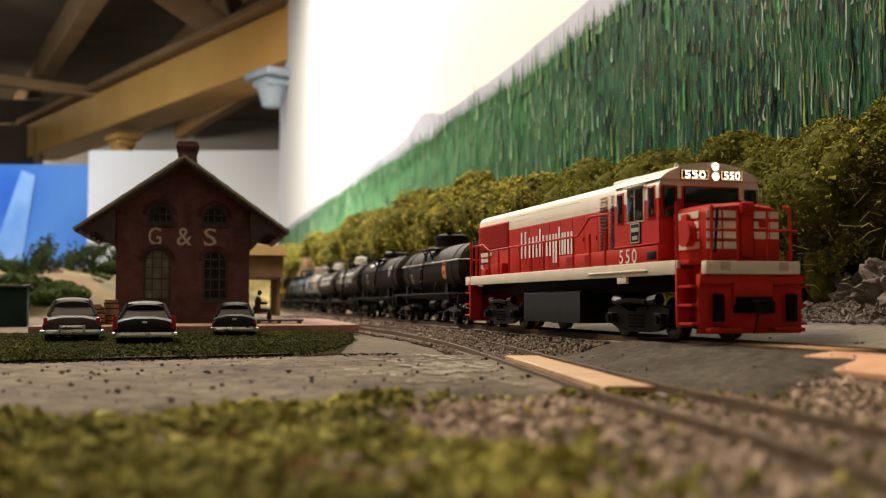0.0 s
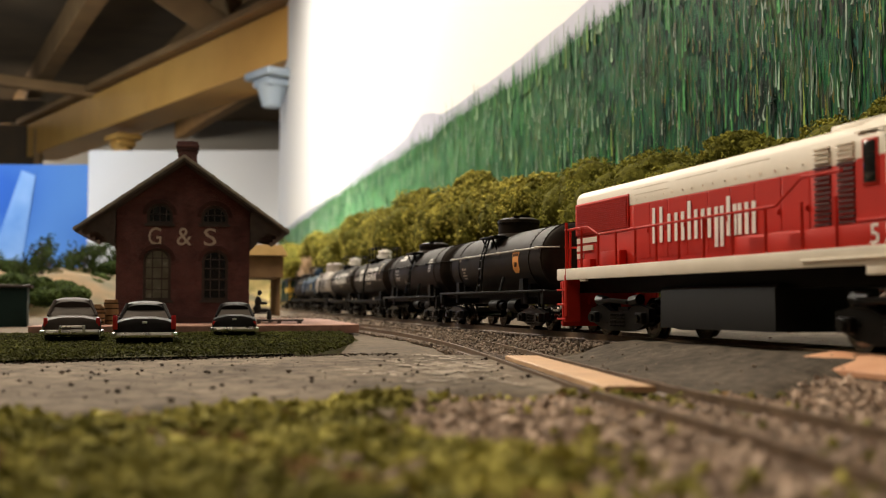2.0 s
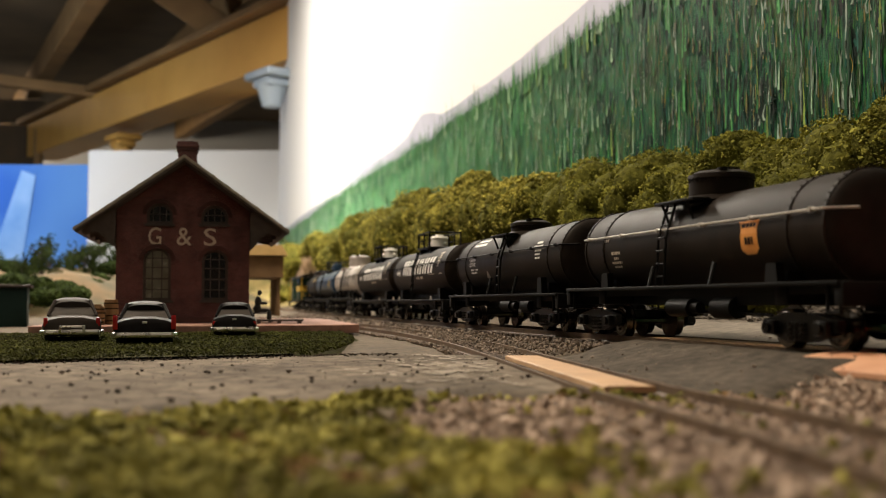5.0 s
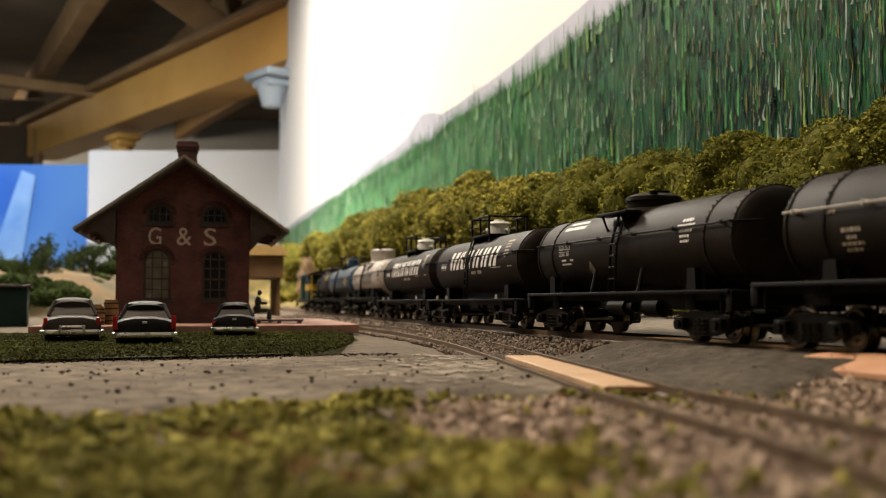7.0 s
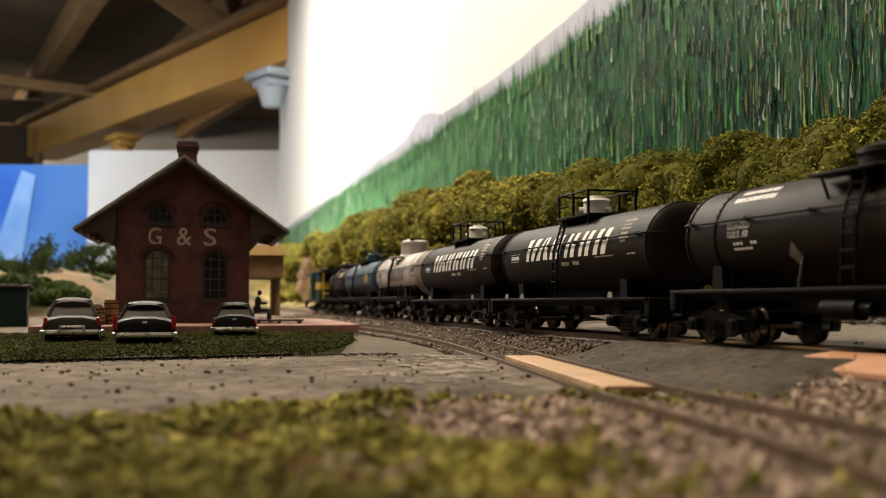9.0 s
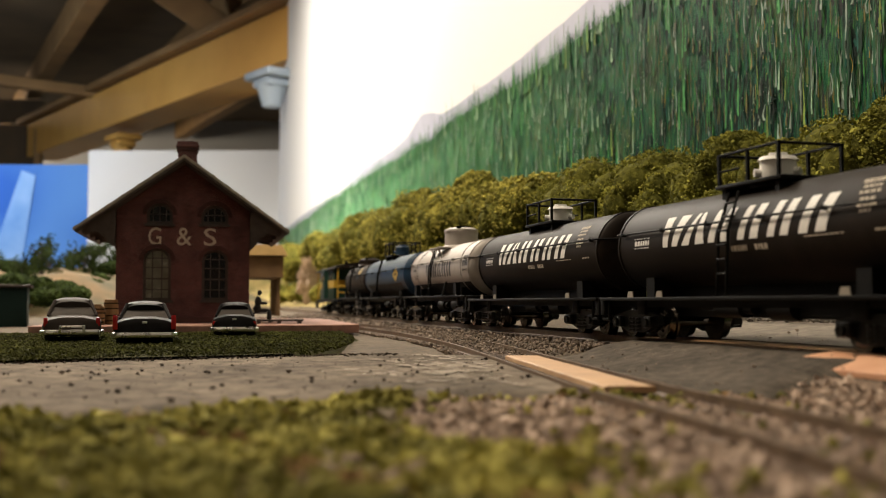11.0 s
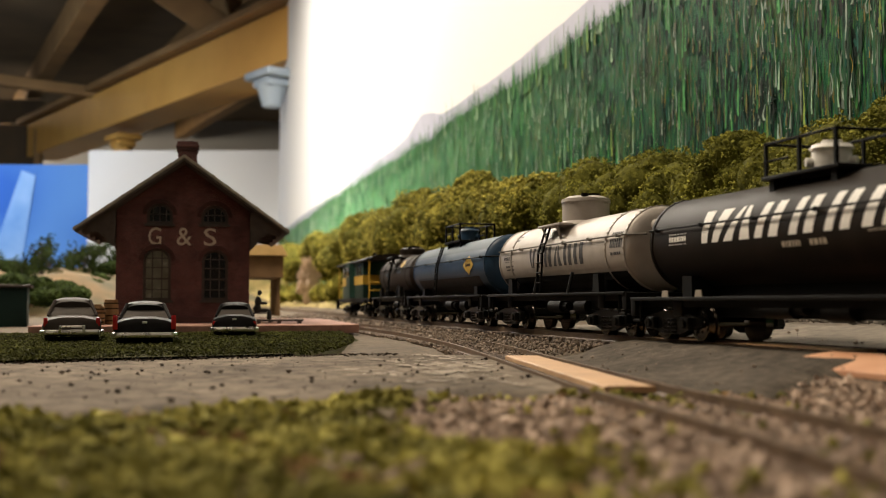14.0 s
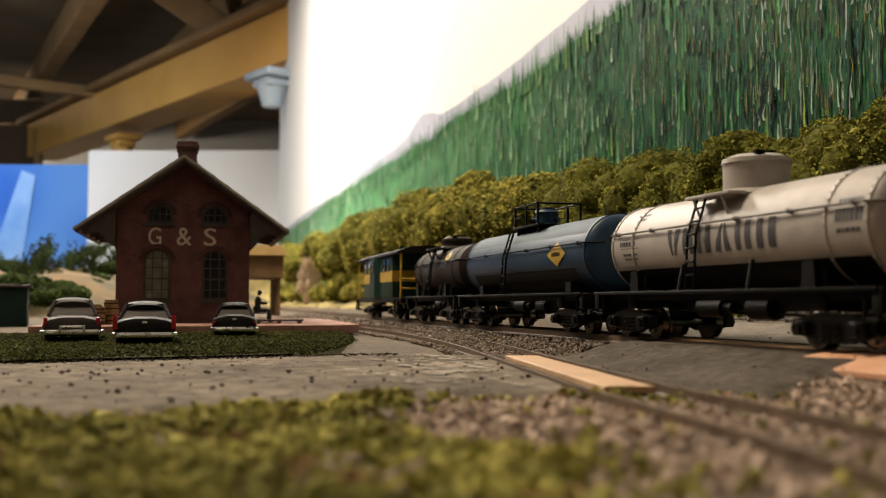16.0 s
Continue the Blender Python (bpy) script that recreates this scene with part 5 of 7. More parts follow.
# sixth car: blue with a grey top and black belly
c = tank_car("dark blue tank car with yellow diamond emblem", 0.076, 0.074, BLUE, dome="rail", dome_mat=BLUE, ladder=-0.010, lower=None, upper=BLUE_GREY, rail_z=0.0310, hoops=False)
VEHICLES.append((c, -810.0, 55.0))
diamond("diamond_emblem", YELLOW, c, 0.0445, 2, RT + 0.0003, ZC, 0.018, 19, "yellow diamond emblem", BLACK)
bm = bmesh.new()
patch(bm, RT + 0.0002, ZC, (-0.060, 0.060), (-0.060, 0.060), -20, -17.5, 1)
part("stripe", bm, BLUE_GREY, c, smooth=False)
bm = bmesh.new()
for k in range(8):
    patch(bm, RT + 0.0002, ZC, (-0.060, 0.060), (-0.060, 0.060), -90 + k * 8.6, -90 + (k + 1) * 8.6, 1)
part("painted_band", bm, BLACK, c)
bars("small_print", BLUE_GREY, c, 0.050, 4, RT + 0.0001, ZC, [(0, 6, 0.008, 5), (0, -4, 0.007, 5)])

# seventh car: short, weathered brown-black
c = tank_car("short weathered brown tank car with yellow diamond", 0.055, 0.053, BROWN_TANK, ladder=0.0, dome_r=0.0080, radius=0.0122, dome_drop=0.0030)
VEHICLES.append((c, -947.0, 36.0))
diamond("diamond_emblem", YELLOW, c, 0.021, 32, 0.0123, ZC, 0.011, 18, "yellow diamond emblem", BROWN_TANK)
bars("small_print", BLUE_GREY, c, 0.008, 4, 0.0123, ZC, [(-0.028, 0, 0.012, 12), (0.008, 6, 0.012, 12)])


def caboose():
    ob = empty("caboose", pose(0, 0, 0), "dark green bay window caboose with yellow band", "caboose")
    bm = bmesh.new()
    box(bm, 0, 0, 0.0135, 0.108, 0.033, 0.0265, bevel=0.0005)
    part("body", bm, GREEN, ob)
    bm = bmesh.new()
    box(bm, 0, 0, 0.0235, 0.1084, 0.0334, 0.0068)
    part("yellow_band", bm, YELLOW, ob, "yellow painted band")
    bm = bmesh.new()
    prism(bm, [(-0.0185, 0.0400), (-0.0182, 0.0412), (-0.010, 0.0440), (0, 0.0450), (0.010, 0.0440), (0.0182, 0.0412), (0.0185, 0.0400)], -0.080, 0.160, lambda u, v, w: (w, u, v))
    part("roof", bm, BLACK, ob)
    for side in (-1, 1):
        bm = bmesh.new()
        prism(bm, [(-0.013, 0.0165), (-0.009, 0.0200), (0.009, 0.0200), (0.013, 0.0165)], 0.0140, 0.0262, lambda u, v, w: (u, side * v, w))
        bay = part("bay", bm, GREEN, ob)
        for x in (-0.0045, 0.0045):
            bm = bmesh.new()
            box(bm, x, side * 0.0201, 0.0300, 0.0060, 0.0008, 0.0075, bevel=0.0002)
            part("pane", bm, DARK_GLASS, bay)
    for x in (-0.042, -0.028, 0.028, 0.042):
        bm = bmesh.new()
        box(bm, x, -0.0168, 0.0300, 0.0075, 0.0006, 0.0075, bevel=0.0002)
        part("window", bm, DARK_GLASS, ob)
    bm = bmesh.new()
    rod(bm, (-0.018, 0.004, 0.044), (-0.018, 0.004, 0.0500), 0.0014, 10)
    part("smoke_jack", bm, FRAME_BLACK, ob)
    bm = bmesh.new()
    box(bm, 0, 0, 0.0105, 0.164, 0.033, 0.0030, bevel=0.0003)
    part("underframe", bm, FRAME_BLACK, ob)
    for e in (-1, 1):
        for side in (-1, 1):
            bm = bmesh.new()
            pipe(bm, [(e * 0.079, side * 0.0160, 0.0130), (e * 0.079, side * 0.0160, 0.0400)], 0.0006)
            part("platform_post", bm, YELLOW, ob)
            bm = bmesh.new()
            box(bm, e * 0.074, side * 0.0165, 0.0050, 0.009, 0.003, 0.0010)
            box(bm, e * 0.074, side * 0.0165, 0.0085, 0.009, 0.003, 0.0008)
            pipe(bm, [(e * 0.0695, side * 0.0178, 0.0050), (e * 0.0695, side * 0.0178, 0.0125)], 0.0006)
            pipe(bm, [(e * 0.0785, side * 0.0178, 0.0050), (e * 0.0785, side * 0.0178, 0.0125)], 0.0006)
            part("step", bm, FRAME_BLACK, ob)
        bm = bmesh.new()
        pipe(bm, [(e * 0.0795, -0.0160, 0.0245), (e * 0.0795, 0.0160, 0.0245)], 0.0006)
        pipe(bm, [(e * 0.0795, -0.0160, 0.0190), (e * 0.0795, 0.0160, 0.0190)], 0.0006)
        for y in (-0.006, 0.0, 0.006):
            pipe(bm, [(e * 0.0795, y, 0.0130), (e * 0.0795, y, 0.0245)], 0.0005)
        part("end_railing", bm, YELLOW, ob)
    freight_truck(ob, -0.048), freight_truck(ob, 0.048)
    coupler(ob, 0.083, 1), coupler(ob, -0.083, -1)
    return ob


VEHICLES.append((caboose(), -1096.0, 48.0))


# ---- locomotive ----
# the shade inside the hood's slots, put into the bars as dark red
DARK_LOUVRE = material("louvre_shadow", (0.05, 0.006, 0.005), (0.08, 0.010, 0.008), 0.6, 200)


def locomotive():
    ob = empty("diesel_locomotive", pose(0, 0, 0), "red hood diesel locomotive with white roof and stripes", "locomotive")

    def add(name, mat, boxes, label="", bevel=0.0002, parent=None, smooth=True):
        bm = bmesh.new()
        for b in boxes:
            box(bm, *[v * MM for v in b[:6]], bevel=bevel)
        return part(name, bm, mat, parent or ob, label, smooth)

    def hood_section(w, z0, z1, chamfer):
        return [(-w, z0), (-w, z1 - chamfer), (-w + chamfer * 0.35, z1 - chamfer * 0.4), (-w + chamfer, z1), (w - chamfer, z1), (w - chamfer * 0.35, z1 - chamfer * 0.4), (w, z1 - chamfer), (w, z0)]

    def mm_section(x, pts):
        return (x * MM, [(y * MM, z * MM) for y, z in pts])

    # long hood: red sides, cream top
    bm = bmesh.new()
    loft_x(bm, [mm_section(-97, hood_section(12.6, 22, 40.6, 0.1)), mm_section(55, hood_section(12.6, 22, 40.6, 0.1))])
    part("long_hood", bm, RED, ob, "red engine hood")
    bm = bmesh.new()
    loft_x(bm, [mm_section(-97.1, hood_section(12.65, 40.6, 48.4, 2.4)), mm_section(55, hood_section(12.65, 40.6, 48.6, 2.4))])
    part("hood_roof", bm, LOCO_WHITE, ob, "cream white hood roof")
    # radiator section stands wider, with fine slats
    bm = bmesh.new()
    loft_x(bm, [mm_section(-97.3, hood_section(13.1, 33.5, 44.3, 0.2)), mm_section(-57, hood_section(13.1, 33.5, 44.3, 0.2))])
    rad = part("radiator_housing", bm, RED, ob)
    for k in range(15):
        add("slat", RED, [(-77, -13.2, 34.2 + k * 0.65, 38.4, 0.5, 0.32)], bevel=0.0, parent=rad)
    # roof gear
    add("exhaust_box", LOCO_WHITE, [(43, 0, 48.0, 18, 15, 2.6)], bevel=0.0006)
    add("roof_hatch", FRAME_BLACK, [(-34, 1, 48.3, 9, 10, 1.2)], bevel=0.0004)
    add("roof_panel", LOCO_WHITE, [(-75, 0, 48.3, 36, 17, 0.5)])
    add("roof_panel", LOCO_WHITE, [(0, 0, 48.3, 46, 17, 0.5)])
    # raised ribs and doors on the hood's sides
    for x0, x1, z in ((-54, -32, 45.2), (-28, -6, 45.2), (-2, 18, 45.2), (-54, -32, 43.4)):
        add("roof_rib", LOCO_WHITE, [((x0 + x1) / 2, -12.45, z, x1 - x0, 0.5, 0.35)], bevel=0.0001)
    for x in (-54, -43, -32, -21, -10, 1, 12, 23):
        add("hood_door", RED, [(x + 5.2, -12.62, 24, 10.1, 0.24, 16.2)], bevel=0.0)
        add("door_latch", RED, [(x + 9.4, -12.95, 31.5, 0.5, 0.5, 1.4)], bevel=0.0001)
        add("hinge", LOCO_WHITE, [(x + 2, -12.8, 42.0, 0.35, 0.35, 0.3), (x + 8, -12.8, 42.0, 0.35, 0.35, 0.3)], bevel=0.0)
    for k in range(13):
        for x in (38, 46):
            add("louvre", DARK_LOUVRE, [(x, -12.75, 26.5 + k * 1.15, 5.6, 0.5, 0.55)], bevel=0.0)
    for k in range(4):
        for x in (38, 46):
            add("louvre", LOCO_WHITE, [(x, -12.9, 41.6 + k * 1.0, 5.6, 0.6, 0.4)], bevel=0.0)
    for x in (18, 34):
        for k in range(5):
            add("vent_slot", RED, [(x, -16.7, 23.0 + k * 0.7, 5.5, 0.5, 0.35)], bevel=0.0)
    # low battery box along the walkway
    add("battery_box", RED, [(46, -15.4, 22.2, 76, 2.8, 4.7)], bevel=0.0003)
    add("tool_box", RED, [(-66, -13.9, 22.2, 14, 2.6, 4.8)], bevel=0.0003)
    add("step_box", RED, [(-85, -13.6, 22.2, 6, 2.2, 3.0)], bevel=0.0003)
    # walkway, white sill, apron
    add("deck", RED, [(0, 0, 20.8, 203, 33.5, 1.3)])
    for side in (-1, 1):
        add("side_sill", LOCO_WHITE, [(-3.5, side * 17.0, 18.3, 200, 1.2, 3.9)], "cream white side sill")
        add("sill_bracket", LOCO_WHITE, [(61, side * 16.9, 16.3, 6.5, 1.0, 2.4)])
        add("sill_bracket", LOCO_WHITE, [(-82, side * 16.9, 17.6, 5, 1.0, 1.0)])
        add("sill_pipe", LOCO_WHITE, [(58, side * 17.8, 19.6, 42, 0.5, 0.5)], bevel=0.0001)
    # cab
    arch = [(-16.2, 22), (-16.2, 40.4), (16.2, 40.4), (16.2, 22)]
    bm = bmesh.new()
    loft_x(bm, [mm_section(54, arch), mm_section(83.5, arch)])
    cabm = part("cab", bm, RED, ob, "red cab")
    top = [(-16.2, 40.4), (-16.2, 43.8), (-15.5, 45.6), (-13, 47.6), (-8.6, 49.5), (-4.3, 50.4), (0, 50.7), (4.3, 50.4), (8.6, 49.5), (13, 47.6), (15.5, 45.6), (16.2, 43.8), (16.2, 40.4)]
    bm = bmesh.new()
    loft_x(bm, [mm_section(54, top), mm_section(83.5, top)])
    part("cab_upper", bm, LOCO_WHITE, cabm)
    eave = [(y * 1.04, z + 0.3) for y, z in top[2:-2]]
    bm = bmesh.new()
    loft_x(bm, [mm_section(53, eave), mm_section(84.1, eave)])
    part("cab_roof", bm, LOCO_WHITE, cabm, "cream white arched cab roof")
    for side in (-1, 1):
        for x, w, z, hh in ((58.3, 3.8, 35.0, 8.6), (68.8, 10.5, 34.8, 9.6), (79.2, 3.8, 35.2, 8.6)):
            add("window_frame", RED if w < 8 else LOCO_WHITE, [(x, side * 16.2, z - 0.5, w + 1.0, 0.5, hh + 1.0)], bevel=0.0002, parent=cabm)
            add("pane", DARK_GLASS, [(x, side * 16.4, z, w, 0.4, hh)], bevel=0.0003, parent=cabm)
        add("window_post", SILVER, [(68.8, side * 16.62, 34.8, 0.45, 0.2, 9.6)], bevel=0.0, parent=cabm)
        add("gutter", LOCO_WHITE, [(68.8, side * 16.6, 44.8, 14, 1.0, 0.6)], parent=cabm)
        add("crew_ledge", RED, [(68.8, side * 16.4, 27.2, 29, 0.8, 0.6)], parent=cabm)
    add("emblem_plate", FRAME_BLACK, [(68.8, -16.35, 27.9, 7.0, 0.4, 6.6)], "black emblem plate", parent=cabm)
    add("emblem_border", SIGN, [(68.8, -16.55, 33.9, 6.0, 0.2, 0.3), (68.8, -16.55, 28.3, 6.0, 0.2, 0.3), (65.9, -16.55, 28.4, 0.3, 0.2, 5.6), (71.7, -16.55, 28.4, 0.3, 0.2, 5.6)], bevel=0.0, parent=cabm)
    add("emblem_mark", material("aged_silver_print", (0.30, 0.34, 0.28), (0.42, 0.45, 0.38), 0.6, 300), [(68.8, -16.6, 31.6, 4.6, 0.2, 1.2), (68.8, -16.6, 29.2, 3.4, 0.2, 1.2)], bevel=0.0, parent=cabm)
    add("builder_plate", FRAME_BLACK, [(80, -16.7, 22.9, 6.0, 0.6, 2.5)], bevel=0.0003)
    # cab front: windscreen, doors, number boards, headlight
    F = 83.6
    add("windscreen_frame", RED, [(F, 0.2, 36.9, 0.6, 18.4, 7.2)], parent=cabm)
    add("windscreen", DARK_GLASS, [(F + 0.3, 0.2, 37.3, 0.5, 17.4, 6.4)], bevel=0.0004, parent=cabm)
    for y, z, hh in ((-13.0, 35.0, 8.7), (13.0, 39.0, 4.6)):
        add("front_frame", RED if y < 0 else LOCO_WHITE, [(F + 0.05, y, z - 0.4, 0.5, 5.2, hh + 0.8)], bevel=0.0004, parent=cabm)
        add("front_pane", DARK_GLASS, [(F + 0.2, y, z, 0.5, 4.4, hh)], bevel=0.0006, parent=cabm)
    for y in (-5.2, 6.6):
        add("board_rim", FRAME_BLACK, [(F + 0.5, y, 45.7, 0.9, 9.0 if y < 0 else 7.2, 3.1)], bevel=0.0004, parent=cabm)
        bd = add("number_board", BOARD_AMBER, [(F + 0.95, y, 45.95, 0.2, 8.4 if y < 0 else 6.6, 2.6)], "lit amber number board", bevel=0.0, parent=cabm)
        add("board_face", FRAME_BLACK, [(F + 1.08, y, 46.15, 0.1, 8.0 if y < 0 else 6.2, 2.2)], bevel=0.0, parent=bd)
        lettering("number", "550", BOARD_GLOW, bd, Matrix.Translation(((F + 1.2) * MM, y * MM, 47.25 * MM)) @ pose(0, 0, 0, 90, 0, 90), 0.0021, 0.0066 if y < 0 else 0.0052, "glowing road number")
    bm = bmesh.new()
    for z in (46.9, 49.7):
        rod(bm, ((F - 0.5) * MM, 1.3 * MM, z * MM), ((F + 1.2) * MM, 1.3 * MM, z * MM), 1.4 * MM, 20)
    hl = part("headlight_housing", bm, LOCO_WHITE, cabm)
    for z in (46.9, 49.7):
        bm = bmesh.new()
        rod(bm, ((F + 1.2) * MM, 1.3 * MM, z * MM), ((F + 1.5) * MM, 1.3 * MM, z * MM), 0.98 * MM, 20, 0.8 * MM)
        part("headlight", bm, LAMP_GLOW, hl, "lit headlight")
    add("roof_antenna", LOCO_WHITE, [(60, 2, 50.6, 1.0, 1.0, 3.2)], bevel=0.0002, parent=cabm)
    # short nose with striped front
    nose = [(-12, 22), (-12, 35.2), (-11.2, 36.5), (-9.5, 37.3), (0, 38.1), (9.5, 37.3), (11.2, 36.5), (12, 35.2), (12, 22)]
    bm = bmesh.new()
    small = [(y * 0.92, z if z < 30 else z - 0.9) for y, z in nose]
    loft_x(bm, [mm_section(83, nose), mm_section(98.6, nose), mm_section(101.0, small)])
    no = part("short_nose", bm, RED, ob, "red short nose")
    for z in (33.6, 30.8, 28.0, 25.2):
        add("stripe", LOCO_WHITE, [(92.0, -12.08, z, 13.4, 0.3, 1.9)], bevel=0.0, parent=no)
        for y, w in ((-8.9, 4.4), (-3.8, 4.6), (5.6, 4.6), (9.6, 2.6)):
            if not (z < 28 and y > 0):
                add("stripe", LOCO_WHITE, [(101.05, y, z, 0.3, w, 1.9)], bevel=0.0, parent=no)
    add("nose_post", RED, [(101.2, 1.0, 23, 0.6, 4.0, 13.6)], bevel=0.0005, parent=no)
    add("nose_bell", RED, [(101.4, 1.0, 34.6, 2.0, 4.4, 3.4), (101.5, 6.0, 31.0, 0.9, 2.6, 2.4)], bevel=0.0008, parent=no)
    add("brake_wheel_mount", RED, [(93, -13.0, 27.0, 3.4, 1.6, 8.0)], bevel=0.0006, parent=no)
    bm = bmesh.new()
    rod(bm, (0.0945, -0.0122, 0.0295), (0.0945, -0.0146, 0.0295), 0.0036, 24)
    part("horn_cover", bm, RED, no)
    bm = bmesh.new()
    pipe(bm, [(0.1022, -0.0085, 0.0360), (0.1050, -0.0110, 0.0240)], 0.0004)
    part("lift_rod", bm, FRAME_BLACK, no)
    # pilots with steps
    for e in (1, -1):
        add("end_sill", LOCO_WHITE, [(e * 104.7, 0, 18.2, 2.8, 28.4, 3.5)], "cream white end sill", bevel=0.0003)
        pl = add("pilot", RED, [(e * 103.6, 0, 2.4, 1.8, 31.0, 15.8), (e * 103.8, 0, 10, 4.0, 12, 6.0)], "red pilot plate", bevel=0.0004)
        add("pilot_band", RED, [(e * 104.9, 0, 15.6, 0.9, 31.2, 2.4)], parent=pl)
        add("coupler_pocket", FRAME_BLACK, [(e * 105.3, 0, 7.8, 1.8, 11, 4.4)], parent=pl)
        add("footboard", RED, [(e * 106.6, y, 2.9, 2.4, 9.5, 1.1) for y in (-9.5, 9.5)], parent=pl)
        add("hose_bracket", FRAME_BLACK, [(e * 106.2, y, 5.5, 0.8, 3.4, 7.5) for y in (-10.8, 11.2)], bevel=0.0003, parent=pl)
        coupler(ob, e * 0.1085, e)
        for side in (-1, 1):
            st = add("step_well", RED, [(e * 100.0, side * 12.6, 5.0, 8.0, 0.8, 15.5), (e * 96.2, side * 15.0, 4.0, 0.9, 5.6, 16.0)], "red step well")
            add("step", RED, [(e * 100.2, side * 15.0, 4.6 + k * 5.0, 7.6, 5.0, 0.7) for k in range(3)], bevel=0.0001, parent=st)
            bm = bmesh.new()
            pipe(bm, [(e * 0.0958, side * 0.0172, 0.0060), (e * 0.0958, side * 0.0172, 0.0380 if side < 0 else 0.0250)], 0.00055)
            part("grab_iron", bm, RED, ob)
            bm = bmesh.new()
            pipe(bm, [(e * 0.1050, side * 0.0120, 0.0215), (e * 0.1050, side * 0.0118, 0.0362), (e * 0.1035, side * 0.0108, 0.0366)], 0.0005)
            part("corner_post", bm, RED, ob)
        if e == 1:
            add("marker_light", SIGN, [(e * 105.9, y, 19.0, 0.5, 3.4, 2.6) for y in (-8.5, 9.0)], bevel=0.0003)
            for y in (-4.5, 4.5):
                bm = bmesh.new()
                pipe(bm, [(0.1055, y * MM, 0.0215), (0.1055, y * MM, 0.0350)], 0.0004)
                part("end_post", bm, RED, ob)
        bm = bmesh.new()
        pipe(bm, [(e * 0.1052, -0.0138, 0.0300), (e * 0.1052, -0.0045, 0.0300)], 0.00035)
        pipe(bm, [(e * 0.1052, 0.0045, 0.0300), (e * 0.1052, 0.0138, 0.0300)], 0.00035)
        part("end_rail", bm, RED, ob)
    # side railings
    for side in (-1, 1):
        y = side * 0.0168
        for x in (-96, -84, -71, -58, -45, -32, -19, -6, 8, 22, 36, 48):
            bm = bmesh.new()
            pipe(bm, [(x * MM, y, 0.0205), (x * MM, y, 0.0330 if x > -84 else 0.0355)], 0.00042)
            part("stanchion", bm, RED, ob)
        bm = bmesh.new()
        pipe(bm, [(-0.098, y, 0.0355), (-0.079, y, 0.0355), (-0.071, y, 0.0325), (0.026, y, 0.0330), (0.036, y, 0.0385), (0.050, y, 0.0385)], 0.00038)
        part("hand_railing", bm, RED, ob)
    # rear side stripes and painted word as plain strokes
    for k, w in ((0, 17), (1, 13), (2, 5)):
        add("stripe", LOCO_WHITE, [(-96.5 + w / 2, -12.8, 30.8 - 2.6 * k, w, 0.4, 1.7)], bevel=0.0)
        add("stripe", LOCO_WHITE, [(-97.3, 0, 30.8 - 2.6 * k, 0.4, 25, 1.7)], bevel=0.0)
    strokes = []
    for u0, u1, z0, z1, stems in ((-41.3, -35.2, 28.0, 38.4, 2), (-32.2, -26.4, 28.0, 36.0, 2), (-24.4, -22.6, 28.0, 36.0, 1), (-20.8, -19.0, 28.0, 38.6, 1), (-17.2, -15.5, 28.0, 36.0, 1),
                                  (-13.6, -8.6, 27.9, 35.8, 2), (-6.8, -2.4, 25.2, 35.8, 2), (-1.0, 0.7, 27.8, 38.0, 1), (2.0, 6.0, 27.8, 35.7, 2), (7.4, 12.2, 27.7, 35.7, 2)):
        w = 1.7
        for k in range(stems):
            c = u0 + w / 2 if k == 0 else u1 - w / 2
            strokes.append((c, -13.0, z0, w, 0.12, z1 - z0))
    for stroke in strokes:
        add("painted_bar", WHITE, [stroke], bevel=0.0, smooth=False)
    lettering("number", "550", WHITE, ob, Matrix.Translation((0.0645, -0.01690, 0.0245)) @ pose(0, 0, 0, 90, 0, 0), 0.0042, 0.0118, "white road number", space=1.3)
    # fuel tank, trucks
    bm = bmesh.new()
    loft_x(bm, [mm_section(-34, hood_section(14.5, 3.6, 15.0, 1.2)), mm_section(22, hood_section(14.5, 3.6, 15.0, 1.2))])
    part("fuel_tank", bm, material("dull_black_plastic", (0.0045, 0.004, 0.0038), (0.009, 0.008, 0.0075), 0.55, 200, spec=0.15), ob)
    add("underframe", FRAME_BLACK, [(0, 0, 14.0, 200, 22, 5.0)])
    freight_truck(ob, -0.0634, True), freight_truck(ob, 0.0634, True)
    return ob


VEHICLES.insert(0, (locomotive(), 142.5, 63.4))


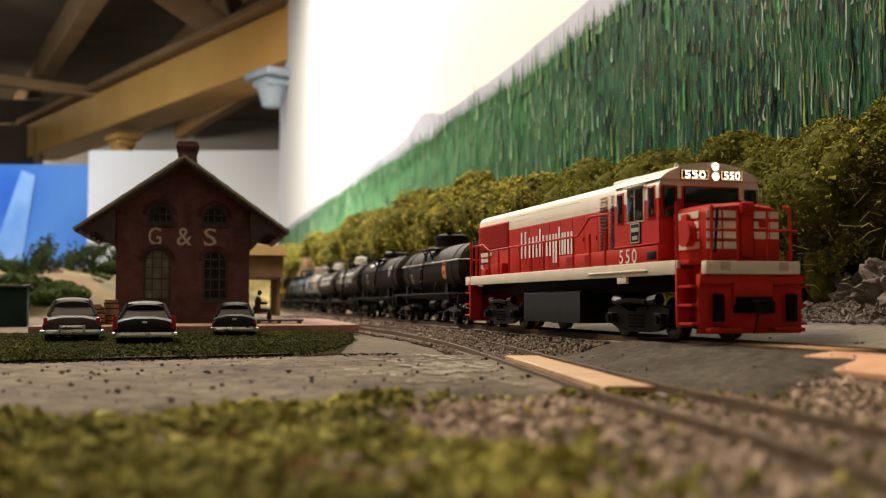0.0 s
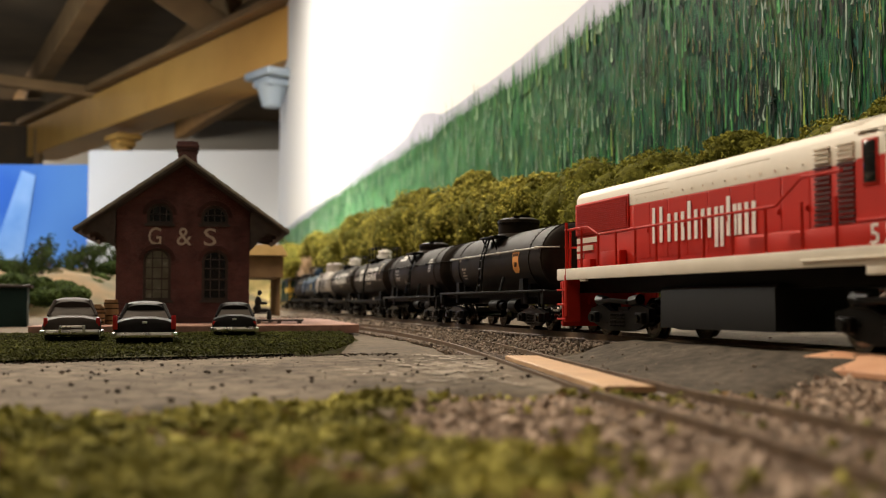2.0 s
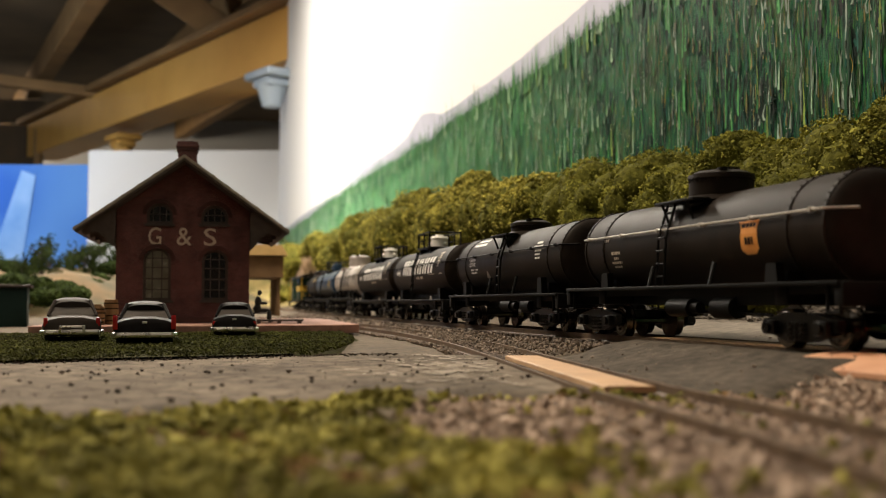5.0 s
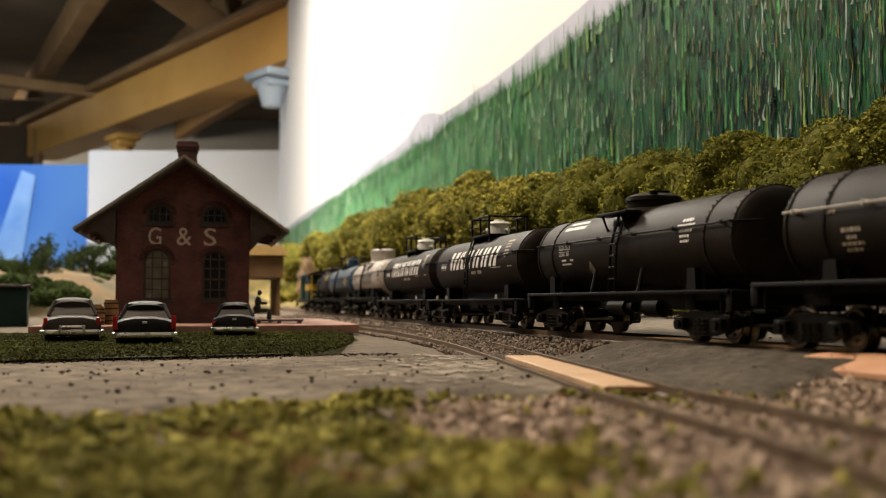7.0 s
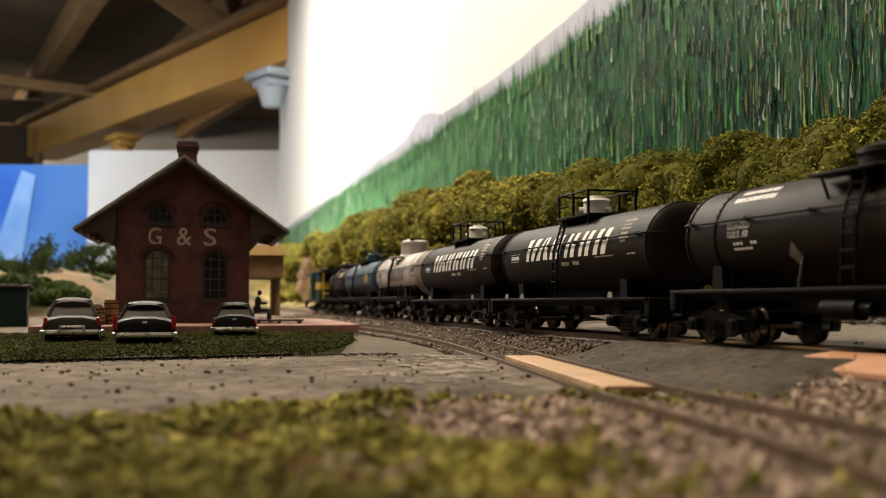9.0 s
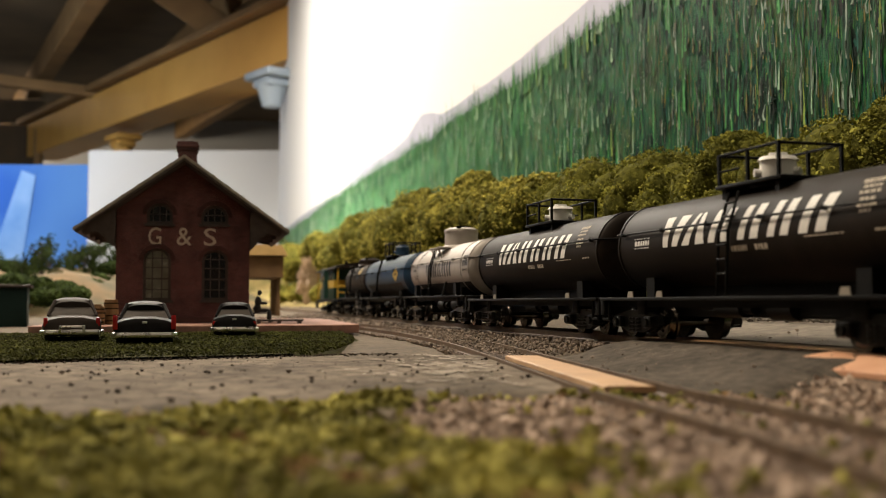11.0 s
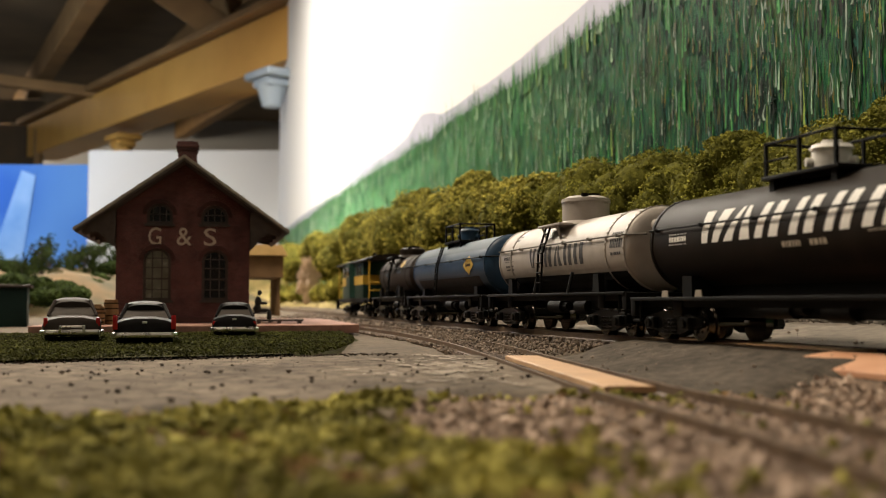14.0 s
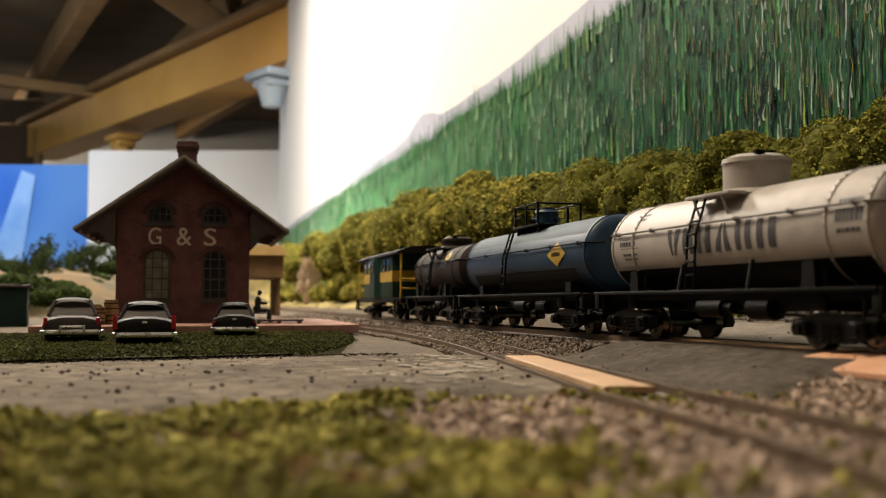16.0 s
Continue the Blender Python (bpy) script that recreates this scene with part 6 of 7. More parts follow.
# ---- station ----
def brick_wall_material():
    m = bpy.data.materials.new("station_brick")
    m.use_nodes = True
    n, l = m.node_tree.nodes, m.node_tree.links
    b = n["Principled BSDF"]
    tc, mp, br = n.new("ShaderNodeTexCoord"), n.new("ShaderNodeMapping"), n.new("ShaderNodeTexBrick")
    mp.inputs["Rotation"].default_value = (radians(90), 0, 0)
    l.new(tc.outputs["Object"], mp.inputs["Vector"])
    l.new(mp.outputs[0], br.inputs["Vector"])
    br.inputs["Scale"].default_value = 1.0
    br.inputs["Brick Width"].default_value, br.inputs["Row Height"].default_value, br.inputs["Mortar Size"].default_value = 0.0026, 0.00095, 0.00009
    br.inputs["Color1"].default_value, br.inputs["Color2"].default_value = (0.105, 0.031, 0.029, 1), (0.068, 0.021, 0.021, 1)
    br.inputs["Mortar"].default_value = (0.15, 0.085, 0.075, 1)
    nz = n.new("ShaderNodeTexNoise")
    nz.inputs["Scale"].default_value, nz.inputs["Detail"].default_value = 120, 7
    l.new(tc.outputs["Object"], nz.inputs["Vector"])
    ramp = n.new("ShaderNodeMapRange")
    ramp.inputs[1].default_value, ramp.inputs[2].default_value, ramp.inputs[3].default_value, ramp.inputs[4].default_value = 0.3, 0.75, 0.7, 1.5
    l.new(nz.outputs["Fac"], ramp.inputs[0])
    hs = n.new("ShaderNodeHueSaturation")
    l.new(ramp.outputs[0], hs.inputs["Value"])
    l.new(br.outputs["Color"], hs.inputs["Color"])
    l.new(hs.outputs["Color"], b.inputs["Base Color"])
    b.inputs["Roughness"].default_value = 0.8
    bp = n.new("ShaderNodeBump")
    bp.inputs["Distance"].default_value, bp.inputs["Strength"].default_value, bp.invert = 0.0002, 0.8, True
    l.new(br.outputs["Fac"], bp.inputs["Height"])
    l.new(bp.outputs["Normal"], b.inputs["Normal"])
    return m


def arch_outline(u0, u1, z0, z1, grow=0.0):
    """A tall opening with a segmental arch on top."""
    u0, u1, z0, z1 = u0 - grow, u1 + grow, z0 - grow, z1 + grow
    w = u1 - u0
    spring = z1 - w * 0.47
    pts = [(u0, z0), (u1, z0)]
    for k in range(11):
        a = math.pi * k / 10
        pts.append(((u0 + u1) / 2 + w / 2 * math.cos(a), spring + (z1 - spring) * math.sin(a)))
    return pts


def station():
    ob = empty("station", pose(-0.1455, 0.585, -0.0009, 0, 0, 13), "dark red brick depot with slate gable roof", "building")
    m = lambda u, v, w: (u * MM, w * MM, v * MM)
    brick = brick_wall_material()
    half, depth, ridge, rise = 36.3, 105.0, 92.6, 0.717
    openings = [(-21.8, -6.8, 12.6, 41.8), (10.0, 24.4, 12.6, 41.2), (-20.2, -6.2, 55.4, 67.0), (9.4, 24.2, 55.6, 66.4)]
    top = ridge - 3.6
    bm = bmesh.new()
    prism(bm, [(-half, 0), (half, 0), (half, top - half * rise), (0, top), (-half, top - half * rise)], 0, 3.0, m)
    wall = new("gable_wall", mesh_of("gable_wall", bm, brick))
    bm = bmesh.new()
    for o in openings:
        prism(bm, arch_outline(*o), -2, 8, m)
    cut = new("cutter", mesh_of("cutter", bm, brick))
    mod = wall.modifiers.new("openings", "BOOLEAN")
    mod.operation, mod.object, mod.solver = "DIFFERENCE", cut, "EXACT"
    bpy.context.view_layer.update()
    me = bpy.data.meshes.new_from_object(wall.evaluated_get(bpy.context.evaluated_depsgraph_get()))
    wall.modifiers.clear()
    wall.data = me
    bpy.data.objects.remove(cut)
    wall.parent = ob
    for k, (u0, u1, z0, z1) in enumerate(openings):
        bm = bmesh.new()
        outer, inner = arch_outline(u0, u1, z0, z1, 0.0), arch_outline(u0, u1, z0, z1, -1.5)
        for i in range(len(outer)):
            j = (i + 1) % len(outer)
            q = [bm.verts.new(m(p[0], p[1], w)) for w in (1.0, 2.0) for p in (outer[i], outer[j], inner[j], inner[i])]
            bm.faces.new(q[:4]), bm.faces.new(q[4:])
            bm.faces.new((q[2], q[3], q[7], q[6]))
        bmesh.ops.remove_doubles(bm, verts=bm.verts, dist=1e-6)
        win = part("window", bm, TRIM, ob, smooth=False)
        bm = bmesh.new()
        prism(bm, arch_outline(u0, u1, z0, z1, -0.8), 1.7, 0.3, m)
        part("pane", bm, WINDOW_BLIND if k == 0 else DARK_GLASS, win, "pale blind behind glass" if k == 0 else "")
        bars_u = [u0 + (u1 - u0) * q for q in ((0.33, 0.67) if k < 2 else (0.25, 0.5, 0.75))]
        for u in bars_u:
            bm = bmesh.new()
            box(bm, u * MM, 1.4 * MM, (z0 + 0.8) * MM, 0.6 * MM, 0.7 * MM, (z1 - z0 - 2.2) * MM)
            part("muntin", bm, TRIM, win)
        for q in ((0.2, 0.4, 0.62, 0.8) if k < 2 else (0.45,)):
            bm = bmesh.new()
            box(bm, (u0 + u1) / 2 * MM, 1.35 * MM, (z0 + (z1 - z0) * q) * MM, (u1 - u0 - 1.6) * MM, 0.7 * MM, (0.9 if q == 0.4 else 0.55) * MM)
            part("muntin", bm, TRIM, win)
        # brick arch over the opening and a stone sill
        bm = bmesh.new()
        arc = arch_outline(u0, u1, z0, z1, 0.2)[2:]
        arc2 = arch_outline(u0, u1, z0, z1, 2.4)[2:]
        for i in range(len(arc) - 1):
            q = [bm.verts.new(m(p[0], p[1], w)) for w in (-0.7, 0.0) for p in (arc[i], arc[i + 1], arc2[i + 1], arc2[i])]
            bm.faces.new(q[:4])
            for a, b in ((0, 1), (1, 2), (2, 3), (3, 0)):
                bm.faces.new((q[a], q[b], q[b + 4], q[a + 4]))
        bmesh.ops.remove_doubles(bm, verts=bm.verts, dist=1e-6)
        bmesh.ops.recalc_face_normals(bm, faces=bm.faces)
        part("arch", bm, BRICK, ob, smooth=False)
        bm = bmesh.new()
        box(bm, (u0 + u1) / 2 * MM, -0.4 * MM, (z0 - 1.4) * MM, (u1 - u0 + 2.4) * MM, 2.2 * MM, 1.3 * MM, bevel=0.0002)
        part("sill", bm, TRIM, ob)
    bm = bmesh.new()
    box(bm, 16.5 * MM, 14 * MM, 14 * MM, 4 * MM, 1 * MM, 12 * MM)
    part("curtain", bm, material("red_curtain", (0.55, 0.10, 0.04), (0.75, 0.22, 0.10), 0.8, 300), ob, "red curtain behind the window")
    for side in (-1, 1):
        bm = bmesh.new()
        box(bm, side * (half - 1.5) * MM, (depth / 2 + 1.5) * MM, 0, 3 * MM, depth * MM, (top - half * rise) * MM)
        part("side_wall", bm, brick, ob)
        # roof slab, slate courses and barge board
        bm = bmesh.new()
        eave = 57.0
        prism(bm, [(0, ridge), (side * eave, ridge - eave * rise), (side * eave, ridge - eave * rise - 2.0), (0, ridge - 2.6)], -13, depth + 26, m)
        roof = part("roof", bm, ROOF, ob, "grey slate roof slope", smooth=False)
        bm = bmesh.new()
        prism(bm, [(0, ridge + 0.5), (side * (eave + 0.8), ridge - eave * rise - 0.1), (side * (eave + 0.8), ridge - eave * rise - 1.7), (0, ridge - 1.3)], -14.0, 1.0, m)
        part("barge_board", bm, TRIM_GREY, roof, "pale grey barge board")
        for k in range(7):
            bm = bmesh.new()
            a, b = eave * k / 7, eave * (k + 1) / 7
            prism(bm, [(side * a, ridge - a * rise + 0.1), (side * (b + 0.6), ridge - b * rise + 0.5), (side * (b + 0.6), ridge - b * rise - 0.2), (side * a, ridge - a * rise - 0.1)], -12.9, depth + 25.8, m)
            part("slate_course", bm, ROOF, roof, smooth=False)
        # soffit brackets
        for w in (-9.0, 1.5, 30.0, 60.0, 90.0):
            bm = bmesh.new()
            z = ridge - half * rise - 3.2
            prism(bm, [(side * half, z), (side * (half + 17), z - 17 * rise), (side * (half + 17), z - 17 * rise - 2.2), (side * (half + 9), z - 13), (side * (half + 2), z - 21), (side * half, z - 21)], w, 1.6, m)
            part("bracket", bm, TRIM, ob, smooth=False)
        bm = bmesh.new()
        prism(bm, [(side * 0, ridge - 2.8), (side * (eave - 1), ridge - (eave - 1) * rise - 2.6), (side * (eave - 1), ridge - (eave - 1) * rise - 3.2), (0, ridge - 3.4)], -12, depth + 24, m)
        part("soffit", bm, TRIM, ob, smooth=False)
    bm = bmesh.new()
    box(bm, 0, (depth + 1.5) * MM, 0, (2 * half - 6) * MM, 3 * MM, (top - half * rise) * MM)
    part("rear_wall", bm, brick, ob)
    bm = bmesh.new()
    box(bm, 0, -0.4 * MM, 0, (2 * half + 1) * MM, 1.6 * MM, 3.2 * MM, bevel=0.0002)
    part("plinth", bm, BRICK, ob)
    # chimney with corbelled cap
    bm = bmesh.new()
    box(bm, 1 * MM, 38 * MM, 74 * MM, 11.0 * MM, 11.0 * MM, 30 * MM, bevel=0.0002)
    ch = part("chimney", bm, brick, ob, "red brick chimney")
    for z, w in ((101.5, 12.4), (103.4, 13.4), (105.3, 12.2)):
        bm = bmesh.new()
        box(bm, 1 * MM, 38 * MM, z * MM, w * MM, w * MM, 1.9 * MM, bevel=0.0002)
        part("cap_course", bm, BRICK, ch)
    bm = bmesh.new()
    box(bm, 1 * MM, 38 * MM, 107.2 * MM, 7 * MM, 7 * MM, 0.6 * MM)
    part("flue", bm, FRAME_BLACK, ch)
    for text, u in (("G", -15.8), ("&", 0.2), ("S", 14.4)):
        lettering("sign_letter", text, SIGN, ob, Matrix.Translation((u * MM, -0.12 * MM, 48.4 * MM)) @ pose(0, 0, 0, 90, 0, 0), 0.0100, 0.0070 if text != "&" else 0.0082, "cream painted letter", bold=0.004)
    return ob


WINDOW_BLIND = material("window_blind", (0.12, 0.12, 0.085), (0.20, 0.20, 0.15), 0.25, 200)
station()

# brick platform round the station
verts_platform = bmesh.new()
pm = lambda u, v, w: (u * MM, v * MM, w * MM)
prism(verts_platform, [(-72, -62), (76, -62), (92, -50), (94, 150), (-72, 150)], -4.5, 4.5, pm)
bmesh.ops.bevel(verts_platform, geom=[e for e in verts_platform.edges], offset=0.0003, segments=1, affect="EDGES")
plat = new("platform", mesh_of("platform", verts_platform, PLATFORM))
plat.matrix_basis = pose(-0.1455, 0.585, -0.0010, 0, 0, 13)
tagged(plat, "pinkish brick platform with a low edge round the depot", "platform", "", "structure")


def barrel(x, y, r, h, mat, label):
    ob = empty("barrel", pose(x * MM, y * MM, -0.0009), label, "barrel", "barrels by the depot")
    bm = bmesh.new()
    prof = [(0, r * 0.86), (h * 0.25, r * 0.97), (h * 0.5, r), (h * 0.75, r * 0.97), (h, r * 0.86)]
    for (z0, r0), (z1, r1) in zip(prof, prof[1:]):
        rod(bm, (0, 0, z0 * MM), (0, 0, z1 * MM), r0 * MM, 18, r1 * MM)
    part("staves", bm, mat, ob)
    for z in (0.15, 0.36, 0.64, 0.85):
        bm = bmesh.new()
        rod(bm, (0, 0, (h * z - 0.3) * MM), (0, 0, (h * z + 0.3) * MM), (r * 0.985 + 0.1) * MM, 18)
        part("hoop", bm, FRAME_BLACK, ob)
    return ob


WOODY = material("barrel_wood", (0.16, 0.085, 0.03), (0.28, 0.16, 0.06), 0.7, 200)
barrel(-181.5, 546, 3.7, 10.5, WOODY, "brown wooden barrel beside the depot wall")
barrel(-174.0, 548, 3.9, 13.0, WOODY, "tall brown wooden barrel beside the depot wall")
barrel(-177.5, 538, 3.6, 9.5, WOODY, "brown wooden barrel standing on the platform")


# ---- parked cars: x forward, z up from the ground ----
def car(x, y, turn, width, height, length, paint, label, fins=False, round_top=False, twin=False):
    ob = empty("car", pose(x * MM, y * MM, -0.0049, 0, 0, 90 + turn), label, "car", "cars parked on the lawn")
    w, h, L = width / 2, height, length
    waist = h * 0.60

    def sec(xx, ww, z0, z1, crown):
        pts = [(-ww * 0.93, z0), (-ww, z0 + (z1 - z0) * 0.25), (-ww, z0 + (z1 - z0) * 0.62), (-ww * 0.95, z0 + (z1 - z0) * 0.88), (-ww * 0.74, z1 + crown * 0.3), (-ww * 0.35, z1 + crown * 1.6)]
        return (xx * MM, [(a * MM, b * MM) for a, b in pts] + [(-a * MM, b * MM) for a, b in reversed(pts)])

    bm = bmesh.new()
    tail = waist * (0.97 if not round_top else 0.9)
    loft_x(bm, [sec(-L * 0.5, w * 0.90, h * 0.20, tail * 0.80, 0.5), sec(-L * 0.485, w * 0.96, h * 0.17, tail * 0.93, 0.6), sec(-L * 0.42, w, h * 0.15, tail * 0.98, 0.7),
                sec(-L * 0.25, w, h * 0.15, waist, 0.4), sec(0, w, h * 0.15, waist, 0.3), sec(L * 0.25, w, h * 0.15, waist * 0.99, 0.4), sec(L * 0.44, w * 0.97, h * 0.17, waist * 0.93, 0.4),
                sec(L * 0.5, w * 0.88, h * 0.22, waist * 0.8, 0)])
    part("body", bm, paint, ob)
    # cabin: glass band with a roof shell on top
    bm = bmesh.new()
    gw = 0.84
    def cab_sec(xx, lo, hi, wl, wh):
        pts = [(-w * wl, lo), (-w * wh, hi), (w * wh, hi), (w * wl, lo)]
        return (xx * MM, [(a * MM, b * MM) for a, b in pts])
    bm2 = bmesh.new()
    loft_x(bm2, [cab_sec(-L * 0.30, waist * 0.98, waist * 1.0, gw, gw * 0.97), cab_sec(-L * 0.20, waist * 0.98, h * 0.925, gw, 0.60), cab_sec(L * 0.07, waist * 0.98, h * 0.925, gw, 0.60), cab_sec(L * 0.17, waist * 0.98, waist * 1.0, gw, gw * 0.97)])
    bm.free()
    part("window_glass", bm2, CAR_GLASS, ob)
    bm = bmesh.new()
    roofw = 0.70 if round_top else 0.68
    def roof_sec(xx, hi, ww):
        arc = ((1.04, 0.15), (0.97, 0.085), (0.84, 0.045), (0.62, 0.018), (0.32, 0.004), (0.0, 0.0))
        pts = [(-w * ww * a, hi - h * b) for a, b in arc] + [(w * ww * a, hi - h * b) for a, b in reversed(arc[:-1])]
        return (xx * MM, [(a * MM, b * MM) for a, b in pts])
    loft_x(bm, [roof_sec(-L * 0.245, h * 0.905, roofw * 0.90), roof_sec(-L * 0.222, h * 0.95, roofw * 0.95), roof_sec(-L * 0.17, h * 0.985, roofw), roof_sec(-L * 0.08, h, roofw * 1.01),
                roof_sec(L * 0.02, h * 0.99, roofw), roof_sec(L * 0.08, h * 0.955, roofw * 0.95)])
    part("roof", bm, paint, ob)
    for side in (-1, 1):
        bm = bmesh.new()
        for a, b in (((-0.305, 0.985), (-0.215, 0.93)), ((-0.06, 0.99), (-0.06, 0.93)), ((0.17, 0.99), (0.085, 0.93))):
            za, zb = waist * a[1] if a[1] > 0.97 else h * a[1], h * b[1]
            rod(bm, (L * a[0] * MM, side * w * 0.835 * MM, za * MM), (L * b[0] * MM, side * w * 0.62 * MM, zb * MM), 0.55 * MM, 6)
        part("pillar", bm, paint, ob)
        bm = bmesh.new()
        if fins:
            prism(bm, [(-L * 0.50, h * 0.34), (-L * 0.508, h * 0.69), (-L * 0.40, h * 0.655), (-L * 0.18, h * 0.58), (-L * 0.18, h * 0.40)], (w * 0.90 if side > 0 else -w * 1.0), w * 0.10, lambda u, v, q: (u * MM, q * MM, v * MM))
            part("fin", bm, paint, ob)
            bm = bmesh.new()
            box(bm, -L * 0.506 * MM, side * w * 0.94 * MM, h * 0.36 * MM, 1.0 * MM, 1.7 * MM, h * 0.31 * MM, bevel=0.0003)
        else:
            box(bm, -L * 0.487 * MM, side * w * 0.88 * MM, h * 0.36 * MM, 1.2 * MM, 1.5 * MM, h * (0.19 if round_top else 0.10) * MM, bevel=0.0003)
        part("tail_light", bm, TAIL_RED, ob, "red tail light")
        bm = bmesh.new()
        rod(bm, (-L * 0.12 * MM, side * w * 1.0 * MM, h * 0.45 * MM), (L * 0.40 * MM, side * w * 1.0 * MM, h * 0.47 * MM), 0.25 * MM, 6)
        part("side_trim", bm, CHROME, ob)
        for xx in (-L * 0.30, L * 0.31):
            bm = bmesh.new()
            rod(bm, (xx * MM, side * w * 0.62 * MM, 3.9 * MM), (xx * MM, side * w * 0.93 * MM, 3.9 * MM), 3.9 * MM, 22)
            tyre = part("wheel", bm, TYRE, ob)
            bm = bmesh.new()
            rod(bm, (xx * MM, side * w * 0.93 * MM, 3.9 * MM), (xx * MM, side * w * 0.96 * MM, 3.9 * MM), 2.2 * MM, 16, 1.6 * MM)
            part("hub_cap", bm, CHROME, tyre)
    bm = bmesh.new()
    z = h * 0.235
    pipe(bm, [(-L * 0.46 * MM, -w * 1.02 * MM, z * MM), (-L * 0.512 * MM, -w * 0.86 * MM, z * MM), (-L * 0.525 * MM, 0, z * MM), (-L * 0.512 * MM, w * 0.86 * MM, z * MM), (-L * 0.46 * MM, w * 1.02 * MM, z * MM)], 1.0 * MM, 8)
    bump = part("rear_bumper", bm, CHROME, ob, "chrome rear bumper")
    if twin:
        bm = bmesh.new()
        for side in (-1, 1):
            box(bm, -L * 0.532 * MM, side * w * 0.40 * MM, h * 0.20 * MM, 1.0 * MM, 1.0 * MM, h * 0.19 * MM, bevel=0.0003)
        pipe(bm, [(-L * 0.53 * MM, -w * 0.4 * MM, h * 0.36 * MM), (-L * 0.53 * MM, w * 0.4 * MM, h * 0.36 * MM)], 0.35 * MM)
        part("overrider", bm, CHROME, bump)
    else:
        bm = bmesh.new()
        box(bm, -L * 0.505 * MM, 0, h * 0.49 * MM, 0.5 * MM, 1.8 * MM, 0.8 * MM, bevel=0.0002)
        part("boot_badge", bm, CHROME, ob)
    bm = bmesh.new()
    pipe(bm, [(L * 0.47 * MM, -w * 0.98 * MM, z * MM), (L * 0.525 * MM, 0, z * MM), (L * 0.47 * MM, w * 0.98 * MM, z * MM)], 0.7 * MM, 8)
    part("front_bumper", bm, CHROME, ob)
    bm = bmesh.new()
    pipe(bm, [(-L * 0.302 * MM, -w * 0.80 * MM, waist * 1.01 * MM), (-L * 0.222 * MM, -w * 0.58 * MM, h * 0.915 * MM), (-L * 0.222 * MM, w * 0.58 * MM, h * 0.915 * MM), (-L * 0.302 * MM, w * 0.80 * MM, waist * 1.01 * MM)], 0.28 * MM)
    part("rear_window_trim", bm, paint, ob)
    return ob


car(-151.5, 428, 19, 21.6, 17.6, 58, CAR_GREY, "dark grey rounded sedan with twin chrome overriders", round_top=True, twin=True)
car(-115.3, 406, 15, 21.6, 16.2, 60, CAR_BLACK, "glossy black finned sedan with red tail lights", fins=True)
car(-97.6, 490, 11, 19.6, 15.8, 54, CAR_BLACK, "small glossy black sedan with chrome bumper")


# ---- things beside and behind the station ----
def bench_and_figure():
    ob = empty("bench", pose(-0.1035, 0.596, -0.0009, 0, 0, 13), "dark wooden bench on the platform", "bench")
    bm = bmesh.new()
    for y in (-2.2, 0, 2.2):
        box(bm, 0, y * MM, 5.0 * MM, 11 * MM, 1.7 * MM, 0.7 * MM)
    part("seat", bm, TRIM, ob)
    for x in (-4.5, 4.5):
        bm = bmesh.new()
        box(bm, x * MM, 0, 0, 1 * MM, 6 * MM, 5.0 * MM)
        part("leg", bm, TRIM, ob)
    bm = bmesh.new()
    for c, r in (((-1, 0, 8), (2.2, 1.9, 3.0)), ((-0.6, 0, 12), (1.9, 2.1, 3.2)), ((0.2, 0, 17.0), (1.3, 1.2, 1.6)), ((2.5, -1, 7), (3.6, 1.2, 1.2)), ((2.5, 1, 7), (3.6, 1.2, 1.2)),
                 ((6.0, -1, 4), (1.1, 1.0, 3.4)), ((6.0, 1, 4), (1.1, 1.0, 3.4)), ((2.5, 0, 11), (2.6, 1.6, 0.9)), ((7.0, 0, 1.2), (1.8, 1.8, 0.8))):
        bmesh.ops.create_icosphere(bm, subdivisions=2, radius=1.0, matrix=Matrix.Translation([v * MM for v in c]) @ Matrix.Diagonal((*[v * MM for v in r], 1)))
    fig = new("figurine", mesh_of("figurine", bm, material("figurine_dark", (0.010, 0.009, 0.009), (0.035, 0.03, 0.027), 0.7, 300), True))
    fig.matrix_basis = pose(-0.1045, 0.594, -0.0009, 0, 0, -8)
    tagged(fig, "small dark seated figurine on the bench", "figurine")
    bm = bmesh.new()
    for k in range(6):
        box(bm, 0, (-6 + k * 2.4) * MM, 1.3 * MM, 26 * MM, 2.0 * MM, 0.9 * MM, bevel=0.0001)
    for x in (-11, 0, 11):
        box(bm, x * MM, 0, 0, 2 * MM, 14 * MM, 1.3 * MM)
    pal = new("pallet", mesh_of("pallet", bm, TRIM))
    pal.matrix_basis = pose(-0.0905, 0.578, -0.0009, 0, 0, 10)
    tagged(pal, "low dark timber pallet lying on the platform", "pallet")


bench_and_figure()


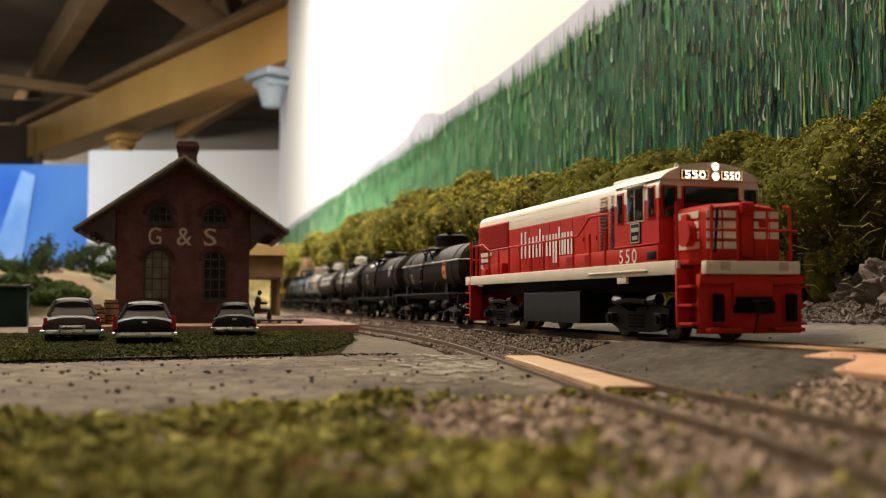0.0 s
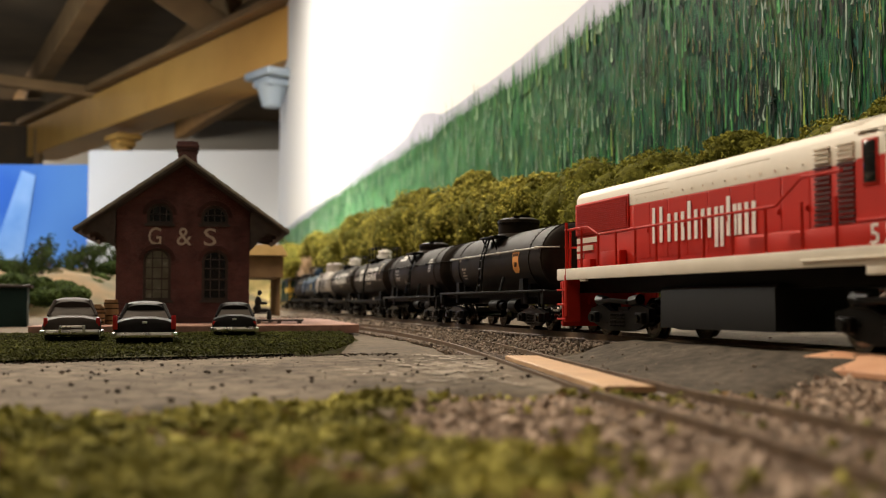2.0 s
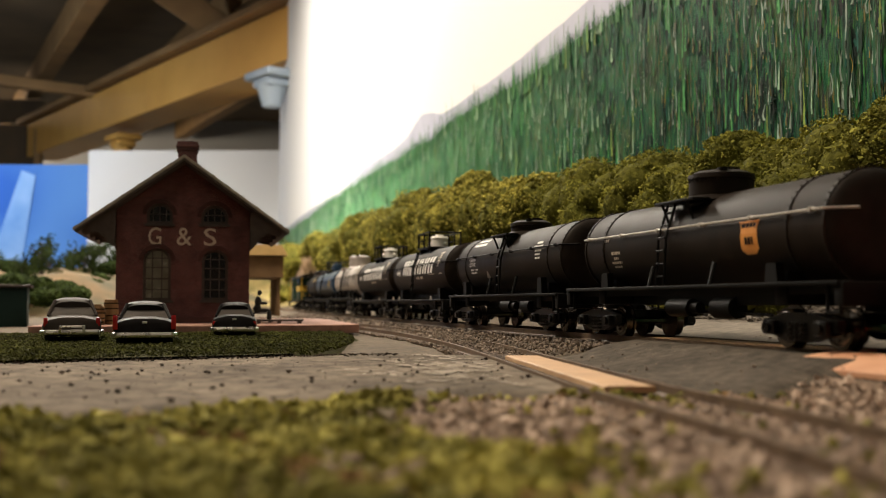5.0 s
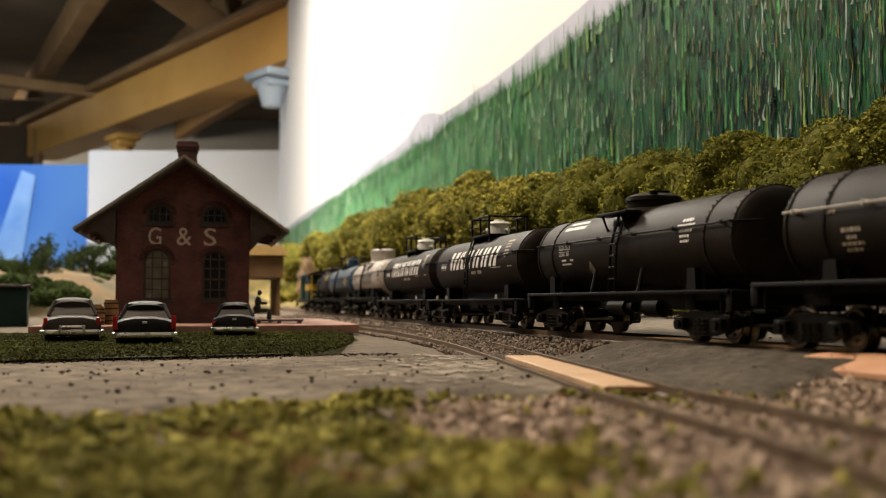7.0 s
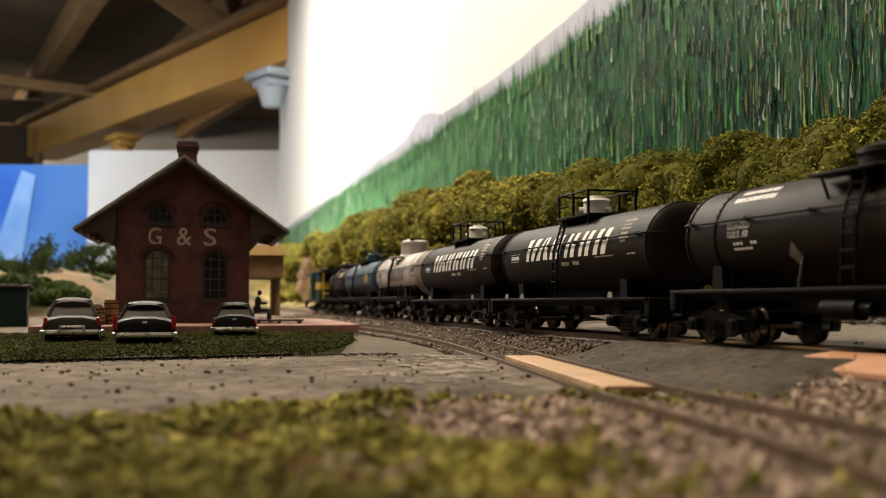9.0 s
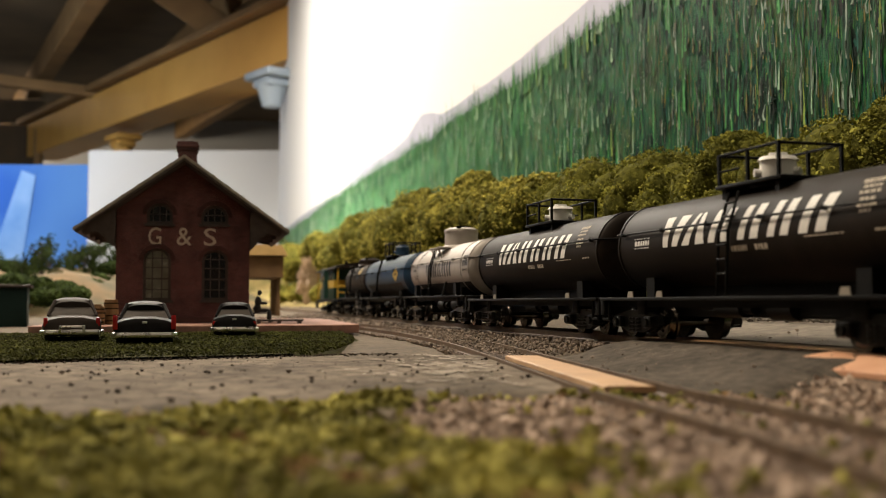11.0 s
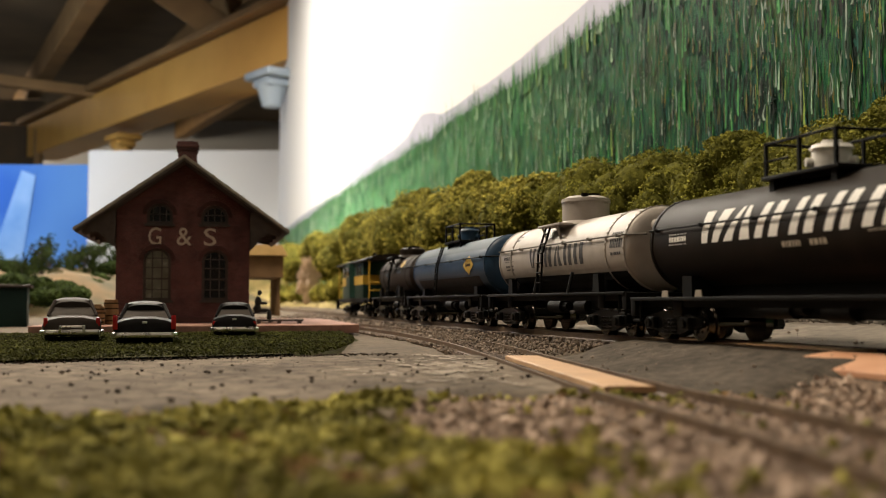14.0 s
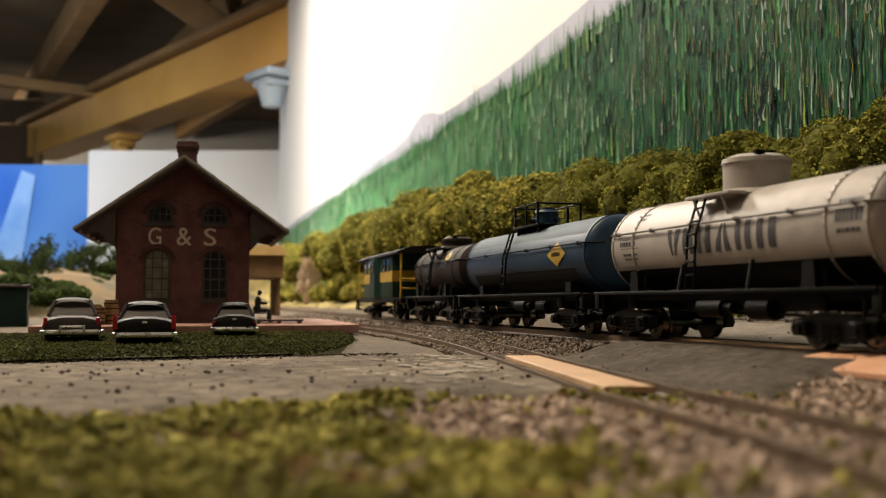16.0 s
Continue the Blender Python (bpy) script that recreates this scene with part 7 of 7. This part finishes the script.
def canopy():
    """An open-sided shed with a tan roof farther along the platform."""
    ob = empty("shed", pose(-0.185, 1.02, 0.0030, 0, 0, 13), "open shed with tan roof on posts", "shed")
    tan = material("tan_roofing", (0.55, 0.36, 0.14), (0.72, 0.50, 0.22), 0.7, 60)
    dark = material("shed_brown", (0.12, 0.065, 0.025), (0.20, 0.115, 0.05), 0.8, 80)
    bm = bmesh.new()
    prism(bm, [(-30, 52), (30, 52), (24, 62), (-24, 62)], -40, 120, lambda u, v, w: (u * MM, w * MM, v * MM))
    part("roof", bm, tan, ob, "tan roof")
    bm = bmesh.new()
    box(bm, 0, 20 * MM, 31 * MM, 52 * MM, 110 * MM, 20 * MM)
    part("fascia", bm, dark, ob)
    for x in (-22, 22):
        for y in (-28, 20, 68):
            bm = bmesh.new()
            box(bm, x * MM, y * MM, -6 * MM, 3.2 * MM, 3.2 * MM, 38 * MM)
            part("post", bm, dark, ob)


canopy()


def shed_dark():
    ob = empty("storage_shed", pose(-0.334, 0.74, -0.0090, 0, 0, 20), "dark green storage shed beyond the lawn", "shed")
    bm = bmesh.new()
    box(bm, 0, 0, 0, 0.075, 0.05, 0.030, bevel=0.0005)
    part("wall", bm, material("shed_green", (0.005, 0.017, 0.015), (0.010, 0.028, 0.024), 0.7, 100, spec=0.2), ob)
    bm = bmesh.new()
    box(bm, 0, 0, 0.030, 0.080, 0.056, 0.002, bevel=0.0005)
    part("roof", bm, TRIM, ob)


shed_dark()

# far mound of tan earth with small trees, behind the station
verts, faces = [], []
for j in range(31):
    for i in range(61):
        x, y = -1500 + 1180 * i / 60, 1150 + 900 * j / 30
        edge = step(0, 0.22, j / 30) * step(1, 0.85, i / 60)
        z = -9 + edge * (58 + 22 * noise.noise(Vector((x * 0.006, y * 0.006, 0))) + 6 * noise.noise(Vector((x * 0.03, y * 0.03, 2)))) + 20 * step(0.3, 1, j / 30)
        verts.append((x * MM, y * MM, z * MM))
for j in range(30):
    for i in range(60):
        a = j * 61 + i
        faces.append((a, a + 1, a + 62, a + 61))
sheet("far_mound", verts, faces, material("far_earth", (0.022, 0.028, 0.008), (0.14, 0.082, 0.030), 0.95, 18, spread=0.42, bump=0.004, big=0.25), kind="structure",
      label="tan and green scenic hill behind the depot", category="hill", smooth=True)


verts, faces = [], []
for j in range(21):
    for i in range(41):
        x, y = -1250 + 830 * i / 40, 2700 + 800 * j / 20
        z = -9 + step(0, 0.3, j / 20) * (112 + 22 * noise.noise(Vector((x * 0.008, y * 0.008, 4)))) + 8 * noise.noise(Vector((x * 0.03, y * 0.03, 6)))
        verts.append((x * MM, y * MM, z * MM))
for j in range(20):
    for i in range(40):
        a = j * 41 + i
        faces.append((a, a + 1, a + 42, a + 41))
sheet("far_bank", verts, faces, material("far_bank_earth", (0.07, 0.07, 0.02), (0.34, 0.24, 0.09), 0.95, 16, spread=0.42, bump=0.004, big=0.25), kind="structure",
      label="tan scenic bank at the far end of the layout", category="hill", smooth=True)


def tree(x, y, z, h, seed, label="small dark green tree on the far hill"):
    rng = np.random.default_rng(seed)
    ob = empty("tree", pose(x, y, z), label, "tree", "trees on the far hill")
    bm = bmesh.new()
    rod(bm, (0, 0, -0.01), (0, 0, h * 0.7), h * 0.035, 8, h * 0.012)
    for k in range(7):
        a = k * 2.4
        b0 = h * (0.3 + 0.06 * k)
        rod(bm, (0, 0, b0), (h * 0.24 * math.cos(a), h * 0.24 * math.sin(a), b0 + h * 0.16), h * 0.014, 6, h * 0.005)
    part("trunk", bm, TRIM, ob)
    n = 700
    centers = rng.normal(size=(9, 3)) * np.array([0.19, 0.19, 0.2]) * h + np.array([0, 0, 0.52 * h])
    pts = centers[rng.integers(0, 9, n)] + rng.normal(size=(n, 3)) * 0.075 * h
    crown = new("crown", scatter_mesh("crown", pts, rng.uniform(0.012, 0.03, n) * h, rng, TREE_GREEN, "octa", 0.6))
    crown.parent = ob
    return ob


TREE_GREEN = material("far_tree_green", (0.012, 0.025, 0.008), (0.06, 0.085, 0.022), 0.95, 80, random_value=0.5, island=True, spec=0.08)
for k, (px, h, y) in enumerate(((72, 0.075, 1.42), (88, 0.05, 1.35), (40, 0.04, 1.4), (128, 0.075, 1.6), (150, 0.06, 1.5), (165, 0.07, 1.6), (182, 0.055, 1.5), (198, 0.06, 1.55), (20, 0.05, 1.5), (516, 0.085, 2.3))):
    tree((px - 784) / 1847 * y, y, 0.034 if px < 500 else 0.06, h, k + 71)
for k, (px, py, y, r) in enumerate(((20, 498, 1.25, 26), (60, 500, 1.22, 22), (110, 505, 1.28, 18), (160, 500, 1.35, 16), (100, 488, 1.5, 20), (200, 470, 1.5, 18), (10, 520, 1.16, 24), (85, 520, 1.15, 20), (130, 515, 1.16, 18), (40, 478, 1.45, 24), (175, 488, 1.4, 12), (5, 470, 1.5, 24))):
    rng = np.random.default_rng(k + 400)
    u = rng.normal(size=(700, 3))
    u /= np.linalg.norm(u, axis=1)[:, None]
    pts = u * np.array([r, r * 0.8, r * 0.45]) * rng.uniform(0.8, 1.05, (700, 1)) * MM
    sb = new("shrub", scatter_mesh("shrub", pts, rng.uniform(1.5, 3.5, 700) * MM, rng, TREE_GREEN, "octa", 0.6))
    sb.matrix_basis = pose((px - 784) / 1847 * y, y, 0.0108 + (535 - py) / 1847 * y - 0.004)
    tagged(sb, "low green shrub clump on the far hill", "shrub", "shrubs on the far hill")


# ---- the room behind ----
def slab(name, x0, x1, y0, y1, z0, z1, mat, label, category="wall"):
    bm = bmesh.new()
    box(bm, (x0 + x1) / 2, (y0 + y1) / 2, z0, x1 - x0, y1 - y0, z1 - z0)
    return tagged(new(name, mesh_of(name, bm, mat)), label, category, "", "structure")


slab("wall_north", -4.6, 1.4, 6.6, 6.7, -1.2, 1.5, GREY_PAINT, "plain grey rear wall of the room")
slab("wall_west", -4.7, -4.6, -2.2, 6.7, -1.2, 1.5, ROOM_WALL, "plain pale side wall of the room")
slab("wall_south", -4.6, 1.4, -2.3, -2.2, -1.2, 1.5, ROOM_WALL, "plain pale wall behind the layout")
slab("wall_far_east", 1.4, 1.5, -2.3, 6.7, -1.2, 1.5, ROOM_WALL, "plain pale outer wall of the room")
slab("ceiling", -4.6, 1.4, -2.2, 6.6, 1.16, 1.22, DECK, "dark boarded ceiling above the joists", "ceiling")
slab("floor", -4.6, 1.4, -2.2, 6.6, -1.2, -1.15, GREY_PAINT, "grey floor of the room", "floor")
slab("backdrop_blue", -2.6, -1.26, 3.70, 3.73, -0.05, 0.50, BLUE_WALL, "bright blue sky backdrop board behind the layout", "backdrop")
# sheen along the board's curved corner, put in as a paler blue strip
PALE_BLUE = material("pale_blue_sheen", (0.13, 0.31, 0.70), (0.30, 0.50, 0.84), 0.85, 9)
streak = sheet("painted_sheen", [(-1.62, 3.696, 0.11), (-1.50, 3.696, 0.11), (-1.45, 3.696, 0.46), (-1.50, 3.696, 0.48)], [(0, 1, 2, 3)], PALE_BLUE, bpy.data.objects["backdrop_blue"],
               label="pale streak of sheen painted on the board")
slab("backdrop_white", -1.25, -0.50, 3.66, 3.69, -0.05, 0.545, SKY, "white cloudy backdrop board behind the layout", "backdrop")


def timber(name, a, b, w, h, mat, label, category="beam", group=""):
    """A squared timber from a to b, h high."""
    a, b = Vector(a), Vector(b)
    d = b - a
    bm = bmesh.new()
    box(bm, 0, 0, -h / 2, d.length, w, h, bevel=0.004)
    ob = new(name, mesh_of(name, bm, mat))
    ob.matrix_basis = Matrix.Translation((a + b) / 2) @ d.to_track_quat("X", "Z").to_matrix().to_4x4()
    return tagged(ob, label, category, group)


timber("beam", (0.082, 2.504, 0.812), (-2.038, 5.264, 0.812), 0.18, 0.162, BEAM, "varnished honey-coloured wooden beam under the ceiling")
timber("beam_cap", (0.02, 2.54, 0.913), (-2.06, 5.26, 0.913), 0.21, 0.026, JOIST, "dark board lying along the wooden beam", "board")
# this cross beam and the cross board are added to cover the pale wall
timber("beam", (-2.02, 5.22, 0.79), (-4.5, 4.6, 0.79), 0.10, 0.20, DARK_TIMBER, "dark cross beam below the ceiling")
for k in range(9):
    x = 0.24 - 0.55 * k
    timber("joist", (x, 2.9, 1.10), (x - 1.9, 6.55, 1.10), 0.07, 0.12, JOIST, "dark brown wooden ceiling joist under the boards", "joist", "ceiling joists")
timber("cross_board", (-2.02, 5.26, 0.97), (-4.5, 4.64, 0.97), 0.05, 0.12, DARK_TIMBER, "dark board fixed between the joists", "board")
timber("brace", (-0.72, 3.55, 0.92), (-1.05, 3.6, 1.15), 0.08, 0.10, JOIST, "diagonal wooden brace below the ceiling")
timber("rail_timber", (-1.95, 4.2, 0.93), (-1.42, 4.45, 0.90), 0.05, 0.045, JOIST, "thin brown timber fixed across the joists", "timber")
timber("hanging_pipe", (-1.97, 5.05, 0.85), (-1.97, 5.05, 0.62), 0.035, 0.035, JOIST, "short dark pipe hanging from the beam", "pipe")


def corbel(x, y, z, mat, label):
    ob = empty("corbel", pose(x, y, z, 0, 0, -52), label, "corbel")
    bm = bmesh.new()
    box(bm, 0, 0, 0.05, 0.15, 0.11, 0.025, bevel=0.008)
    part("cap", bm, mat, ob)
    bm = bmesh.new()
    box(bm, 0.0, 0, 0.025, 0.10, 0.08, 0.028, bevel=0.01)
    rod(bm, (0, 0, -0.03), (0, 0, 0.03), 0.028, 16, 0.045)
    part("stem", bm, mat, ob)


corbel(-1.325, 4.29, 0.625, BEAM, "honey-coloured wooden corbel under the beam")
corbel(-0.505, 3.05, 0.615, material("pale_blue_paint", (0.30, 0.38, 0.48), (0.40, 0.48, 0.58), 0.6, 10), "pale blue painted corbel under the beam")


def travel(t):
    """Millimetres that the train has rolled by t seconds."""
    return 56.947 * t - 0.01852 * t * t


def vehicle_pose(s, base):
    ax, ay, _ = main_path(s - base)
    bx, by, _ = main_path(s + base)
    return pose((ax + bx) / 2 * MM, (ay + by) / 2 * MM, 0, 0, 0, math.degrees(math.atan2(by - ay, bx - ax)))


def motions():
    for ob, s0, base in VEHICLES:
        walk(ob, [(k * 0.5, vehicle_pose(s0 + travel(k * 0.5), base)) for k in range(33)])
    for ob, x, r in WHEELSETS:
        walk(ob, [(k * 0.1, pose(x, 0, r, 0, math.degrees(travel(k * 0.1) * MM / r) % 360, 0)) for k in range(161)])


motions()
